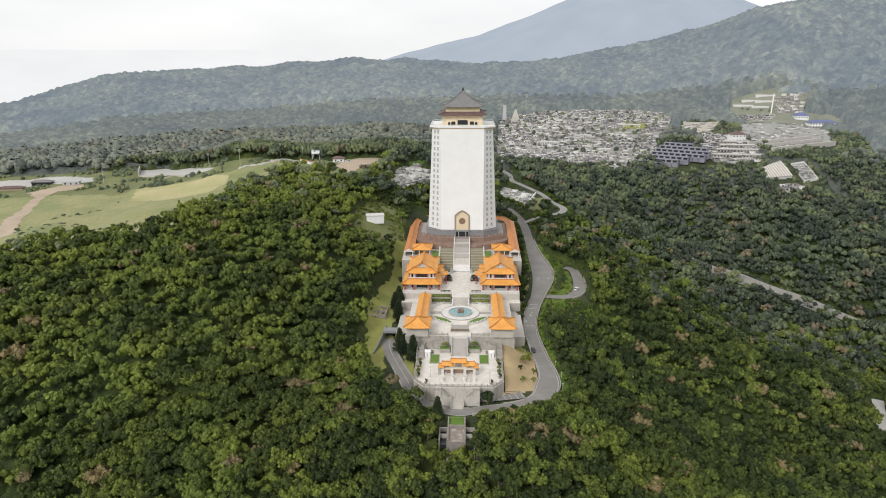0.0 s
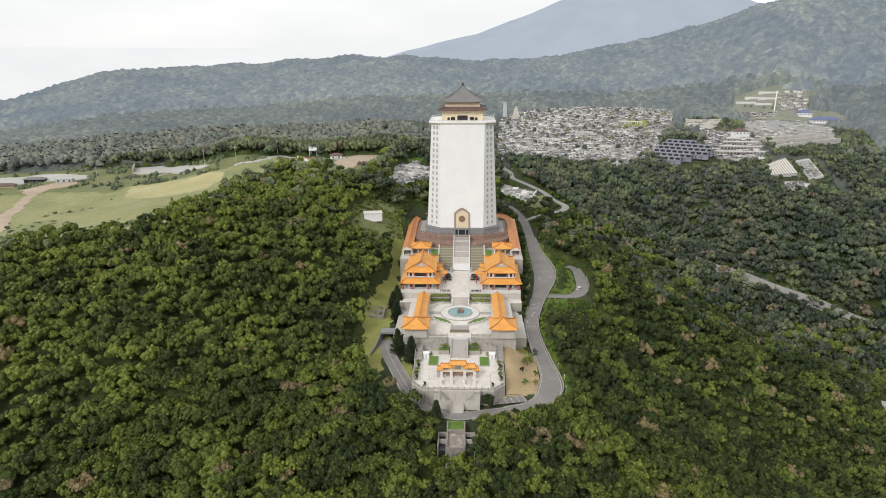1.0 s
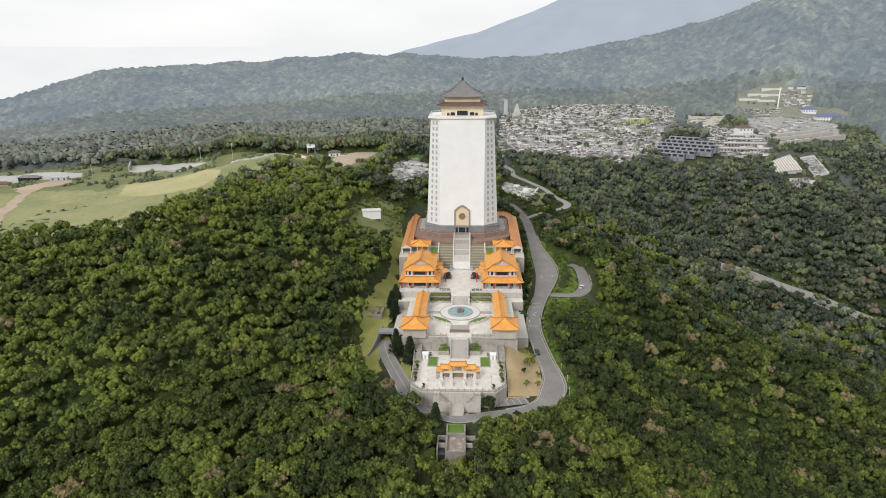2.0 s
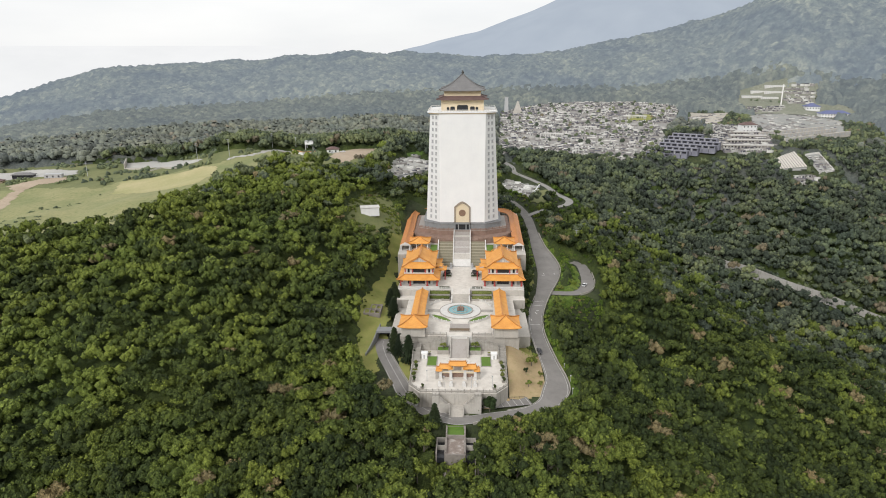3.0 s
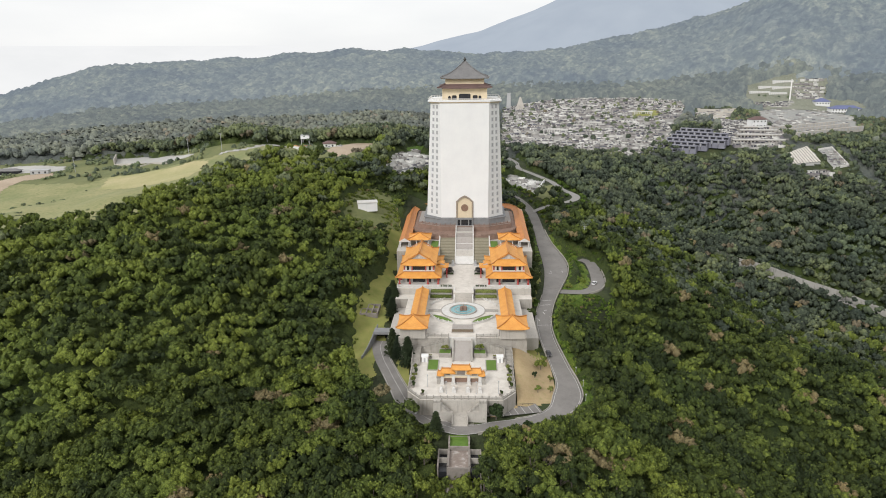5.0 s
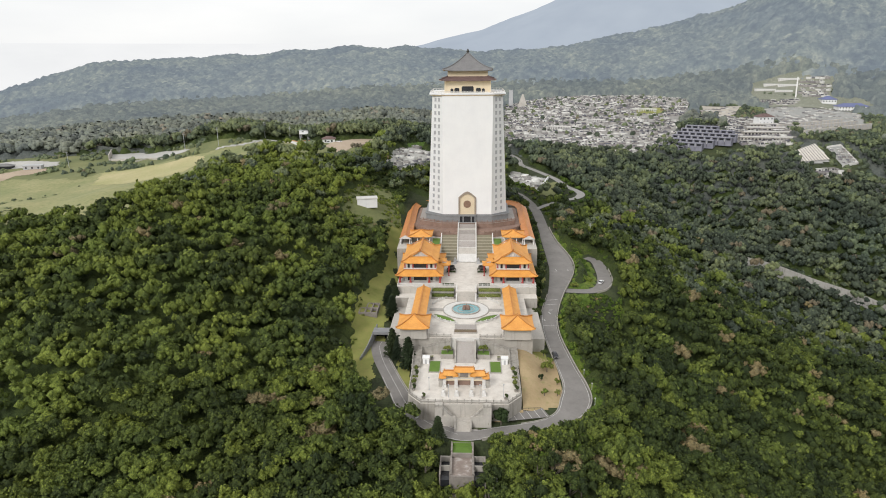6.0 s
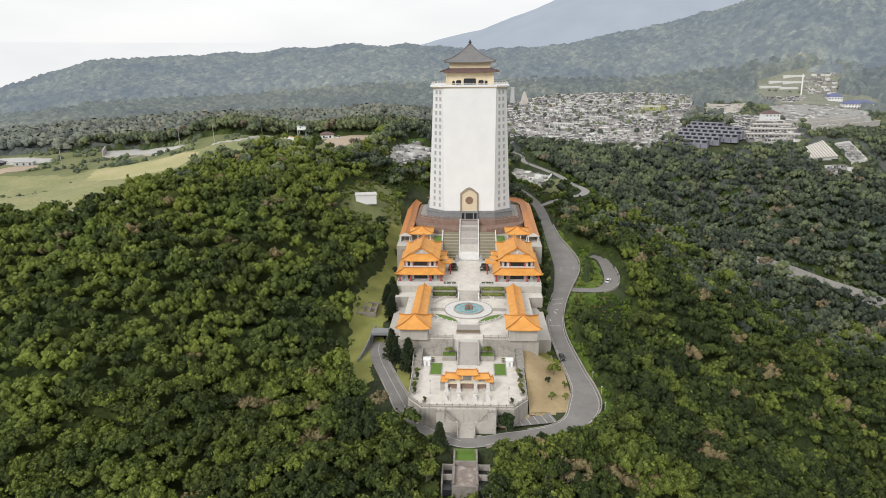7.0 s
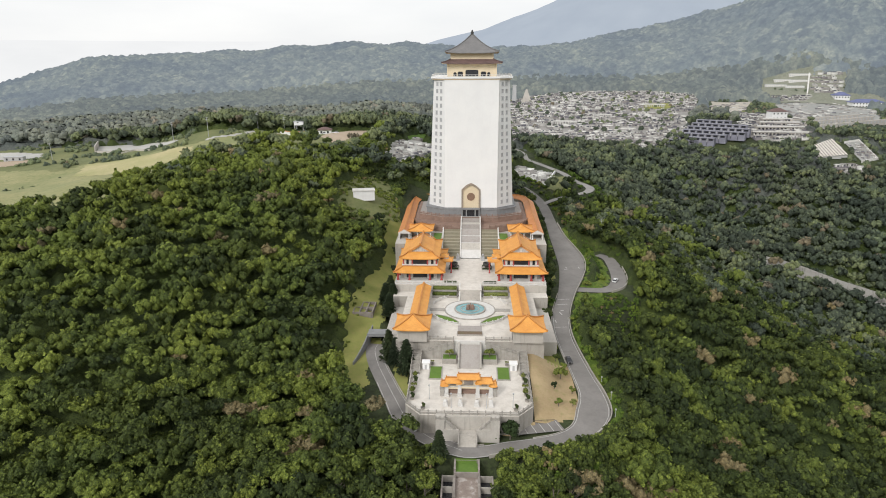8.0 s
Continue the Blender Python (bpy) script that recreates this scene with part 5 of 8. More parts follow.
for sx in (-1, 1):
    s = Shape()
    cheek(s, min(sx * 3.3, sx * 3.9), max(sx * 3.3, sx * 3.9), -116.2, Z_FOUNT, -124, Z_COURT, 0.6, base=-30)
    part("cheek_wall", s, BALUSTER, down)
    s = Shape()
    n = 20
    for k in range(n):
        xa, xb = 5.3 + (16 - 5.3) * k / n, 5.3 + (16 - 5.3) * (k + 1) / n
        s.box(sx * xa, sx * xb, -117, -114.45, -30, Z_FOUNT - (k + 1) * 0.165)
    s.box(sx * 16, sx * 19.1, -117.6, -114.45, -30, Z_FOUNT - 3.3)
    stairs(s, sx * 16, sx * 18.9, -117.6, Z_FOUNT - 3.3, -127.5, Z_COURT, 12, base=-30)
    part("stair_flight", s, BALUSTER, down, "weathered grey stone steps")
    balustrade(down, [(sx * 5.3, -117, Z_FOUNT), (sx * 16, -117, Z_FOUNT - 3.3)], 1.0)
    balustrade(down, [(sx * 16, -117.6, Z_FOUNT - 3.3), (sx * 16, -127.5, Z_COURT)], 1.0)
    balustrade(down, [(sx * 18.9, -117.6, Z_FOUNT - 3.3), (sx * 18.9, -127.5, Z_COURT)], 1.0)
    # planting beds on either side of the ramp
    s = Shape()
    s.box(sx * 4.3, sx * 9.0, -120.6, -117.1, -30, -23.2, 0)
    s.box(sx * 4.5, sx * 8.8, -120.4, -117.3, -23.2, -23.14, 1)
    solid("raised_bed", s, [BALUSTER, GREENLAWN], "raised green bed with stone kerb beside the ramp", "planter", "", "raised beds")
    s = Shape()
    s.box(sx * 8.7, sx * 12.9, -131.2, -122.8, Z_COURT, Z_COURT + 0.3, 0)
    s.box(sx * 9.0, sx * 12.6, -130.9, -123.1, Z_COURT + 0.3, Z_COURT + 0.36, 1)
    solid("court_lawn", s, [BALUSTER, GREENLAWN], "square bright green lawn with grey kerb", "lawn", "", "court lawns")
    s = Shape()
    s.box(sx * 13.0, sx * 15.2, -124.6, -122.6, Z_COURT, Z_COURT + 2.2)
    s.box(sx * 12.8, sx * 15.4, -124.8, -122.4, Z_COURT + 2.2, Z_COURT + 2.45)
    s.box(sx * 13.8, sx * 14.5, -124.62, -124.58, Z_COURT, Z_COURT + 1.7, 1)
    solid("white_kiosk", s, [WHITE, TRIM], "small white box kiosk beside the court stairs", "kiosk", "", "white kiosks")

# ---- the gate ----
gate = thing("memorial_gate", (-0.2, -140.4, Z_COURT), "cream stone memorial gate with three bays and stepped orange roofs", "gate")
for x in (-6.6, -2.7, 2.7, 6.6):
    s = Shape()
    s.box(x - 0.75, x + 0.75, -1.3, 1.3, 0, 0.45)
    s.box(x - 0.6, x + 0.6, -0.95, 0.95, 0.45, 0.9)
    s.box(x - 0.5, x + 0.5, -0.5, 0.5, 0.9, 5.6 if abs(x) < 4 else 4.3)
    part("pillar", s, MARBLE, gate)
for x0, x1, z, up in ((-6.1, -3.2, 2.3, 1.6), (3.2, 6.1, 2.3, 1.6), (-2.2, 2.2, 2.5, 2.6)):
    cx = (x0 + x1) / 2
    s = Shape()
    s.box(x0, x1, -0.42, 0.42, z, z + 0.95)
    s.box(x0, x1, -0.36, 0.36, z + 0.95, z + 0.95 + up)
    part("beam", s, CREAM, gate, "cream painted beam and frieze")
    s = Shape()
    s.box(x0 - 0.3, x1 + 0.3, -0.62, -0.36, z + 0.72, z + 0.95)
    part("moulding", s, stone_wall, gate)
    s = Shape()
    w = 1.35 if abs(cx) < 1 else 0.85
    s.box(cx - w, cx + w, -0.48, -0.36, z + 1.15, z + 0.95 + up - 0.25)
    part("name_board", s, POOLWALL, gate, "dark plaque")
    # added dark panel stands in for the shade in the opening
    s = Shape()
    s.box(x0 + 0.1, x1 - 0.1, 0.55, 0.8, 0.2, z)
    part("shade_backing", s, BROWN, gate, "dark backing added behind the bay for its shaded opening")
for x in (-7.9, 7.9):
    s = Shape()
    s.box(x - 0.6, x + 0.6, -0.6, 0.6, 0, 2.3)
    s.box(x - 0.75, x + 0.75, -0.75, 0.75, 2.3, 2.5)
    part("end_pier", s, BALUSTER, gate, "weathered grey end pier")
for cx, hx, z in ((0, 3.5, 6.0), (-4.75, 2.4, 4.75), (4.75, 2.4, 4.75), (-7.2, 1.25, 3.7), (7.2, 1.25, 3.7), (-2.9, 1.0, 4.5), (2.9, 1.0, 4.5)):
    s = Shape()
    skirt_roof(s, hx, 1.55, z, hx - 0.55, 0.08, z + 1.15, 0.35, 0.3, thick=0.18, cx=cx)
    part("roof", s, [ORANGE, CREAM], gate, "orange tiled roof")
    s = Shape()
    s.box(cx - hx + 0.5, cx + hx - 0.5, -0.16, 0.16, z + 1.05, z + 1.4)
    for e in (-1, 1):
        s.box(cx + e * (hx - 0.5) - 0.16, cx + e * (hx - 0.5) + 0.16, -0.2, 0.2, z + 1.1, z + 1.7)
    part("ridge", s, ORANGE_CAP, gate)

# ---- things in the court ----
for x in (-6.9, -2.6, 2.2, 6.3):
    m = thing("marble_pedestal", (x, -146.2, Z_COURT), "white marble pedestal with a rounded carved block", "pedestal", "white marble pedestals")
    s = Shape()
    s.box(-0.75, 0.75, -1.0, 1.0, 0, 0.5)
    part("foot", s, MARBLE, m)
    s = Shape()
    s.box(-0.6, 0.6, -0.75, 0.75, 0.5, 1.1)
    s.tube(0, 0, [(0.6, 1.1), (0.64, 1.4), (0.5, 1.8), (0.15, 2.0)], 10)
    part("block", s, MARBLE, m)


def build_lamp(x, y, z, h=4.2, label="slim grey post lamp in the court", group="court lamps"):
    lamp = thing("post_lamp", (x, y, z), label, "lamp", group)
    s = Shape()
    s.tube(0, 0, [(0.16, 0), (0.1, 0.4), (0.06, h)], 8)
    part("post", s, METALGREY, lamp)
    s = Shape()
    s.tube(0, 0, [(0.1, h), (0.26, h + 0.15), (0.26, h + 0.5), (0.05, h + 0.65)], 8)
    part("lantern", s, TRIM, lamp)


for x, y in ((-5.2, -147.5), (5.0, -147.5), (-11.8, -143), (12.6, -147)):
    build_lamp(x, y, Z_COURT)
bonsai_crown = [crown_arrays(70 + k, 6, 150, 0.16) for k in range(3)]
bonsai_meshes = [raw_mesh("foliage", v, f, [SHRUB if k == 1 else HEDGE]) for k, (v, f, _) in enumerate(bonsai_crown)]


def build_pot(x, y, z, k, size=0.8, label="potted clipped shrub in a stone tub", group="potted shrubs"):
    p = thing("potted_shrub", (x, y, z), label, "plant", group)
    s = Shape()
    s.tube(0, 0, [(0.4, 0), (0.55, 0.1), (0.65, 0.6), (0.72, 0.7), (0.6, 0.7), (0.5, 0.55)], 10)
    part("tub", s, BALUSTER, p)
    s = Shape()
    s.tube(0, 0, [(0.09, 0.5), (0.06, 1.3 * size)], 6)
    part("stem", s, BARK, p)
    part("foliage", bonsai_meshes[k % 3], None, p, place=pose(0, 0, 0.9 + 0.4 * size) @ Matrix.Diagonal((size, size, size, 1)))


for sx in (-1, 1):
    for k, y in enumerate((-130.5, -133.8, -137, -140.2, -143.4)):
        build_pot(sx * 16.9, y, Z_COURT, k, 1.15 + 0.15 * (k % 2))
    build_pot(sx * 13.3, -148.6, Z_COURT, 1, 1.0)
    build_pot(sx * 12.2, -121.2, Z_COURT, 2, 0.7)
balustrade(court, [(-18.4, -128, Z_COURT), (-18.3, -145.9, Z_COURT)])
balustrade(court, [(-18.3, -145.9, Z_COURT), (-13.9, -151.2, Z_COURT)])
balustrade(court, [(-13.9, -151.2, Z_COURT), (13.9, -151.2, Z_COURT)])
balustrade(court, [(13.9, -151.2, Z_COURT), (18.3, -145.9, Z_COURT)])
balustrade(court, [(18.3, -145.9, Z_COURT), (18.4, -128, Z_COURT)])
# stair block at the front, down to the road
fb = thing("front_stair_block", (-0.4, -151.6, -31), "grey concrete block with divided stairs down to the road", "staircase", "", "structure")
s = Shape()
for sx in (-1, 1):
    s.box(sx * 6.4, sx * 8.9, -3.4, -0.05, -4, 6.6)
    s.box(sx * 2.4, sx * 6.4, -3.4, -3.0, -4, 3.6)
s.box(-6.4, 6.4, -0.6, -0.05, -4, 6.0)
part("wall", s, PALE, fb)
s = Shape()
for sx in (-1, 1):
    for k in range(12):
        s.box(sx * (2.4 + k * 0.33), sx * (2.4 + (k + 1) * 0.33), -3.0, -0.6, -4, 2.0 + k * 0.33)
s.box(-2.4, 2.4, -3.2, -0.6, -4, 1.8)
stairs(s, -2.3, 2.3, -3.2, 1.8, -6.2, 0.1, 10, base=-3)
part("stair_flights", s, PALE, fb)
for sx in (-1, 1):
    s = Shape()
    cheek(s, min(sx * 2.3, sx * 2.7), max(sx * 2.3, sx * 2.7), -3.2, 1.8, -6.3, 0.1, 0.8, base=-3)
    part("cheek_wall", s, BALUSTER, fb)
for sx in (-1, 1):
    balustrade(fb, [(sx * 2.5, -3.2, 2.0), (sx * 6.3, -3.2, 5.9)], 0.9, 1.9)
    balustrade(fb, [(sx * 6.5, -3.2, 6.6), (sx * 8.8, -3.2, 6.6)], 0.8, 1.2)
side = thing("side_entrance", (-16.4, -149.0, -31), "white framed side entrance in the court's chamfered wall", "entrance")
side.rotation_euler = (0, 0, radians(-50))
s = Shape()
for x in (-1.9, 0, 1.9):
    s.box(x - 0.25, x + 0.25, -0.7, 0.2, -1, 2.8)
s.box(-2.2, 2.2, -0.7, 0.2, 2.8, 3.2)
part("frame", s, WHITE_DULL, side)
for x in (-0.95, 0.95):
    s = Shape()
    s.box(x - 0.7, x + 0.7, -0.3, 0.2, -1, 2.8)
    part("door", s, GREY, side)

# ---- stepped water channel below the road ----
ch = thing("water_channel", (0, 0, 0), "old stepped stone channel with stained walls below the road", "channel")
for k, (ya, yb, z) in enumerate(((-163.2, -167.2, -32.2), (-167.7, -176.5, -33.4), (-177, -184, -38.2), (-184.5, -192, -42.5))):
    s = Shape()
    s.box(-3.4, 2.4, yb, ya, z - 8, z)
    part("channel_floor", s, CHANNEL if k else GREENLAWN, ch, "stained stone floor with pale blotches" if k else "small lawn at the head of the channel")
    for x in (-3.9, 2.4):
        s = Shape()
        s.box(x, x + 0.5, yb, ya, z - 8, z + 1.0)
        part("channel_wall", s, POOLWALL, ch)
    if k in (1, 2):
        for x0, x1 in ((-6.6, -4.1), (3.1, 6.0)):
            # near-black block stands in for the shade of a deep pit
            s = Shape()
            s.box(x0, x1, yb, ya, z - 6, z - 1.2)
            part("pit", s, DARK, ch, "black block put in the pit beside the channel for its shade")
            for xa in (x0 - 0.4, x1):
                s = Shape()
                s.box(xa, xa + 0.4, yb, ya, z - 6, z + 0.7)
                part("pit_wall", s, POOLWALL, ch)
            for ye in (ya, (ya + yb) / 2):
                s = Shape()
                s.box(x0, x1, ye - 0.3, ye, z - 1.2, z + 0.6)
                part("cross_beam", s, CONCRETE, ch)
for k, y in enumerate((-163.0, -167.45, -176.75)):
    s = Shape()
    s.box(-3.9, 2.9, y - 0.25, y + 0.25, -44, (-31.2, -32.0, -33.0)[k])
    part("cross_wall", s, POOLWALL, ch)
mast = thing("antenna_mast", (8.4, -180, float(ground_height(8.4, -180))), "small white antenna mast among the trees", "antenna")
s = Shape()
s.box(-0.15, 0.15, -0.15, 0.15, -1, 9)
part("pole", s, METALGREY, mast)
panel = Shape()
panel.box(-0.22, 0.22, -0.15, 0.15, -1.1, 1.1)
panel = panel.mesh("panel", [WHITE])
for x, z in ((-0.9, 7.4), (0.0, 8.2), (0.8, 7.0)):
    part("panel", panel, None, mast, place=pose(x, -0.35, z))
s = Shape()
s.box(-1.0, 1.0, -0.2, -0.1, 7.4, 7.6)
part("bracket", s, METALGREY, mast)


# ---- roads ----
main_road = strip("main_road", MAIN_ROAD, 0.0, "grey asphalt road looping round the memorial terraces", ASPHALT)
strip("side_road", SIDE_ROAD, 0.05, "grey asphalt side road between trees", ASPHALT)
strip("bend_road", BEND_ROAD, 0.05, "pale worn road bending behind the tower", ROADGREY)
strip("valley_road", VALLEY_ROAD, 0.05, "pale narrow road along the valley side", ROADGREY)
strip("hollow_road", HOLLOW_ROAD, 0.1, "short stretch of pale road in the hollow", GRAVEL)
strip("edge_line", MAIN_ROAD[8:], 0.03, "", PAINT, off=0.9, half=0.06, parent=main_road)
strip("edge_line", MAIN_ROAD[8:-3], 0.03, "", PAINT, off=-0.9, half=0.06, parent=main_road)
strip("edge_line", MAIN_ROAD[18:], 0.03, "", PAINT, off=0.1, half=0.06, parent=main_road)


def kerb_wall(name, road, off, w, h, label, mat, cat="kerb"):
    pts = ease(road)
    s = Shape()
    line = []
    for i, p in enumerate(pts):
        a, b = pts[max(0, i - 1)], pts[min(len(pts) - 1, i + 1)]
        d = Vector((b[0] - a[0], b[1] - a[1], 0)).normalized()
        line.append(Vector(p[:3]) + Vector((d.y, -d.x, 0)) * (p[3] + off if off > 0 else -p[3] + off) + Vector((0, 0, -0.4)))
    for a, b in zip(line, line[1:]):
        s.beam(a, b, w, h + 0.4)
    return solid(name, s, mat, label, cat, "structure")


kerb_wall("road_parapet", MAIN_ROAD[3:18], -0.35, 0.3, 0.75, "low pale concrete parapet along the road's outer edge", CONCRETE)
kerb_wall("road_kerb", MAIN_ROAD[7:16], 0.2, 0.25, 0.15, "low grey kerb along the dry verge", CONCRETE)
kerb_wall("side_parapet", SIDE_ROAD[2:6], 0.3, 0.3, 0.8, "low pale wall along the side road", CONCRETE)
kerb_wall("road_kerb", MAIN_ROAD[17:], 0.25, 0.25, 0.2, "kerb round the foot of the court wall", CONCRETE)
# painted arrows and bars on the wide stretch
for x, y, w, h, a in ((46, -20, 0.25, 2.4, 8), (52, -20, 0.25, 2.4, 8), (45.5, -22.5, 1.6, 0.3, 8), (39.5, -58, 5.2, 0.25, 12), (38.6, -63, 5.2, 0.25, 12), (36.5, -72, 0.4, 2.6, 16), (37.5, -69, 1.5, 0.4, 16), (34.8, -84, 4.6, 0.25, 5), (33.6, -79, 0.3, 2.2, 5)):
    b, z, wd = to_road(np.array([x]), np.array([y]), MAIN_ROAD)
    s = Shape()
    s.box(-w / 2, w / 2, -h / 2, h / 2, 0, 0.015)
    part("road_marking", s, PAINT, main_road, place=pose(x, y, float(z[0]) + 0.05, 0, 0, a))
# parking bays
bays = [(13.5, -152.2), (27.5, -149.3), (25.6, -143.8), (11.8, -147.0)]
s = Shape()
s.face([(x, y, -30.55 + 0.02 * k) for k, (x, y) in enumerate(bays)])
park = solid("parking_bay_floor", s, ASPHALT, "small asphalt parking strip with worn white bay lines", "parking", "structure")
for k in range(6):
    u = (k + 0.3) / 5.6
    a = Vector((bays[0][0] + (bays[1][0] - bays[0][0]) * u, bays[0][1] + (bays[1][1] - bays[0][1]) * u, -30.5))
    b = Vector((bays[3][0] + (bays[2][0] - bays[3][0]) * u, bays[3][1] + (bays[2][1] - bays[3][1]) * u, -30.46))
    s = Shape()
    s.beam(a, b, 0.14, 0.015)
    part("bay_line", s, PAINT, park)
s = Shape()
for k in range(8):
    x = 11 + 2.0 * k
    s.box(x - 0.05, x + 0.05, -146.6 + 0.2 * k, -146.5 + 0.2 * k, -31, -29.6)
s.beam((11, -146.5, -29.8), (25, -145.1, -29.8), 0.08, 0.1)
solid("verge_fence", s, BARK, "low dark timber rail behind the parking strip", "fence")


def build_car(x, y, z, turn, paint, label):
    c = thing("car", (x, y, z), label, "car")
    c.rotation_euler = (0, 0, radians(turn))
    s = Shape()
    s.prism([(-0.85, -2.15), (0.85, -2.15), (0.9, -1.2), (0.9, 1.6), (0.8, 2.15), (-0.8, 2.15), (-0.9, 1.6), (-0.9, -1.2)], 0.3, 0.85, 0)
    part("body", s, paint, c)
    s = Shape()
    s.prism([(-0.8, -1.9), (0.8, -1.9), (0.8, 0.9), (-0.8, 0.9)], 0.85, 1.4, 0, [(-0.65, -1.4), (0.65, -1.4), (0.65, 0.2), (-0.65, 0.2)])
    part("window_band", s, DARK, c, "dark glass")
    s = Shape()
    s.box(-0.64, 0.64, -1.38, 0.18, 1.4, 1.46)
    part("roof", s, paint, c)
    wheel = Shape()
    wheel.tube(0, 0, [(0.01, -0.1), (0.32, -0.1), (0.32, 0.1), (0.01, 0.1)], 12)
    wm = wheel.mesh("wheel", [BRONZE])
    for wx in (-0.82, 0.82):
        for wy in (-1.35, 1.35):
            part("wheel", wm, None, c, place=pose(wx, wy, 0.32, 0, 90, 0))
    for wx in (-0.6, 0.6):
        s = Shape()
        s.box(wx - 0.18, wx + 0.18, 2.1, 2.18, 0.55, 0.72)
        part("headlight", s, MARBLE, c)
    return c


car_black = stone("black_car_paint", (0.02, 0.02, 0.022), (0.03, 0.03, 0.033), 1, 3, 0.2, 0.0)
car_white = stone("white_car_paint", (0.75, 0.75, 0.76), (0.8, 0.8, 0.8), 1, 3, 0.25, 0.0)
build_car(34.0, -111.0, -28.35, 184, car_black, "black hatchback car parked at the road edge")
build_car(66.6, -33.0, -26.9, -28, car_white, "small white car on the side road")
for x, y, a in ((-100, 118, 20), (-93, 122, 90)):
    build_car(x, y, float(ground_height(x, y)) + 0.35, a, car_white, "white car parked on the gravel lot")

# ---- lawns and verges ----
drape("lawn_strip", [(-49, -66), (-47, -112), (-38, -131), (-33, -126), (-34, -100), (-31, -60), (-36, -30), (-37, 20), (-46, 26), (-44, -25)], LAWN, "rough lawn strip between the terraces and the woods", dz=0.18, res=0.7, wob=3)
drape("dry_verge", [(19.3, -113.6), (33.4, -113.6), (34.2, -135), (31, -143.5), (20, -146.5), (9, -152.6), (9, -151.5), (19, -146)], DRY, "dry brown grass verge with saplings", dz=0.2, res=1.2, wob=0.6)
drape("grass_verge", [(25.5, -116), (31, -116), (30.5, -70), (36, -45), (41, -20), (37, -20), (33, -50), (26, -80)], LAWN, "green verge beside the road", dz=0.2, res=1.2, wob=0.8)
drape("grass_verge", [(-10, -151.8), (-19, -144), (-24, -128), (-26, -114), (-20, -114), (-19.4, -145), (-14, -151.6)], LAWN, "narrow green verge at the court wall", dz=0.2, res=0.8, wob=0.3)
drape("channel_head_lawn", [(-3.3, -163), (2.3, -163), (2.3, -166.5), (-3.3, -166.5)], GREENLAWN, "small lawn above the stone channel", dz=0.5, res=0.7, wob=0.1)


# ---- concrete frame left on the lawn, and the tunnel mouth ----
gx, gy = -42, -76.5
gz = float(ground_height(gx, gy))
fr = thing("concrete_frame", (gx, gy, gz), "roofless grey concrete frame with dark pits on the lawn", "ruin")
for k, x in enumerate((-3.8, -1.3, 1.2, 3.8)):
    s = Shape()
    s.box(x - 0.2, x + 0.2, -5.4, 5.4, -1.5, 1.2)
    part("wall", s, POOLWALL, fr)
for y in (-5.4, 0, 5.4):
    s = Shape()
    s.box(-3.6, 3.6, y - 0.2, y + 0.2, -1.5, 1.19)
    part("wall", s, POOLWALL, fr)
s = Shape()
s.box(-3.6, 3.6, -5.2, 5.2, -2, -0.9)
part("pit_floor", s, DARK, fr, "near-black pit floor")
tm = thing("road_underpass", (-33.6, -99, -28.5), "dark concrete underpass mouth with a stained roof slab and wing walls", "underpass")
s = Shape()
for x in (-3.4, 3.0):
    s.box(x, x + 0.4, -0.5, 9, -1, 3.6)
s.box(-3.8, 3.8, -0.7, -0.3, 3.2, 4.3)
part("portal", s, GREY, tm)
s = Shape()
s.prism([(-3.8, -0.3), (3.8, -0.3), (3.8, 4.2), (-3.8, 4.2)], 3.6, 4.2, 0, [(-3.6, 0.4), (3.6, 0.4), (3.6, 4.0), (-3.6, 4.0)])
part("roof_slab", s, GREY, tm, "stained grey roof slab over the underpass")
s = Shape()
for k in range(10):
    a0, a1 = k / 10, (k + 1) / 10
    s.beam((-3.6 - 1.2 * a0 - 1.5 * a0 * a0, -0.5 - 15 * a0, -1), (-3.6 - 1.2 * a1 - 1.5 * a1 * a1, -0.5 - 15 * a1, -1), 0.4, 5.0 - 3.4 * a1)
part("wing_wall", s, GREY, tm, "dark stained wing wall")
# dark panel across the passage stands in for the shade inside
s = Shape()
s.box(-3.0, 3.0, 5, 5.3, -1, 3.6)
part("interior_shade_panel", s, DARK, tm)


# ---- garden trees and shrubs ----
def conifer_arrays(seed):
    """A slim dark conifer one metre high: whorls of drooping needle sprays."""
    r = np.random.RandomState(seed)
    quads = []
    for tier in range(17):
        z = 0.1 + 0.86 * tier / 16
        rad = 0.2 * (1 - z) ** 0.75 + 0.012
        n = 13
        for k in range(n):
            for j in range(4):
                a = 6.283 * (k + r.uniform(-0.4, 0.4)) / n + tier
                d = rad * r.uniform(0.25, 1.08)
                c = np.array([d * math.cos(a), d * math.sin(a), z - 0.22 * d + r.uniform(-0.02, 0.02)])
                o = np.array([math.cos(a), math.sin(a), -0.35 + r.uniform(-0.4, 0.4)])
                t = np.array([-math.sin(a), math.cos(a), r.uniform(-0.5, 0.5)])
                w = 0.026 * r.uniform(0.6, 1.3)
                quads.append([c - o * w * 1.5, c - t * w, c + o * w * 1.5, c + t * w])
    v = np.array(quads).reshape(-1, 3)
    return v, np.arange(len(v)).reshape(-1, 4)


conifer_meshes = [raw_mesh("crown", *conifer_arrays(s), [CONIFER]) for s in range(3)]


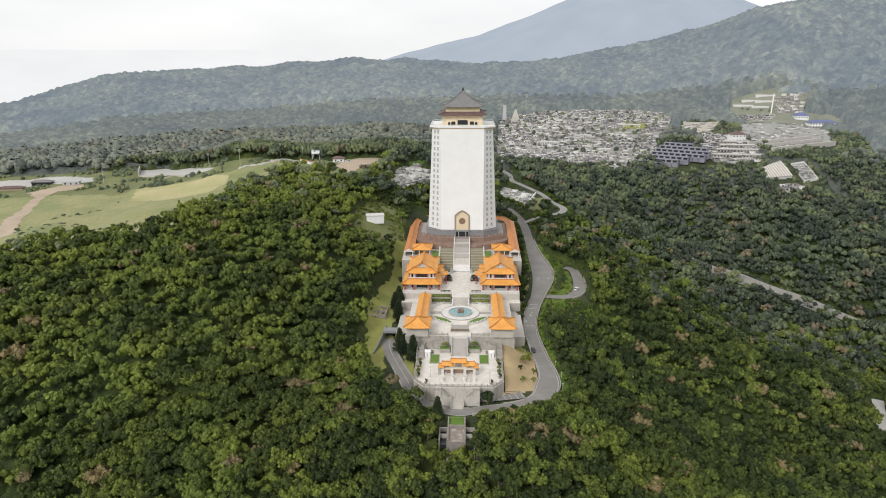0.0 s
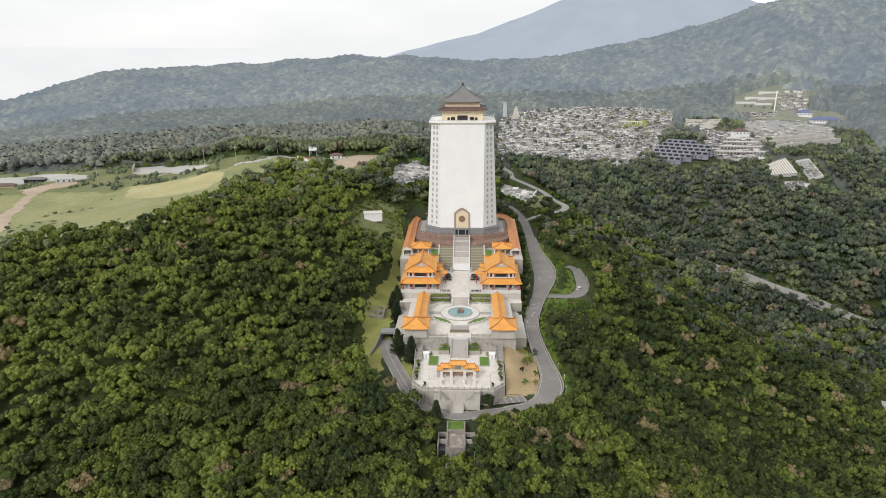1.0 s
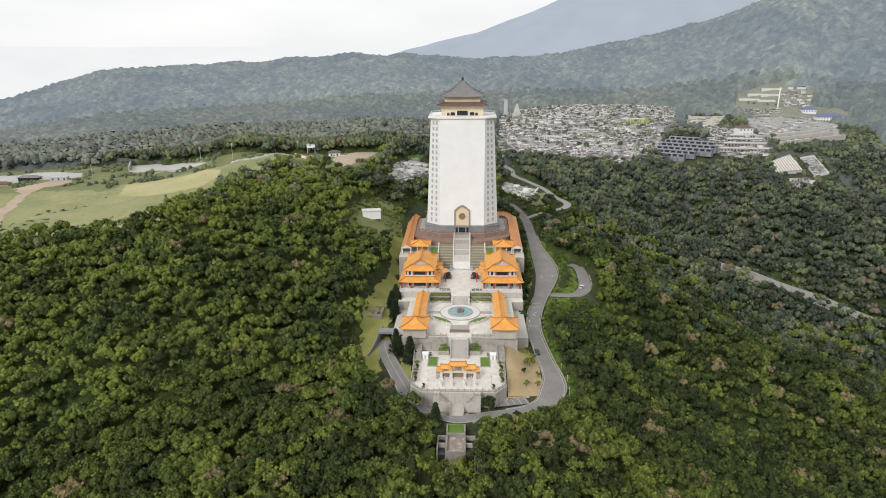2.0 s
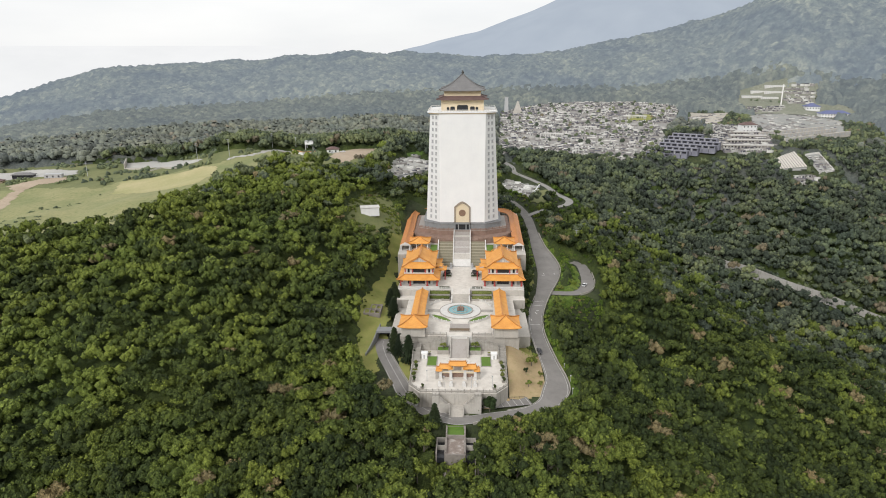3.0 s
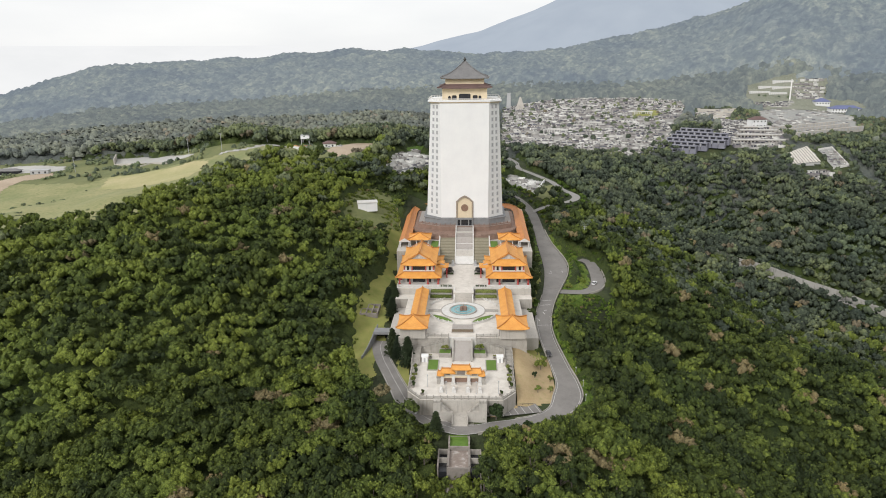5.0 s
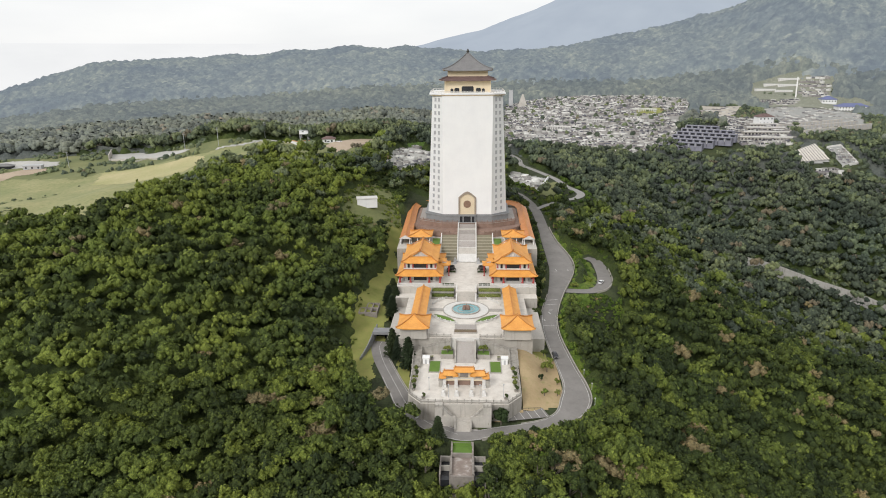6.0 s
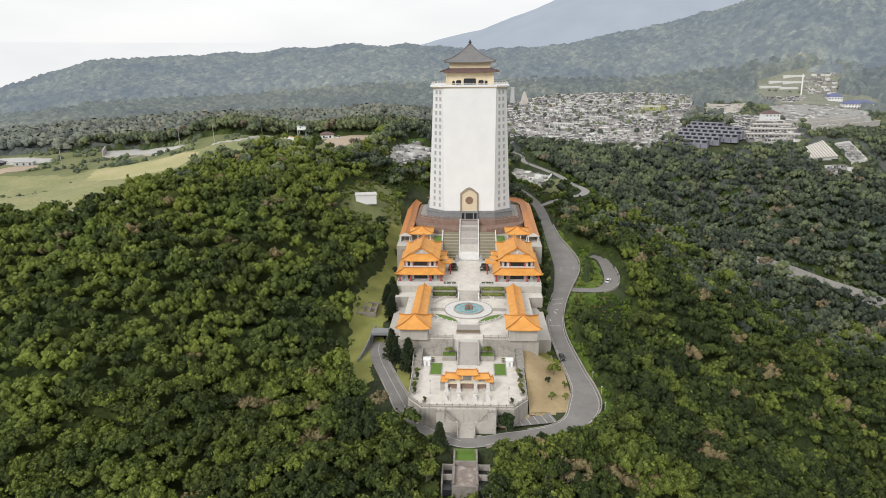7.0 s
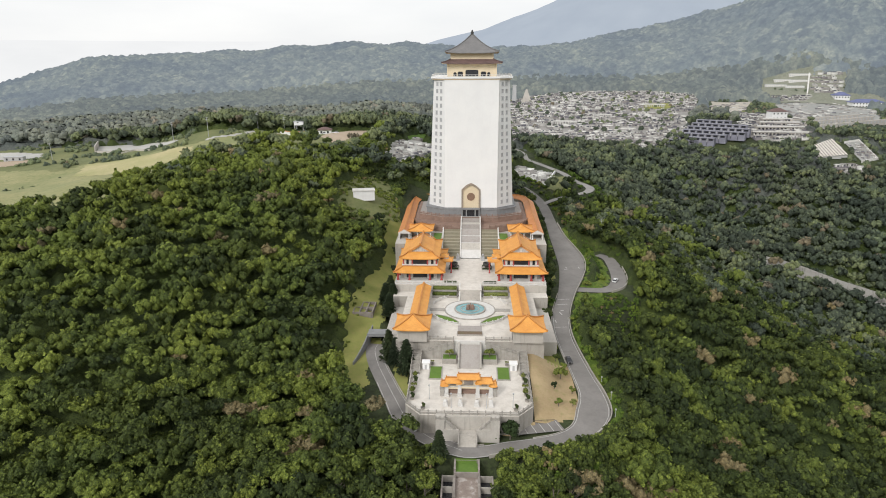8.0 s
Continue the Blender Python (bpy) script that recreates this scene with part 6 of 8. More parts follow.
def build_conifer(x, y, h, k, wide=1.0):
    t = thing("conifer", (x, y, float(ground_height(x, y))), "tall slim dark green conifer below the terrace wall", "tree", "conifers by the terraces")
    s = Shape()
    s.tube(0, 0, [(0.3, -1), (0.22, h * 0.3), (0.05, h * 0.95)], 7)
    part("trunk", s, BARK, t)
    part("crown", conifer_meshes[k % 3], None, t, place=pose(0, 0, 0.3, 0, 0, 40 * k) @ Matrix.Diagonal((h * wide, h * wide, h, 1)))


for k, (x, y, h, w) in enumerate(((-28, -110, 11.5, 1.5), (-25.2, -113.2, 10, 1.5), (-20.9, -119.6, 12.5, 1.4), (-32, -78, 9.5, 1.7), (-31.2, -70, 11, 1.6), (-34.6, -68, 9.5, 1.7), (-33.5, -60, 10, 1.7), (-7.9, -163.2, 9.0, 1.45), (-28.6, -103, 8, 1.5))):
    build_conifer(x, y, h, k, w)

shrub_crowns = [raw_mesh("crown", *crown_arrays(90 + k, 9, 300, 0.11)[:2], [m]) for k, m in enumerate((SHRUB, HEDGE, SHRUB, LEAF_TREE))]


def build_shrub(x, y, r, k, label, group, z=None, stem=0.3, tall=1.0, name="shrub"):
    z = float(ground_height(x, y)) if z is None else z
    t = thing(name, (x, y, z), label, "shrub" if name == "shrub" else "tree", group)
    s = Shape()
    s.tube(0, 0, [(0.12 + 0.03 * r, -0.5), (0.08 + 0.02 * r, stem + 0.6 * r)], 6)
    part("stem", s, BARK, t)
    part("crown", shrub_crowns[k % 4], None, t, place=pose(0, 0, stem + 0.55 * r * tall, 0, 0, 70 * k) @ Matrix.Diagonal((r, r, r * tall, 1)))


build_shrub(11.6, -153.4, 3.3, 0, "large round dark green shrub at the court wall", "round shrubs", -31, 1.2, 1.05)
build_shrub(21.5, -159.0, 1.9, 0, "dark shrub on the road's outer edge", "round shrubs", -31.6, 0.5, 1.3)
for k, (x, y, r) in enumerate(((37.6, 6, 3.2), (36.8, -6, 3.4), (37.5, -16, 3.6), (36.2, -27, 4.0), (35.4, -36, 4.2), (34.6, -45, 4.0), (33.4, -54, 3.6), (31.5, -62, 3.2), (30.2, -76, 2.6), (38.5, 18, 3.0), (39.2, 30, 3.0), (39.5, 42, 3.0))):
    build_shrub(x, y, r, k * 2, "dark bushy tree between the terrace wall and the road", "trees along the terrace wall", None, 2.5, 1.25, "small_tree")
for k, (x, y, r) in enumerate(((29.5, -123, 2.5), (26.5, -131, 1.2), (32.2, -130.5, 1.3), (27, -138, 1.4), (31.5, -137, 1.2), (29.8, -109, 1.6), (30.5, -101, 1.3), (31.6, -116, 1.4), (29.5, -93, 1.4), (28.5, -84, 1.3))):
    build_shrub(x, y, r, 1 + 2 * k, "thin sapling on the dry verge", "verge saplings", None, 0.8, 1.2, "sapling")
for sx in (-1, 1):
    build_shrub(sx * 6.6, -118.8, 1.5 if sx < 0 else 1.9, 1, "small ornamental tree in a raised bed", "ornamental trees", -23.2, 0.9, 0.9, "ornamental_tree")
build_shrub(52.2, -40.8, 2.3, 1, "yellow-green bush at the road fork", "fork bushes", None, 0.2, 0.9)

# street lamps and cables' poles
def build_pole(x, y, h, label="grey utility pole with cross-arms", group="utility poles"):
    p = thing("utility_pole", (x, y, float(ground_height(x, y))), label, "pole", group)
    s = Shape()
    s.tube(0, 0, [(0.2, -1), (0.12, h)], 8)
    part("shaft", s, METALGREY, p)
    for z in (h - 0.5, h - 1.6):
        s = Shape()
        s.beam((-1.1, 0, z), (1.1, 0, z), 0.14, 0.14)
        part("cross_arm", s, METALGREY, p)


for x, y, h in ((72, 30, 13), (126, 92, 12), (118, 78, 12), (121, 110, 12), (160, 150, 12), (-297, 123, 12), (-205, 118, 13), (-175, 106, 13), (-152, 138, 13), (-136, 148, 12)):
    build_pole(x, y, h)
for x, y in ((43.8, -133), (42.6, -124), (43.2, -142)):
    build_lamp(x, y, float(ground_height(x, y)), 2.2, "short pale marker post on the road bend", "marker posts")


# ---- hills beyond: a ridge and a mountain whose haze is a painted glow ----
def far_sheet(name, label, r0, r1, a0, a1, height, mat, na=220, nr=40, crowns=0):
    A, R = np.meshgrid(np.radians(np.linspace(a0, a1, na)), np.linspace(r0, r1, nr))
    x, y = R * np.sin(A), R * np.cos(A) - 340
    z = height(x, y, R, np.degrees(A))
    i = (np.arange(nr - 1)[:, None] * na + np.arange(na - 1)[None, :]).ravel()
    tint = None
    if crowns:
        h, tint = canopy_field(x, y, crowns, 64, 0.4 * crowns, 1.1 * crowns)
        z, tint = z + 0.75 * h, np.clip(tint + np.random.RandomState(4).uniform(-0.15, 0.15, x.shape), 0, 1).ravel()
    me = raw_mesh(name, np.stack([x, y, z], -1).reshape(-1, 3), np.stack([i, i + na, i + na + 1, i + 1], -1), [mat], tint)
    me.polygons.foreach_set("use_smooth", np.ones(len(i), bool))
    return solid(name, me, None, label, "hills", "structure")


def peak(x, y, r, a):
    top = np.interp(a, (-12, -7.5, -2, 1, 4.2, 8, 11, 14, 17, 20, 24, 30, 40), (60, 100, 205, 262, 345, 455, 540, 600, 600, 520, 380, 240, 150))
    top = top + 9 + 10 * rolling(x, y, 500, 51) + 4 * rolling(x, y, 160, 52)
    s = np.sin(np.clip((r - 3200) / 1300, 0, 1) * math.pi / 2)
    return -40 + (top + 40) * s


far_sheet("backdrop_mountain", "distant mountain sheet glowing blue-grey for painted haze", 3200, 4500, -22, 45, peak, haze_mat)


# added glowing sheet: hides the ground's horizon as if it were sky
far_sheet("backdrop_sky_sheet", "glowing sky-coloured sheet added to hide the ground's horizon", 2200, 3000, -66, -6, lambda x, y, r, a: -60 + 210 * smooth(2200, 2900, r) * (1 - smooth(-16, -7, a)), sky_sheet_mat, 90, 12)


def ridge_top(x, y, r, a):
    g = ground_height(x, y, False)
    return g - 8 + 20 * smooth(1005, 1070, r) + 9 * np.maximum(-0.3, rolling(x, y, 150, 63)) * smooth(1100, 1200, r) * (1 - smooth(1380, 1480, r)) - 14 * smooth(1380, 1500, r) + 3 * rolling(x, y, 40, 61)


far_sheet("backdrop_ridge", "long wooded ridge closing the valley, haze put in as glow", 1000, 1545, -47, 43, ridge_top, ridge_mat, 560, 150, 8.0)

# ---- open ground on the left plateau ----
# the meadow's near edge runs forward to suit the camera's view
FIELD = [(-450, 84), (-361, 88), (-333, 84), (-309, 92), (-265, 79), (-256, 97), (-229, 97), (-193, 92), (-170, 96), (-162, 106), (-153, 128), (-143, 112), (-138, 74), (-143, 46), (-145, 22), (-150, 4), (-154, -9), (-164, -18), (-165, -37), (-176, -48), (-199, -47), (-226, -60), (-243, -66), (-300, -72), (-450, -40)]
SLABS = ([(-440, 158), (-407, 151), (-377, 146), (-364, 156), (-318, 143), (-309, 128), (-329, 125), (-352, 122), (-372, 117), (-440, 118)], [(-288, 166), (-268, 179), (-230, 146), (-199, 112), (-205, 109), (-247, 132), (-281, 149)], [(-474, 226), (-442, 217), (-424, 187), (-470, 182)])
LOT = [(-97, 94), (-98, 120), (-90, 150), (-73, 158), (-70, 128), (-77, 104), (-84, 80)]
PLATEAU = [(-450, 84), (-340, 80), (-250, 80), (-190, 60), (-150, 60), (-118, 80), (-98, 100), (-112, 140), (-150, 132), (-190, 122), (-226, 152), (-300, 172), (-450, 170)]
TRACK = [(-269, -26), (-295, -14), (-307, 15), (-317, 42), (-325, 70), (-329, 86), (-322, 85), (-313, 59), (-299, 24), (-280, -10)]
YARD = [(-345, 96), (-337, 106), (-329, 117), (-311, 121), (-305, 108), (-320, 97), (-322, 84), (-329, 84)]
MOWN = [(-240, 55), (-256, 97), (-229, 97), (-208, 90), (-193, 92), (-177, 86), (-167, 54), (-171, 33), (-186, 31), (-223, 48)]
CLEARING = [(-68, -12), (-50, -10), (-44, 2), (-38, 12), (-40, 30), (-44, 46), (-54, 52), (-64, 40), (-70, 18)]
LOT_FRONT = [(-128, 84), (-108, 70), (-94, 70), (-86, 71), (-79, 66), (-73, 78), (-67, 90), (-62, 105), (-66, 160), (-100, 150), (-150, 112)]
drape("rough_grass", PLATEAU, ROUGH, "rough green grass round the yards", dz=0.25, res=4, wob=6)
drape("rough_grass", LOT_FRONT, ROUGH, "rough grass kept treeless so the car park shows to the camera", dz=0.3, res=2.5, wob=3)
drape("meadow", FIELD, MEADOW, "open pale green and yellow meadow on the plateau", dz=0.34, res=3, wob=5)
drape("mown_field", MOWN, STUBBLE, "mown tan field with a green corner on the plateau", dz=0.42, res=2, wob=1.5)
drape("dirt_track", TRACK, DIRT, "bare brown dirt track across the meadow", dz=0.42, res=1.5, wob=2)
drape("dirt_track", YARD, DIRT, "bare brown ground of the works yard", dz=0.42, res=1.5, wob=3)
drape("bare_patch", [(-178, -14), (-171, -6), (-166, -14), (-172, -20)], DIRT, "bare brown patch at the wood's edge", dz=0.5, res=1.5, wob=1)
for k, p in enumerate(SLABS):
    drape("gravel_yard", p, GRAVEL, "pale levelled gravel yard", dz=0.42, res=2, wob=1)
drape("car_park", LOT, DIRT, "bare brown gravel car park", dz=0.45, res=1.0, wob=0.8)
drape("hill_track", [(-176, 101), (-160, 109), (-152, 140), (-128, 140), (-106, 128), (-107, 122), (-128, 133), (-148, 132), (-156, 106), (-174, 97)], GRAVEL, "pale track past the house", dz=0.5, res=2.5, wob=1)
drape("lower_grass", CLEARING, ROUGH, "grass clearing round the white shed", dz=0.3, res=1.5, wob=2)
drape("ridge_grass", [(-158, 100), (-148, 96), (-122, 110), (-104, 118), (-108, 124), (-130, 130), (-150, 126)], MEADOW, "strip of rough yellow-green grass along the ridge", dz=0.5, res=2.5, wob=3)
CLEAR_FAR = [FIELD, [(-160, 98), (-130, 104), (-104, 114), (-100, 140), (-130, 146), (-152, 140)], LOT_FRONT, LOT, CLEARING, PLATEAU, MOWN, YARD, TRACK, *SLABS]


def build_house(x, y, w, d, h, turn, wall, roof, label, name="house", category="house", z=None, storeys=1, hip=True, rise=None, group="", windows=True):
    """A plain small building: walls, a pitched roof, windows and a door."""
    z = float(ground_height(x, y)) - 0.3 if z is None else z
    b = thing(name, (x, y, z), label, category, group)
    b.rotation_euler = (0, 0, radians(turn))
    s = Shape()
    s.box(-w / 2, w / 2, -d / 2, d / 2, -2, h)
    part("wall", s, wall, b)
    s = Shape()
    if hip:
        skirt_roof(s, w / 2 + 0.6, d / 2 + 0.6, h, max(0.2, w / 2 - d / 2), 0.2, h + (rise or d * 0.3), 0.1, 0.1, n=4, m=2)
    else:
        s.box(-w / 2 - 0.3, w / 2 + 0.3, -d / 2 - 0.3, d / 2 + 0.3, h, h + 0.5)
    part("roof", s, [roof, wall], b)
    win = Shape()
    win.box(-0.6, 0.6, -0.06, 0.02, -0.7, 0.7)
    wm = win.mesh("window", [DARK])
    n = max(2, int(w / 3.4))
    for f in range(storeys if windows else 0):
        for k in range(n):
            part("window", wm, None, b, place=pose(-w / 2 + w * (k + 0.5) / n, -d / 2 - 0.01, (f + 0.55) * h / storeys))
    return b


build_house(-56, 12, 11, 6, 3.0, 12, WHITE_DULL, MARBLE, "long white prefabricated shed in the clearing", "shed", "shed", float(ground_height(-56, 12)) + 1.0, hip=False, windows=False)
build_house(-102, 129, 9, 6, 3.5, 10, WHITE, REDTILE, "small white hut with a red-brown roof", "hut", "hut")
build_house(-351, 126, 16, 5, 3.2, 4, DARK, GREYTILE, "long low dark store beside the gravel yard", "store", "store", windows=False)
build_house(-368, 112, 17, 5, 2.6, 12, DIRT, REDTILE, "low store with a red-brown roof in the works yard", "store", "store", windows=False)
build_house(-84, 232, 24, 12, 5, 8, CREAM, MARBLE, "low hall with a pale flat roof among trees", "hall", "hall", hip=False)
build_house(-323, 121, 13, 4, 3, 8, TRIM, METALGREY, "grey site hut beside the gravel yard", "hut", "hut", hip=False)
wt = thing("water_tower", (-124, 146, float(ground_height(-124, 146))), "white tank cabin on a tall steel frame", "tower")
for x in (-3, 3):
    for y in (-2.5, 2.5):
        s = Shape()
        s.box(x - 0.25, x + 0.25, y - 0.25, y + 0.25, -1, 7)
        part("leg", s, TRIM, wt)
s = Shape()
s.box(-3.4, 3.4, -2.8, 2.8, 7, 9.6)
part("cabin", s, WHITE, wt)
s = Shape()
s.box(-3.7, 3.7, -3.1, 3.1, 9.6, 9.9)
part("roof", s, METALGREY, wt)
s = Shape()
for a, b, h in (((-288, 166), (-281, 149), 5.5), ((-281, 149), (-247, 132), 1.8), ((-245, 121), (-238, 127), 2.2), ((-238, 127), (-219, 111), 2.2)):
    s.beam((*a, float(ground_height(*a)) - 1), (*b, float(ground_height(*b)) - 1), 0.6, h)
solid("yard_wall", s, PALE, "pale retaining wall at the corner of the gravel yard", "wall", "structure")


s = Shape()
for a, b in (((-134, 131), (-126, 114)), ((-126, 114), (-119, 104)), ((-119, 104), (-112, 113))):
    s.beam((*a, float(ground_height(*a)) - 0.6), (*b, float(ground_height(*b)) - 0.6), 0.5, 3.0)
    s.beam((*a, float(ground_height(*a)) + 2.4), (*b, float(ground_height(*b)) + 2.4), 0.9, 0.3, 1)
solid("yard_wall", s, [WHITE_DULL, ORANGE_CAP], "white curved wall with a red-brown coping below the water tower", "wall", "structure")


# ---- the cemetery town ----
def tomb_arrays(kind, r):
    """A grave house: slab, low walls, a back stele or roofed shrine. Boxes as (x0, x1, y0, y1, z0, z1, tint)."""
    w, d = r.uniform(2.6, 4.6), r.uniform(2.2, 3.2)
    out = [(-w, w, -d, d, -3.0, 0.5, r.uniform(0.25, 0.6))]
    light = r.uniform(0.6, 0.95) if r.random() < 0.4 else r.uniform(0.1, 0.55)
    if kind == 0:
        out += [(-w * 0.8, w * 0.8, d * 0.4, d * 0.85, 0.5, r.uniform(1.4, 2.6), light), (-w, -w * 0.8, -d, d, 0.5, 1.3, 0.6), (w * 0.8, w, -d, d, 0.5, 1.3, 0.6), (-w * 0.3, w * 0.3, d * 0.38, d * 0.42, 0.8, 2.0, 0.1)]
    elif kind == 1:
        h = r.uniform(1.8, 2.8)
        out += [(-w * 0.7, w * 0.7, -d * 0.1, d * 0.8, 0.5, h, light), (-w * 0.9, w * 0.9, -d * 0.3, d * 0.95, h, h + 0.5, r.uniform(0.1, 0.95)), (-w * 0.3, w * 0.3, -d * 0.12, -d * 0.08, 0.5, h * 0.8, 0.05)]
        out += [(x * w * 0.8 - 0.15, x * w * 0.8 + 0.15, -d * 0.85, -d * 0.75, 0.5, h, 0.85) for x in (-1, 1)]
    else:
        out += [(-w, w, d * 0.7, d, 0.5, 1.6, light), (-w * 0.5, w * 0.5, -d * 0.5, d * 0.5, 0.5, 1.1, light), (-w, w, -d, -d * 0.85, 0.5, 1.0, light)]
    return out


BOX = np.array([[0, 0, 0], [1, 0, 0], [1, 1, 0], [0, 1, 0], [0, 0, 1], [1, 0, 1], [1, 1, 1], [0, 1, 1]])
BOX_F = np.array([[0, 1, 5, 4], [1, 2, 6, 5], [2, 3, 7, 6], [3, 0, 4, 7], [4, 5, 6, 7]])
grave_mat, n_, l_, b_ = shader("grave_stone", 0.75)
a_ = n_.new("ShaderNodeAttribute")
a_.attribute_name = "tint"
c_ = ramp(n_, l_, a_.outputs["Fac"], [(0.0, (0.05, 0.05, 0.06)), (0.2, (0.12, 0.12, 0.15)), (0.42, (0.22, 0.2, 0.19)), (0.6, (0.36, 0.35, 0.33)), (0.8, (0.62, 0.61, 0.58)), (1.0, (0.78, 0.77, 0.75))])
c_ = blend(n_, l_, 1.0, c_, ramp(n_, l_, noise_of(n_, l_, 0.8, 5), [(0.3, (0.75, 0.75, 0.75)), (0.7, (1.1, 1.1, 1.08))]), "MULTIPLY")
l_.new(c_, b_.inputs["Base Color"])


def graveyard(name, label, poly, row, gap, seed, slope_turn=0.0, kinds=(0, 1, 2), grow=1.0, keep=0.93, streets=(), lift=0.0, holes=()):
    """Rows of graves over an outline, all in one mesh, with a terrace wall to each row."""
    r = random.Random(seed)
    x0, x1 = min(p[0] for p in poly), max(p[0] for p in poly)
    y0, y1 = min(p[1] for p in poly), max(p[1] for p in poly)
    V, F, T, k = [], [], [], 0
    y = y0
    while y < y1:
        x = x0
        while x < x1:
            px, py = x + r.uniform(-0.6, 0.6), y + 6 * math.sin(x / 60 + seed) + r.uniform(-0.2, 0.2)
            if inside(px, py, poly) and r.random() < keep and not any(inside(px, py, h) for h in holes) and not any(abs(py - b0 - b1 * (px - 120) - 9 * math.sin(px / 45 + b0)) < 4.2 for b0, b1 in streets):
                z = float(ground_height(px, py, False))
                a = radians(slope_turn + r.uniform(-6, 6))
                ca, sa = math.cos(a), math.sin(a)
                wall = [(-gap / grow / 1.7, gap / grow / 1.7, -row / grow * 0.5, -row / grow * 0.44, -3, 0.9, r.choice((0.35, 0.5, 0.62, 0.75)))] if r.random() < 0.8 else []
                for b in tomb_arrays(r.choice(kinds), r) + wall:
                    q = np.array([b[0], b[2], b[4]]) * grow + BOX * np.array([b[1] - b[0], b[3] - b[2], b[5] - b[4]]) * grow
                    V.append(np.stack([q[:, 0] * ca - q[:, 1] * sa + px, q[:, 0] * sa + q[:, 1] * ca + py, q[:, 2] + z + 0.8], 1))
                    F.append(BOX_F + k)
                    T.append(np.full(8, min(1.0, b[6] + lift)))
                    k += 8
            x += gap * r.uniform(0.9, 1.15)
        y += row
    me = raw_mesh(name, np.concatenate(V), np.concatenate(F), [grave_mat], np.concatenate(T))
    return solid(name, me, None, label, "graveyard", "stuff")


TOWN_LAWNS = ([(203, 455), (212, 488), (243, 491), (238, 456)], [(226, 375), (240, 411), (253, 407), (245, 374)])
TOWN = [(30, 256), (76, 268), (123, 260), (157, 264), (188, 285), (212, 330), (240, 400), (262, 450), (285, 505), (292, 550), (250, 588), (180, 596), (132, 598), (88, 580), (48, 552), (36, 400)]
drape("cemetery_ground", TOWN, ROADGREY, "grey paved ground between the graves", dz=0.4, res=4, wob=4)
graveyard("hillside_graves", "crowded white and grey stone graves in rows", TOWN, 7.4, 6.2, 7, grow=0.72, streets=((292, 0.12), (338, -0.1), (392, 0.2), (452, -0.05), (505, 0.1), (420, 1.6), (150, 2.2)), lift=0.03, holes=TOWN_LAWNS)
LEFT_TOMBS = [(-55, 82), (-44, 74), (-30, 110), (-28, 140), (-40, 158), (-54, 127)]
drape("cemetery_ground", LEFT_TOMBS, GRAVEL, "grey ground between the graves behind the tower", dz=0.4, res=2, wob=1)
graveyard("terraced_graves", "pale stone graves on terraces behind the tower", LEFT_TOMBS, 7.5, 6.4, 9, 30, (0, 2), 0.66, 0.85, lift=0.12)
s = Shape()
s.beam((-50, 75, float(ground_height(-50, 75)) - 1), (-30, 116, float(ground_height(-30, 116)) - 1), 0.7, 4.0)
solid("grave_wall", s, GREY, "dark grey retaining wall below the graves", "wall", "structure")
drape("cemetery_lawn", [(-52, 150), (-36, 184), (-32, 168), (-44, 148)], GREENLAWN, "small green lawn above the graves", dz=0.4, res=2, wob=1)
BACK_TOMBS = [(30, 142), (36, 166), (48, 160), (60, 146), (52, 120), (40, 128)]
drape("cemetery_ground", BACK_TOMBS, FIELDGREY, "grey ground of the graves beside the bend road", dz=0.4, res=2, wob=1)
graveyard("terraced_graves", "grey stone graves beside the bend road", BACK_TOMBS, 8.0, 6.4, 10, -25, (0, 2), 0.85, 0.95, lift=0.22)
KNOLL_LAWN = [(50, 110), (58, 136), (66, 134), (67, 116), (60, 106)]
drape("bend_lawn", KNOLL_LAWN, ROUGH, "small rough green lawn inside the bend", dz=0.4, res=1.5, wob=1)
s = Shape()
s.beam((50, 113, float(ground_height(50, 113)) - 1), (61, 147, float(ground_height(61, 147)) - 1), 0.8, 3.0)
solid("grave_wall", s, WHITE_DULL, "white retaining wall at the end of the graves", "wall", "structure")
RIGHT_LAWN = [(319, 300), (345, 306), (420, 356), (456, 440), (451, 486), (420, 498), (368, 484), (336, 400)]
drape("memorial_lawn", RIGHT_LAWN, FIELDGREY, "wide grey terrace field of low grave markers", dz=0.5, res=4, wob=1)
graveyard("low_grave_rows", "long rows of low pale grave markers", RIGHT_LAWN, 8, 5.4, 12, -8, (2,), 0.42, 0.3)
LOWER_RIGHT = [(290, 247), (312, 263), (319, 262), (317, 230), (290, 227)]
LOWER_FAR = [(325, 256), (339, 260), (338, 228), (322, 222)]
LOWER_GRAVES = [(294, 222), (322, 222), (318, 206), (296, 206)]
for p, l in ((LOWER_RIGHT, "paved terrace under the white canopies"), (LOWER_FAR, "paved terrace of low graves with a wall round it")):
    drape("memorial_lawn", p, FIELDGREY, l, dz=0.5, res=2, wob=0.3)
graveyard("terraced_graves", "white and grey graves below the canopies", LOWER_GRAVES, 6.5, 5.2, 13, 10, (0, 1, 2), 0.8, 0.95)
graveyard("low_grave_rows", "short rows of grey grave markers", LOWER_FAR, 4.5, 5.0, 18, 60, (2,), 0.5, 0.95)
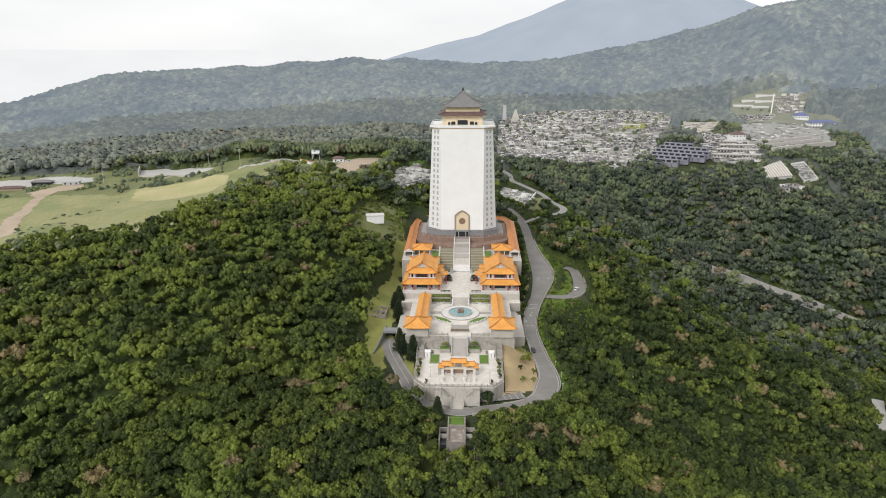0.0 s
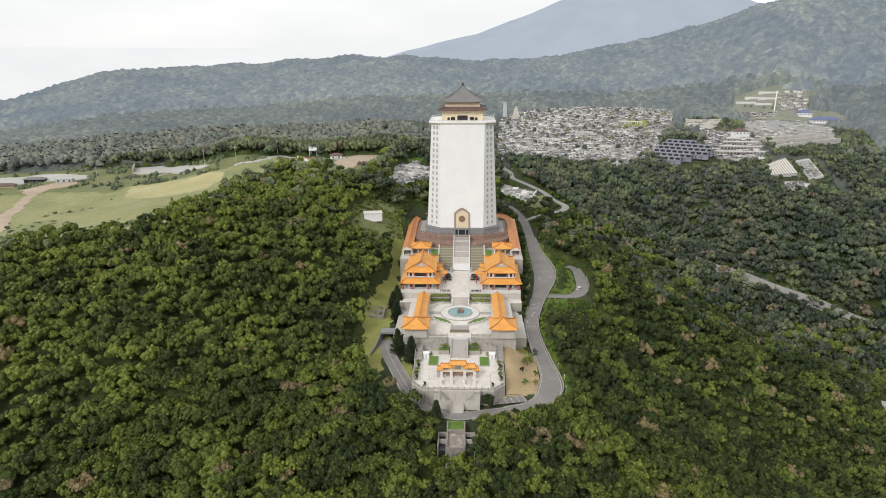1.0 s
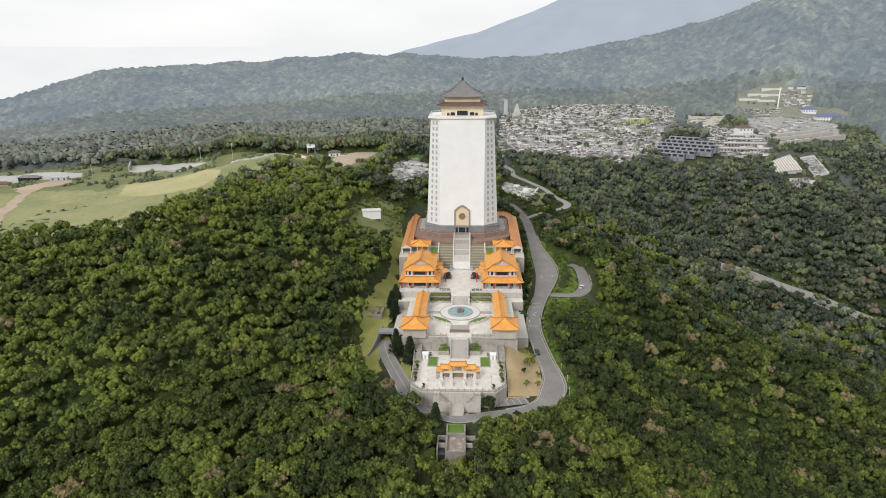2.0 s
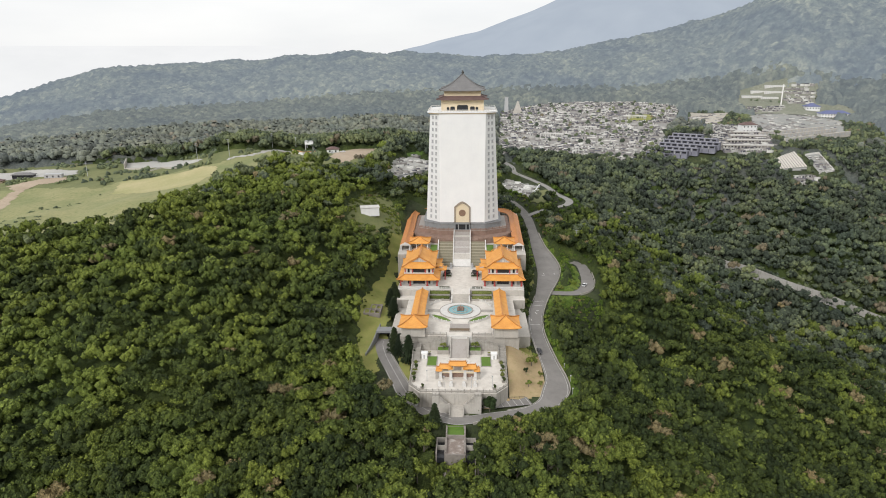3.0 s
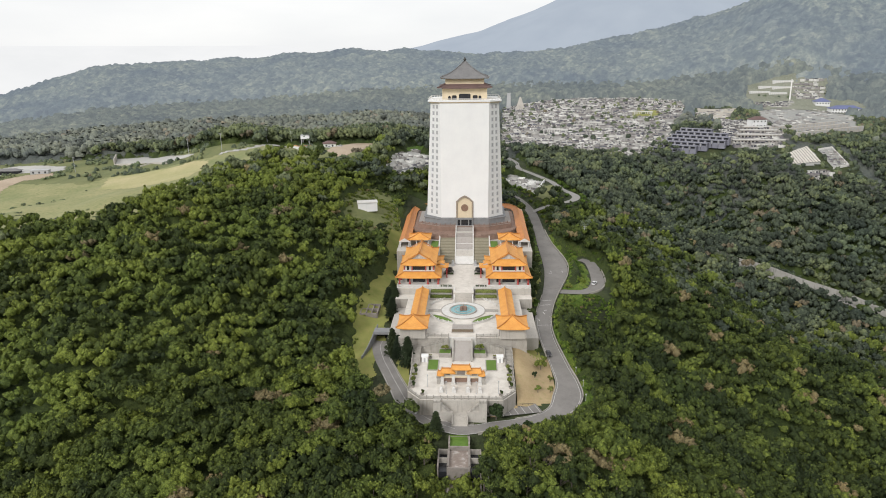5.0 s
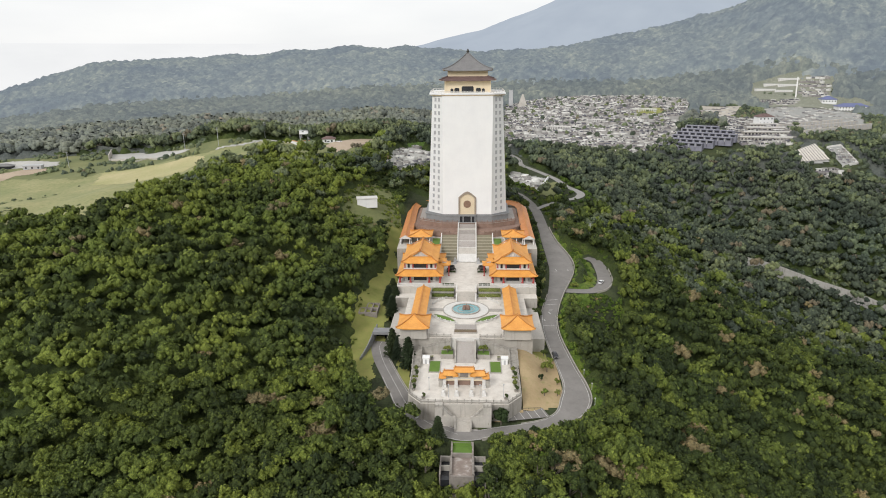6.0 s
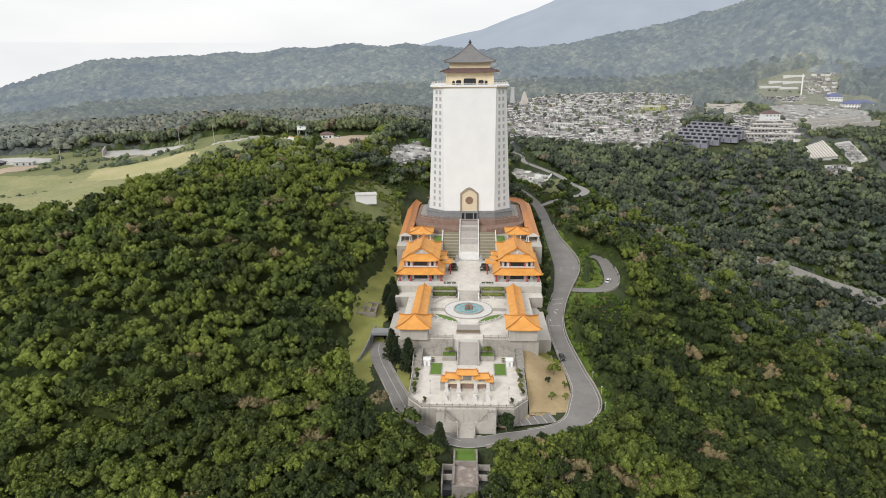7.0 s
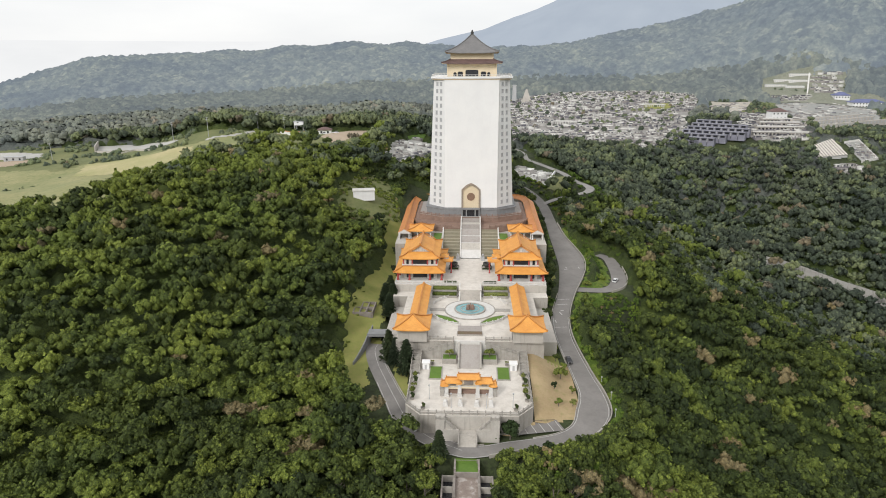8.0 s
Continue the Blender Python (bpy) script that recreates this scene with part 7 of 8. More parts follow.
# long white canopies over grave rows, stepping down the slope
for k in range(10):
    a = (291 + 2.7 * k, 229 + 0.4 * k)
    b = (292.5 + 2.7 * k, 248 + 1.6 * k)
    za, zb = float(ground_height(*a)) + 1.6, float(ground_height(*b)) + 1.6
    c = thing("grave_canopy", (0, 0, 0), "long white canopy roof over a row of graves", "canopy", "white canopies")
    s = Shape()
    s.beam((*a, za), (*b, zb), 1.7, 0.25)
    part("roof", s, PAVING, c)
    for t in (0.06, 0.35, 0.65, 0.94):
        s = Shape()
        p = [a[0] + t * (b[0] - a[0]), a[1] + t * (b[1] - a[1]), za + t * (zb - za)]
        s.box(p[0] - 0.7, p[0] + 0.7, p[1] - 0.2, p[1] + 0.2, p[2] - 3.2, p[2])
        part("post", s, TRIM, c)
s = Shape()
for a, b in zip(LOWER_FAR, LOWER_FAR[1:]):
    s.beam((*a, float(ground_height(*a)) - 1), (*b, float(ground_height(*b)) - 1), 0.6, 3.0)
solid("terrace_wall", s, MARBLE, "pale wall round the grave terrace", "wall", "structure")
UPPER_RIGHT = [(432, 529), (446, 572), (486, 569), (467, 530)]
HALL_SLOPE = [(366, 488), (432, 484), (470, 440), (504, 440), (506, 516), (472, 528), (498, 576), (450, 586), (392, 586), (374, 548)]
drape("hall_slope", HALL_SLOPE, HILLGRASS, "grey-green open slope between the white halls", dz=1.0, res=4, wob=2)
drape("upper_ground", UPPER_RIGHT, DIRT, "bare brown ground of the upper graves", dz=0.4, res=4, wob=1)
graveyard("upper_graves", "terraced brown and grey graves on the upper slope", UPPER_RIGHT, 8, 5.6, 14, -10, (0, 1, 2), 0.8, 0.9)
UPPER_MID = [(374, 518), (428, 524), (413, 499), (367, 493)]
drape("upper_ground", UPPER_MID, FIELDGREY, "grey ground below the white halls", dz=0.4, res=4, wob=1)
graveyard("upper_graves", "white and grey graves below the halls", UPPER_MID, 7.5, 6, 19, -6, (0, 1), 0.85, 0.85)
MIDRIGHT = [(252, 292), (256, 266), (296, 262), (314, 300), (330, 400), (305, 426), (270, 400), (262, 340)]
drape("cemetery_ground", MIDRIGHT, ROADGREY, "grey ground round the terraced shrine", dz=0.4, res=4, wob=2)
graveyard("hall_graves", "grey graves round the terraced shrine", MIDRIGHT, 7.5, 5.8, 15, 6, grow=0.8)
OPEN_RIGHT = [[(310, 276), (350, 262), (452, 322), (476, 410), (456, 440), (420, 360), (318, 306)], [(284, 200), (345, 196), (347, 262), (322, 264), (288, 230)], [(250, 250), (300, 246), (312, 280), (254, 280)], [(260, 404), (310, 424), (352, 500), (294, 508)], [(182, 298), (216, 246), (264, 252), (268, 300), (250, 340), (220, 334)], [(384, 552), (427, 534), (448, 570), (412, 582)], [(440, 450), (500, 446), (500, 520), (440, 524)], [(262, 320), (280, 300), (318, 306), (336, 400), (368, 484), (344, 494), (303, 436)]]
CLEAR_FAR += [TOWN, LEFT_TOMBS, BACK_TOMBS, KNOLL_LAWN, RIGHT_LAWN, LOWER_RIGHT, LOWER_GRAVES, UPPER_RIGHT, UPPER_MID, MIDRIGHT, LOWER_FAR, [(-54, 148), (-36, 186), (-30, 166), (-44, 146)], [(-56, 72), (-46, 58), (-24, 96), (-24, 142), (-40, 162)], [(24, 128), (46, 100), (62, 102), (68, 138), (40, 172), (28, 158)], HALL_SLOPE, *OPEN_RIGHT]
drape("brown_terrace", [(267, 416), (307, 434), (346, 495), (296, 500)], TERRACE, "pale grey-brown stepped terrace field", dz=0.6, res=4, wob=1)
graveyard("low_grave_rows", "long low rows of pale markers on the stepped field", [(267, 416), (307, 434), (346, 495), (296, 500)], 7, 5.0, 20, 0, (2,), 0.4, 0.35)

# stepped columbarium of violet slate
sc = thing("stepped_columbarium", (221, 280, float(ground_height(222, 270)) + 1), "stepped violet-grey slate columbarium with rows of white-edged niches", "columbarium")
sc.rotation_euler, sc.scale = (0, 0, radians(-33)), (1.0, 1.0, 0.8)
cell, niche, edge = Shape(), Shape(), Shape()
cell.box(0.2, 5.8, 0, 8, -9, 0)
cell.box(0.0, 6.0, -0.8, 5.2, 0.0, 0.5)
niche.box(1.2, 4.8, -0.2, 0.0, -2.4, -0.5)
edge.box(-0.2, 0.2, -0.9, 6, -4, 0.6)
cell, niche, edge = cell.mesh("cell", [SLATE]), niche.mesh("niche", [DARK]), edge.mesh("edge", [TRIM])
for k in range(7):
    n = (4, 6, 7, 9, 9, 8, 5)[k]
    for q in range(n):
        at = pose(-33 + 6 * q + 2.0 * k, -24 + 7.5 * k, 2.4 + 3.1 * k)
        part("cell", cell, None, sc, place=at)
        part("niche", niche, None, sc, place=at)
        part("edge", edge, None, sc, place=at)

# terraced shrine: white parapets over dark arcades, a temple on top
for k, (y, w) in enumerate(((276, 46), (290, 40), (306, 34), (324, 26))):
    x = 279 + 6 * k
    t = thing("shrine_terrace", (x, y, float(ground_height(x, y)) - 1), "white stone terrace with an arcaded front and a parapet", "terrace", "shrine terraces")
    t.rotation_euler = (0, 0, radians(-8))
    s = Shape()
    s.box(-w / 2, w / 2, 0, 12, -3, 4.4)
    part("body", s, BALUSTER, t)
    s = Shape()
    s.box(-w / 2 - 0.4, w / 2 + 0.4, -0.5, 0.3, 4.4, 5.6)
    part("parapet", s, MARBLE, t, "white parapet")
    arch = Shape()
    arch.box(-0.9, 0.9, -0.08, 0.0, 0.8, 3.4)
    arch = arch.mesh("arch", [DARK])
    for q in range(int(w / 3.2)):
        part("arch", arch, None, t, place=pose(-w / 2 + 1.9 + 3.2 * q, 0, 0))
build_house(306, 346, 16, 10, 9, 8, WHITE_DULL, REDTILE, "grey temple hall with dark tiled roof", "temple", "temple", storeys=2)
build_house(466, 472, 34, 14, 6.5, -6, WHITE_DULL, BLUE, "long white hall with a blue hipped roof", "hall", "hall", storeys=2, rise=3.6)
build_house(458, 512, 17, 13, 5, -6, WHITE_DULL, BLUE, "small white hall with a blue pyramid roof", "hall", "hall", storeys=1, rise=4)
build_house(484, 434, 20, 8, 6, -10, WHITE_DULL, SLATE, "white gate building with violet roofs", "gatehouse", "gatehouse", storeys=1)
for x, y, w in ((398, 556, 26), (411, 567, 20), (418, 546, 22), (428, 558, 24), (434, 570, 26)):
    z = float(ground_height(x, y))
    t = thing("terrace_hall", (x, y, z), "long white terrace hall with a flat grey roof", "hall", "white terrace halls")
    t.rotation_euler = (0, 0, radians(-12))
    s = Shape()
    s.box(-w / 2, w / 2, 0, 9, -3, 3.4)
    part("wall", s, MARBLE, t)
    s = Shape()
    s.box(-w / 2 + 0.3, w / 2 - 0.3, 0.3, 10, 3.4, 3.7)
    part("roof", s, TRIM, t)
    gap = Shape()
    gap.box(-0.5, 0.5, -0.05, 0.0, 0.6, 2.2)
    gap = gap.mesh("niche", [TRIM])
    for q in range(int(w / 2.6)):
        part("niche", gap, None, t, place=pose(-w / 2 + 1.5 + 2.6 * q, 0, 0))
s = Shape()
s.beam((446, 571, float(ground_height(446, 571)) - 1), (425, 527, float(ground_height(425, 527)) - 1), 1.6, 3.6)
solid("stair_wall", s, MARBLE, "white stair wall climbing beside the halls", "wall", "structure")
for k in range(3):
    s = Shape()
    s.box(-56, 56, -1, 1, -2, 3.6)
    for q in range(19):
        s.box(-55 + 6 * q, -52.5 + 6 * q, -1.15, -1, 0.5, 2.8, 1)
    x, y = 366 - 7 * k, 314 + 13 * k
    o = solid("grave_wall", s, [PALE, TRIM], "long pale grave wall with grey niches", "wall", "structure", "", (x, y, float(ground_height(x, y))))
    o.rotation_euler = (0, 0, radians(31))
for x, y, h in ((56, 541, 22),):
    s = Shape()
    s.prism([(-3, -3), (3, -3), (3, 3), (-3, 3)], -2, h, 0, [(-2.2, -2.2), (2.2, -2.2), (2.2, 2.2), (-2.2, 2.2)])
    s.box(-2.6, 2.6, -2.6, 2.6, h, h + 0.8)
    solid("stone_obelisk", s, TRIM, "grey stone memorial pillar above the graves", "monument", "", "memorial pillars", (x, y, float(ground_height(x, y))))
s = Shape()
s.prism([(-7, -5), (7, -5), (7, 5), (-7, 5)], -2, 17, 0, [(-0.8, -2), (0.8, -2), (0.8, 2), (-0.8, 2)])
solid("pyramid_monument", s, PALE, "pale pointed stone monument above the graves", "monument", "", "", (71, 530, float(ground_height(71, 530))))
post = Shape()
post.box(-0.4, 0.4, -0.4, 0.4, -2, 3.2)
post = post.mesh("post", [MARBLE])
for x, y, r in ((98, 368, 13), (218, 462, 11), (145, 404, 10)):
    c = thing("curved_colonnade", (x, y, float(ground_height(x, y)) + 1), "white curved colonnade among the graves", "colonnade", "curved colonnades")
    s = Shape()
    for a in range(14):
        p, q = radians(180 * a / 14), radians(180 * (a + 1) / 14)
        s.beam((-r * math.cos(p), r * math.sin(p) * 0.8, 3), (-r * math.cos(q), r * math.sin(q) * 0.8, 3), 1.2, 1.4)
        part("post", post, None, c, place=Matrix.Translation((-r * math.cos(p), r * math.sin(p) * 0.8, 0)))
    part("beam", s, MARBLE, c)
for p in TOWN_LAWNS:
    drape("cemetery_lawn", p, LAWN, "small green lawn among the graves", dz=0.8, res=2, wob=0.6)
# retaining wall above the valley road
kerb_wall("valley_wall", VALLEY_ROAD[3:], -1.0, 0.8, 5.8, "stained pale retaining wall above the valley road", STREAKED, "wall")


# ---- the woods ----
CLEAR = [
    [(-36, -150), (36, -150), (33, -60), (41, -55), (40, 60), (-37, 60), (-38, -30), (-33, -90)],  # the memorial's terraces
    [(-49, -66), (-47, -118), (-38, -134), (-28, -134), (-28, 22), (-46, 30), (-42, -30)],  # lawn strip beside them
    [(18, -118), (37, -118), (40, -146), (20, -154), (8, -153)],  # dry verge
    [(-7.4, -158), (-7, -177), (7, -177), (8.4, -158)],  # stepped channel
    [(-18, -150), (-15, -173), (0, -176), (24, -174.5), (41, -165), (30, -150)],  # the road bend below the court, kept clear for the camera
    [(43, -61), (58, -65), (72, -59), (77, -46), (72, -41), (44, -41)],  # the bank below the side road, kept clear for the camera
]



def clear_of(x, y, margin=2.5):
    ok = np.ones(x.shape, bool)
    for road in ROADS:
        b, z, w = to_road(x, y, road)
        ok &= b > w + margin + (6 if road is BEND_ROAD else np.where((x > 71) & (y > -36), 0.5, 4.5) if road is SIDE_ROAD else np.where((x > -12) | (y > -100), 2.5, 2.2) if road is MAIN_ROAD else 2 if road is VALLEY_ROAD else 0)
    for poly in CLEAR + CLEAR_FAR:
        ok &= ~inside(x, y, poly)
    return ok


def spots(seed, step, keep):
    """Jittered places for trees over the wooded land."""
    r = np.random.RandomState(seed)
    gx, gy = np.meshgrid(np.arange(-900, 1000, step), np.arange(-330, 1250, step * 0.87))
    gx = gx + (np.arange(gx.shape[0]) % 2)[:, None] * step / 2
    x, y = gx.ravel() + r.uniform(-0.32, 0.32, gx.size) * step, gy.ravel() + r.uniform(-0.32, 0.32, gx.size) * step
    k = keep(x, y)
    x, y = x[k], y[k]
    k = clear_of(x, y)
    return x[k], y[k]


def seen_wedge(x, y, spread=0.79):
    return (np.abs(x) < (y + 376) * spread + 14) & (y > -322 + 0.35 * np.abs(x))


def range_of(x, y):
    return np.hypot(x, y + 322)


def mass(name, label, templates, x, y, size, seed, mat, sink=0.55, rise=8.0):
    """Many trees of one stretch of wood as a single mesh."""
    r = np.random.RandomState(seed)
    z = ground_height(x, y)
    vs, fs, ts, k = [], [], [], 0
    pick = r.randint(0, len(templates), len(x))
    spin = r.uniform(0, 6.283, len(x))
    grow = size * r.uniform(0.66, 1.38, len(x))
    tall = r.uniform(0.85, 1.25, len(x))
    tint = np.clip(r.uniform(0, 1, len(x)) * 0.62 + 0.38 * (0.5 + 1.3 * rolling(x, y, 48, 31)), 0, 1)
    # tint paints in light and haze: left slopes lighter, right slopes darker
    tint = np.clip(tint + 0.06 + 0.14 * smooth(-70, -200, x) * smooth(-260, -120, y) + 0.22 * smooth(-45, -75, x) * smooth(-190, -150, x) * smooth(-70, -10, y) - 0.16 * smooth(-20, 60, x) * (1 - smooth(150, 260, y)), 0, 1)
    tint = np.where(r.uniform(0, 1, len(x)) < 0.03, 0.985, np.minimum(tint, 0.95))
    for i in range(len(x)):
        v, f, shade = templates[pick[i]]
        c, s = math.cos(spin[i]) * grow[i], math.sin(spin[i]) * grow[i]
        w = np.empty_like(v)
        w[:, 0] = v[:, 0] * c - v[:, 1] * s + x[i]
        w[:, 1] = v[:, 0] * s + v[:, 1] * c + y[i]
        w[:, 2] = v[:, 2] * grow[i] * tall[i] + z[i] + rise * (size / 4.8) * tall[i] - sink * grow[i]
        vs.append(w)
        fs.append(f + k)
        ts.append(np.clip(tint[i] + shade, 0, 0.94) if tint[i] < 0.96 else np.full(len(v), tint[i]))
        k += len(v)
    me = raw_mesh(name, np.concatenate(vs), np.concatenate(fs), [mat], np.concatenate(ts), True)
    return solid(name, me, None, label, "forest", "stuff")


NEAR = [crown_arrays(s, 12, 215, 0.093, 0.56, 1, 6, (0.2, 0.37)) for s in range(7)]
MIDDLE = [crown_arrays(20 + s, 8, 44, 0.126, 0.52, 1, 5, (0.24, 0.4)) for s in range(6)]
SPARSE = [crown_arrays(30 + s, 5, 20, 0.17, 0.55, core=1, sides=5, bulge=(0.3, 0.46)) for s in range(6)]
FAR = [far_crown(40 + s) for s in range(8)]

# single trees with trunks: those along the foot of the slope below the terraces
def trunk_shape(seed):
    r = random.Random(seed)
    s = Shape()
    s.tube(0, 0, [(0.42, -1.5), (0.3, 0.5), (0.24, 3), (0.18, 5.5), (0.08, 7.5)], 7)
    for k in range(4):
        a = r.uniform(0, 6.28)
        s.beam((0, 0, 3.5 + k * 0.7), (2.4 * math.cos(a), 2.4 * math.sin(a), 6.2 + k * 0.5), 0.16, 0.16)
    return s.mesh("trunk", [BARK])


def near_zone(x, y):
    return seen_wedge(x, y) & (y < -150)


def single_zone(x, y):
    return near_zone(x, y) & (np.abs(x) < 52) & (y > -246)


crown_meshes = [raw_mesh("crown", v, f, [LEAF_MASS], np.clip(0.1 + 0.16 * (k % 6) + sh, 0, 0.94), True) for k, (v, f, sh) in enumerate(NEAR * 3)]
trunk_meshes = [trunk_shape(s) for s in range(4)]
sx, sy = spots(5, 5.4, single_zone)
sz = ground_height(sx, sy)
rt = random.Random(11)
for i in range(min(300, len(sx))):
    g, tall = 4.9 * rt.uniform(0.68, 1.4), rt.uniform(0.85, 1.25)
    t = thing("broadleaf_tree", (sx[i], sy[i], sz[i]), "broadleaf tree with a dense lumpy green crown on the slope", "tree", "trees on the slope below the terraces")
    part("trunk", trunk_meshes[i % 4], None, t, place=Matrix.Diagonal((1, 1, tall, 1)))
    part("crown", crown_meshes[rt.randrange(21)], None, t, place=Matrix.Translation((0, 0, 10.2 * tall - 0.6 * g)) @ pose(0, 0, 0, 0, 0, rt.uniform(0, 360)) @ Matrix.Diagonal((g, g, g * tall, 1)))

x_, y_ = spots(5, 5.4, lambda x, y: seen_wedge(x, y) & (range_of(x, y) < 200) & ~single_zone(x, y))
x_, y_ = np.concatenate([x_, sx[300:]]), np.concatenate([y_, sy[300:]])
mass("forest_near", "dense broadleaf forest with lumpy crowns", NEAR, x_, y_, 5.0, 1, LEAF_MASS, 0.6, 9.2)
def haze_tinted(x, y, seed, near=310.0, far=500.0):
    """Which trees take the leaf colour with haze painted in, more of them with distance."""
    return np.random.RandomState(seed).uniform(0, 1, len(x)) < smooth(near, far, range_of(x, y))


x_, y_ = spots(6, 5.6, lambda x, y: seen_wedge(x, y) & (range_of(x, y) >= 200) & (range_of(x, y) < 400))
k_ = haze_tinted(x_, y_, 61)
mass("forest_slopes", "dense broadleaf forest over the hill slopes", MIDDLE, x_[~k_], y_[~k_], 5.0, 2, LEAF_MASS, 0.6, 9.2)
mass("forest_slopes", "dense forest over the upper slopes, haze painted into the leaves", MIDDLE, x_[k_], y_[k_], 5.0, 12, LEAF_MID, 0.6, 9.2)
x_, y_ = spots(9, 5.9, lambda x, y: seen_wedge(x, y) & (range_of(x, y) >= 400) & (range_of(x, y) < 590))
k_ = haze_tinted(x_, y_, 62)
mass("forest_valley", "green broadleaf trees scattered through the valley woods", SPARSE, x_[~k_], y_[~k_], 5.5, 10, LEAF_MASS, 0.6, 9.2)
mass("forest_valley", "dense forest across the valley, haze painted into the leaves", SPARSE, x_[k_], y_[k_], 5.5, 9, LEAF_MID, 0.6, 9.2)


def carpet(name, label, xs, ys, keep, mat, seed, step, low, high, loose=0.0, leaf=0.8, tone=(0.0, 1.0), cat="forest"):
    """A closed rumpled canopy of many crowns in one sheet, with loose leaf clumps over it."""
    gx, gy = np.meshgrid(xs, ys)
    r = np.random.RandomState(seed)
    res = xs[1] - xs[0]
    gx, gy = gx + r.uniform(-0.3, 0.3, gx.shape) * res, gy + r.uniform(-0.3, 0.3, gx.shape) * res
    k = keep(gx.ravel(), gy.ravel()).reshape(gx.shape)
    h, tint = canopy_field(gx, gy, step, seed, low, high)
    gz = ground_height(gx, gy) + np.where(k, h + r.uniform(-0.03, 0.03, gx.shape) * high, 0.05)
    w = len(xs)
    i = (np.arange(len(ys) - 1)[:, None] * w + np.arange(w - 1)[None, :]).ravel()
    kk = k.ravel()
    i = i[kk[i] | kk[i + 1] | kk[i + w] | kk[i + w + 1]]
    used, faces = np.unique(np.stack([i, i + 1, i + w + 1, i + w], -1), return_inverse=True)
    v = np.stack([gx, gy, gz], -1).reshape(-1, 3)[used]
    faces = faces.reshape(-1, 4)
    t = np.clip(tint.ravel()[used] + 0.12 * r.uniform(-1, 1, len(v)), 0, 0.94)
    if loose:
        n = int(loose * len(i))
        q = r.randint(0, len(i), n)
        px, py = gx.ravel()[i[q]] + r.uniform(0, res, n), gy.ravel()[i[q]] + r.uniform(0, res, n)
        q = keep(px, py)
        px, py = px[q], py[q]
        ph, pt = canopy_field(px, py, step, seed, low, high)
        lv = leaf_quads(np.stack([px, py, ground_height(px, py) + ph + 0.25 * leaf], 1), leaf, seed)
        faces = np.concatenate([faces, np.arange(len(lv)).reshape(-1, 4) + len(v)])
        v = np.concatenate([v, lv])
        t = np.concatenate([t, np.repeat(np.clip(pt + r.uniform(-0.2, 0.25, len(pt)), 0, 0.94), 4)])
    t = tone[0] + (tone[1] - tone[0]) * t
    return solid(name, raw_mesh(name, v, faces, [mat], t, True), None, label, cat, "stuff")


def band(a, b, spread=0.83):
    return lambda x, y: seen_wedge(x, y, spread) & (range_of(x, y) >= a) & (range_of(x, y) < b)


def wooded(a, b, margin):
    inner = band(a, b)

    def keep(x, y):
        k = inner(x, y)
        k[k] = clear_of(x[k], y[k], margin)
        return k
    return keep


# the low tone range paints the shade between crowns
carpet("understory", "leafy understory below the crowns, tinted dark for the shade in gaps", np.arange(-470, 470, 2.2), np.arange(-320, 300, 2.2), wooded(0, 600, 1.2), LEAF_MASS, 101, 5.0, 2.4, 5.4, 1.0, 0.5, (0.0, 0.42), "undergrowth")
x_, y_ = spots(14, 6.7, lambda x, y: band(585, 790)(x, y))
k_ = np.random.RandomState(63).uniform(0, 1, len(x_)) < smooth(20, 130, x_) * (1 - smooth(680, 760, range_of(x_, y_)))
mass("forest_beyond", "mixed woods beyond the valley, pale with painted haze", FAR, x_[~k_], y_[~k_], 5.4, 15, LEAF_HAZE, 0.55, 8.0)
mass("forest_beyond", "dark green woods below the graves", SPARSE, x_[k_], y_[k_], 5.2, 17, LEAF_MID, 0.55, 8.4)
carpet("forest_floor_growth", "undergrowth beyond the valley, painted with haze and crown shade", np.arange(-580, 580, 5.0), np.arange(60, 480, 5.0), wooded(560, 800, 0.5), LEAF_HAZE, 103, 7.0, 3.0, 7.0, 0.0, 0.9, (0.0, 0.3), "undergrowth")
carpet("backdrop_foothill_woods", "woods on the distant slopes, haze put in as glow", np.arange(-720, 720, 2.8), np.arange(150, 760, 2.8), wooded(780, 1060, 1.0), foot_mat, 104, 7.0, 6.5, 11.5)


def outer_woods(x, y):
    k = ~seen_wedge(x, y, 0.81) & (np.hypot(x, y + 300) < 430) & (y < 160)
    k[k] = clear_of(x[k], y[k], 2.0)
    return k


carpet("forest_margin", "broadleaf woods going on round the hill", np.arange(-430, 430, 4.0), np.arange(-560, 160, 4.0), outer_woods, LEAF_MASS, 105, 7.0, 5.0, 11.0, 1.0, 1.0, (0.1, 0.8))
carpet("creeper_slope", "bright creepers and scrub on the bank below the road", np.arange(28, 100, 1.5), np.arange(-185, 40, 1.5), lambda x, y: (to_road(x, y, MAIN_ROAD)[0] > to_road(x, y, MAIN_ROAD)[2] + 1.7) & (to_road(x, y, MAIN_ROAD)[0] < to_road(x, y, MAIN_ROAD)[2] + 11) & (to_road(x, y, SIDE_ROAD)[0] > to_road(x, y, SIDE_ROAD)[2] + 1.5) & (x > 0.9 * to_road(x, y, MAIN_ROAD)[2] + 30) & ~inside(x, y, CLEAR[0]) & ~inside(x, y, CLEAR[2]), VINE, 102, 2.6, 0.5, 1.7, 0.9, 0.35, (0.1, 0.8), "undergrowth")


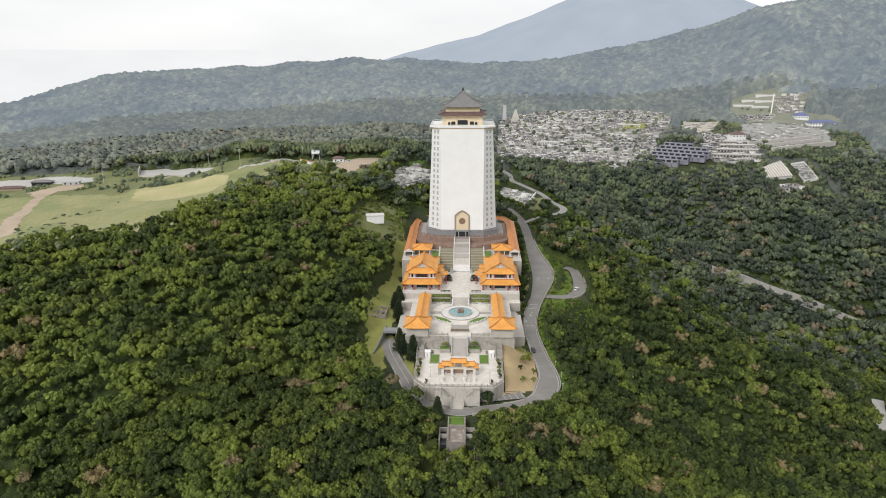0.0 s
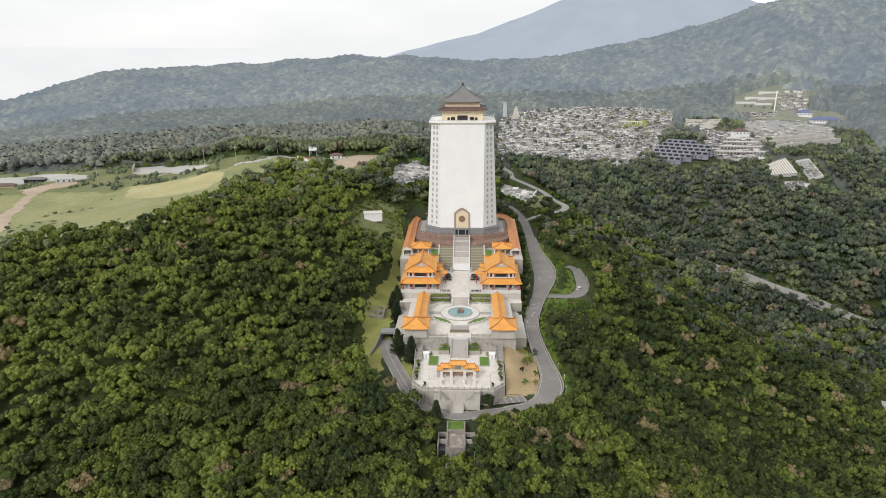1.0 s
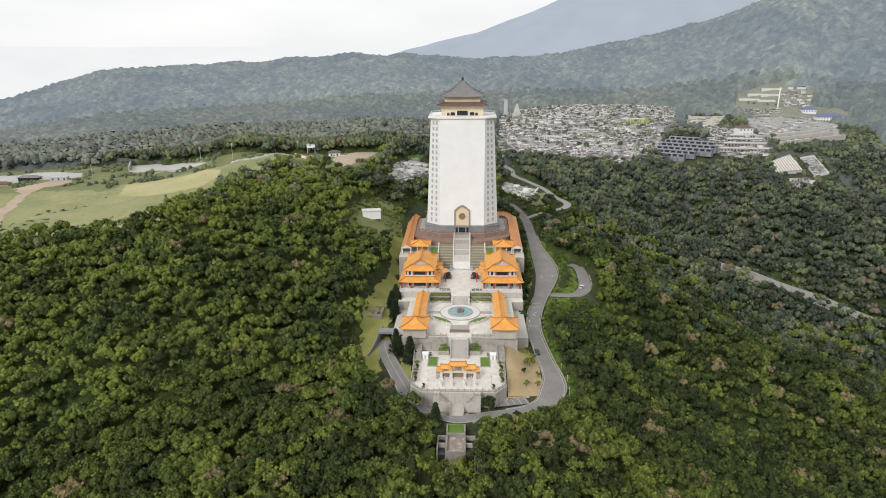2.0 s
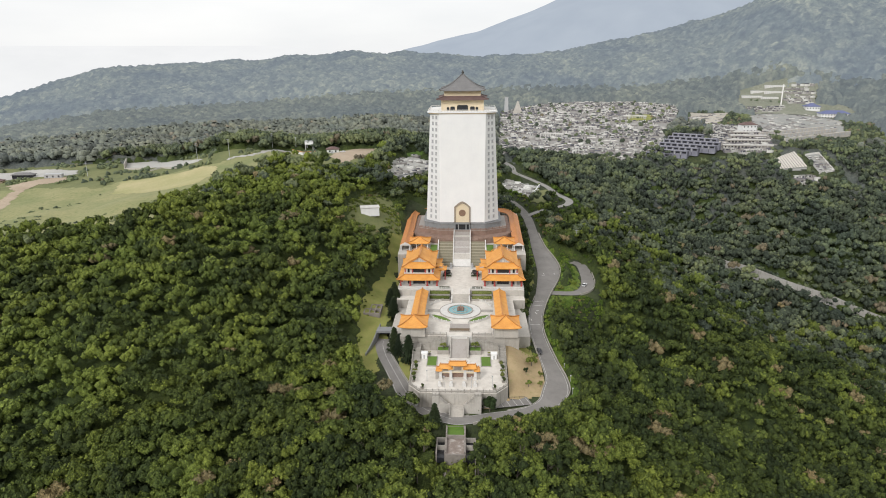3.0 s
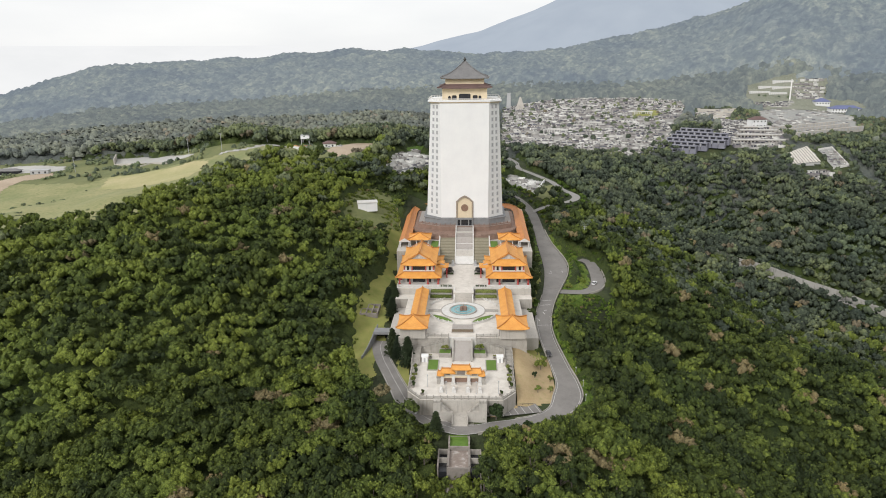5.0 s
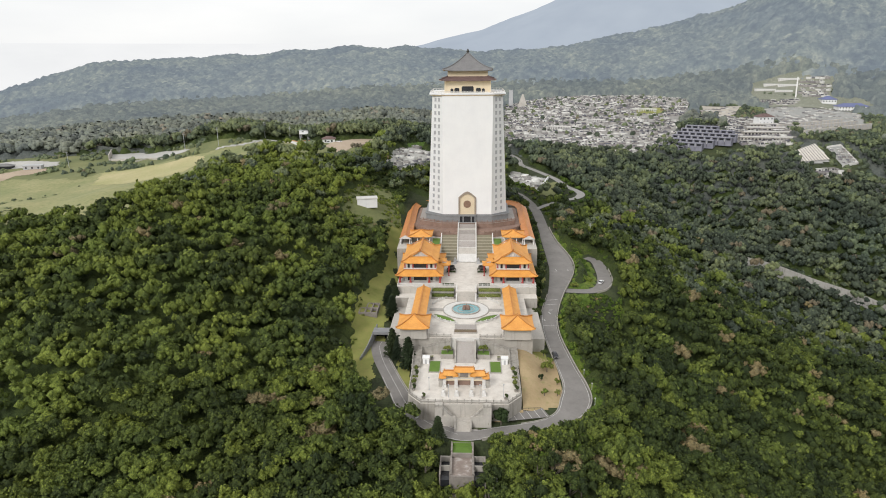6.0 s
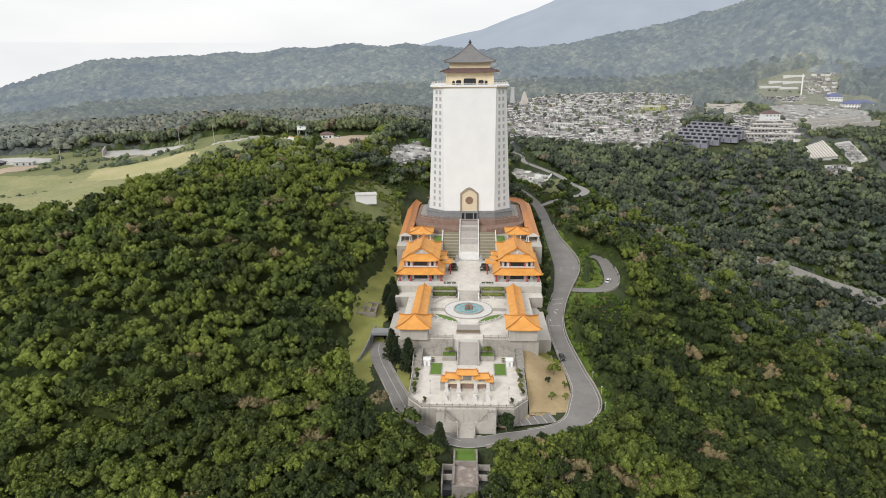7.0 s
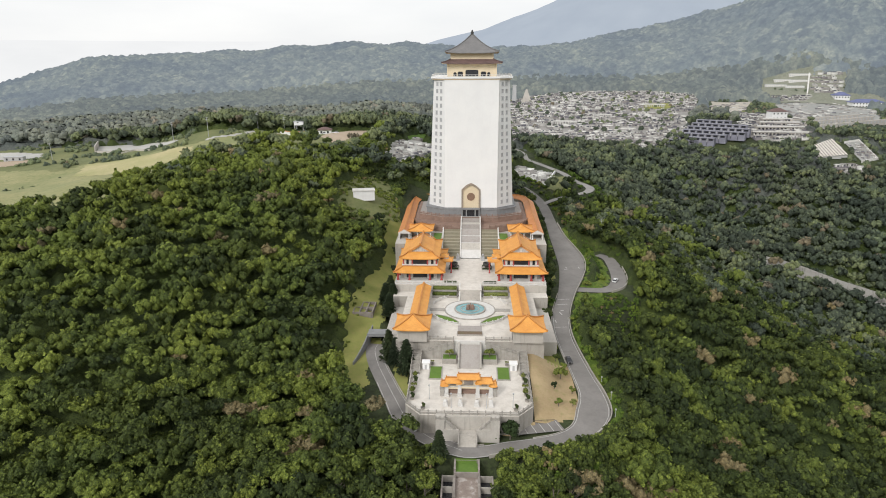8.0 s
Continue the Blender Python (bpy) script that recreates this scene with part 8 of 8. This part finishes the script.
def road_edge(x, y):
    """A band of low growth along the outer edges of the roads and clearings."""
    k = np.zeros(x.shape, bool)
    for road in (MAIN_ROAD, SIDE_ROAD, BEND_ROAD):
        b, _, w = to_road(x, y, road)
        k |= (b > w + 1.6) & (b < w + 11)
    for road in (MAIN_ROAD, SIDE_ROAD, BEND_ROAD):
        b, _, w = to_road(x, y, road)
        k &= b > w + (3.6 if road is SIDE_ROAD else 1.9)
    k &= ~inside(x, y, [(42, -62), (66, -62), (74, -40), (64, -38), (44, -42)])
    for poly in CLEAR[:4] + [BACK_TOMBS, KNOLL_LAWN]:
        k &= ~inside(x, y, poly)
    return k


r_ = np.random.RandomState(77)
x_, y_ = r_.uniform(-60, 95, 6000), r_.uniform(-190, 150, 6000)
k_ = road_edge(x_, y_)
bx_, by_ = r_.uniform(43, 76, 420), r_.uniform(-64, -48, 420)
b_, _, w_ = to_road(bx_, by_, SIDE_ROAD)
c_, _, v_ = to_road(bx_, by_, MAIN_ROAD)
bk_ = (b_ > w_ + 1.2) & (c_ > v_ + 1.6)
mass("bank_scrub", "low green scrub on the bank below the side road", SPARSE, bx_[bk_], by_[bk_], 1.3, 24, VINE, 0.5, 1.6)
mass("undergrowth", "bright green low bushes and creepers along the road edges", SPARSE, x_[k_], y_[k_], 2.0, 4, VINE, 0.5, 4.6)
r_ = np.random.RandomState(78)
x_, y_ = r_.uniform(-430, -120, 2300), r_.uniform(-75, 115, 2300)
k_ = inside(x_, y_, FIELD) & ~inside(x_, y_, MOWN) & ~inside(x_, y_, TRACK) & (rolling(x_, y_, 60, 90) + 0.008 * (18 - y_) > 0.26)
mass("field_bushes", "scattered bushes and hedges over the meadow", SPARSE, x_[k_], y_[k_], 2.0, 6, LEAF_MID, 0.5, 2.2)
x_, y_ = r_.uniform(-450, -95, 3200), r_.uniform(20, 200, 3200)
k_ = inside(x_, y_, PLATEAU) & ~inside(x_, y_, LOT) & (rolling(x_, y_, 34, 95) > 0.08)
for p_ in [FIELD, YARD, MOWN, TRACK, *SLABS]:
    k_ &= ~inside(x_, y_, p_)
mass("plateau_bushes", "dark bushes and young trees round the yards", FAR, x_[k_], y_[k_], 2.4, 16, LEAF_MID, 0.5, 3.4)
x_, y_ = r_.uniform(-40, 60, 1500), r_.uniform(-182, -150, 1500)
b_, _, w_ = to_road(x_, y_, MAIN_ROAD)
k_ = (b_ > w_ + 2.6) & (b_ < w_ + 15) & ((x_ < -8) | (x_ > 7.5) | (y_ < -190)) & (y_ < -150) & ~inside(x_, y_, CLEAR[0]) & ~inside(x_, y_, CLEAR[2])
mass("road_scrub", "dense green scrub on the bank below the road", SPARSE, x_[k_], y_[k_], 2.3, 21, LEAF_MASS, 0.5, 6.0)
x_, y_ = r_.uniform(140, 350, 2600), r_.uniform(-20, 190, 2600)
b_, _, w_ = to_road(x_, y_, VALLEY_ROAD)
k_ = (b_ > w_ + 3.2) & (b_ < w_ + 26)
mass("valley_scrub", "dark bushes and young trees along the valley road", SPARSE, x_[k_], y_[k_], 3.2, 27, LEAF_MID, 0.5, 8.0)
x_, y_ = r_.uniform(-62, -24, 1100), r_.uniform(-8, 100, 1100)
k_ = (np.abs(x_) > 38.2) | (y_ > 63)
for p_ in (CLEARING, LEFT_TOMBS, CLEAR[1]):
    k_ &= ~inside(x_, y_, p_)
mass("hillside_scrub", "dark bushes and small trees on the slope behind the gallery", SPARSE, x_[k_], y_[k_], 2.9, 29, LEAF_MASS, 0.5, 5.6)
x_, y_ = r_.uniform(-72, -28, 640), r_.uniform(-12, 80, 640)
k_ = inside(x_, y_, CLEARING) & ~inside(x_, y_, [(-64, 1), (-47, 1), (-48, 19), (-64, 19)]) & (rolling(x_, y_, 22, 96) > -0.7)
mass("clearing_bushes", "bushes round the white shed", SPARSE, x_[k_], y_[k_], 2.0, 17, LEAF_MASS, 0.5, 2.6)
x_, y_ = r_.uniform(180, 490, 5200), r_.uniform(195, 600, 5200)
k_ = np.zeros(x_.shape, bool)
for p_ in OPEN_RIGHT:
    k_ |= inside(x_, y_, p_)
for p_ in [TOWN, RIGHT_LAWN, LOWER_RIGHT, LOWER_GRAVES, LOWER_FAR, UPPER_RIGHT, UPPER_MID, MIDRIGHT, [(186, 300), (222, 254), (270, 268), (268, 320), (230, 340)], [(384, 552), (430, 536), (452, 574), (410, 584)], [(440, 450), (500, 446), (500, 520), (440, 524)], [(267, 416), (307, 434), (346, 495), (296, 500)]]:
    k_ &= ~inside(x_, y_, p_)
mass("cemetery_hedges", "dark bushes and small trees between the terraces", FAR, x_[k_], y_[k_], 2.8, 19, LEAF_MID, 0.5, 3.2)
x_, y_ = r_.uniform(30, 300, 330), r_.uniform(255, 600, 330)
k_ = inside(x_, y_, TOWN)
mass("cemetery_bushes", "dark bushes and small trees between the graves", FAR, x_[k_], y_[k_], 3.4, 7, LEAF_MID, 0.5, 3.4)
x_, y_ = r_.uniform(-54, -28, 130), r_.uniform(-134, 26, 130)
k_ = inside(x_, y_, CLEAR[1]) & ((x_ < -43) | (rolling(x_, y_, 20, 91) > 0.35))
mass("lawn_bushes", "low bushes at the lawn's wooded edge", MIDDLE, x_[k_], y_[k_], 1.3, 8, LEAF_MASS, 0.5, 2.4)
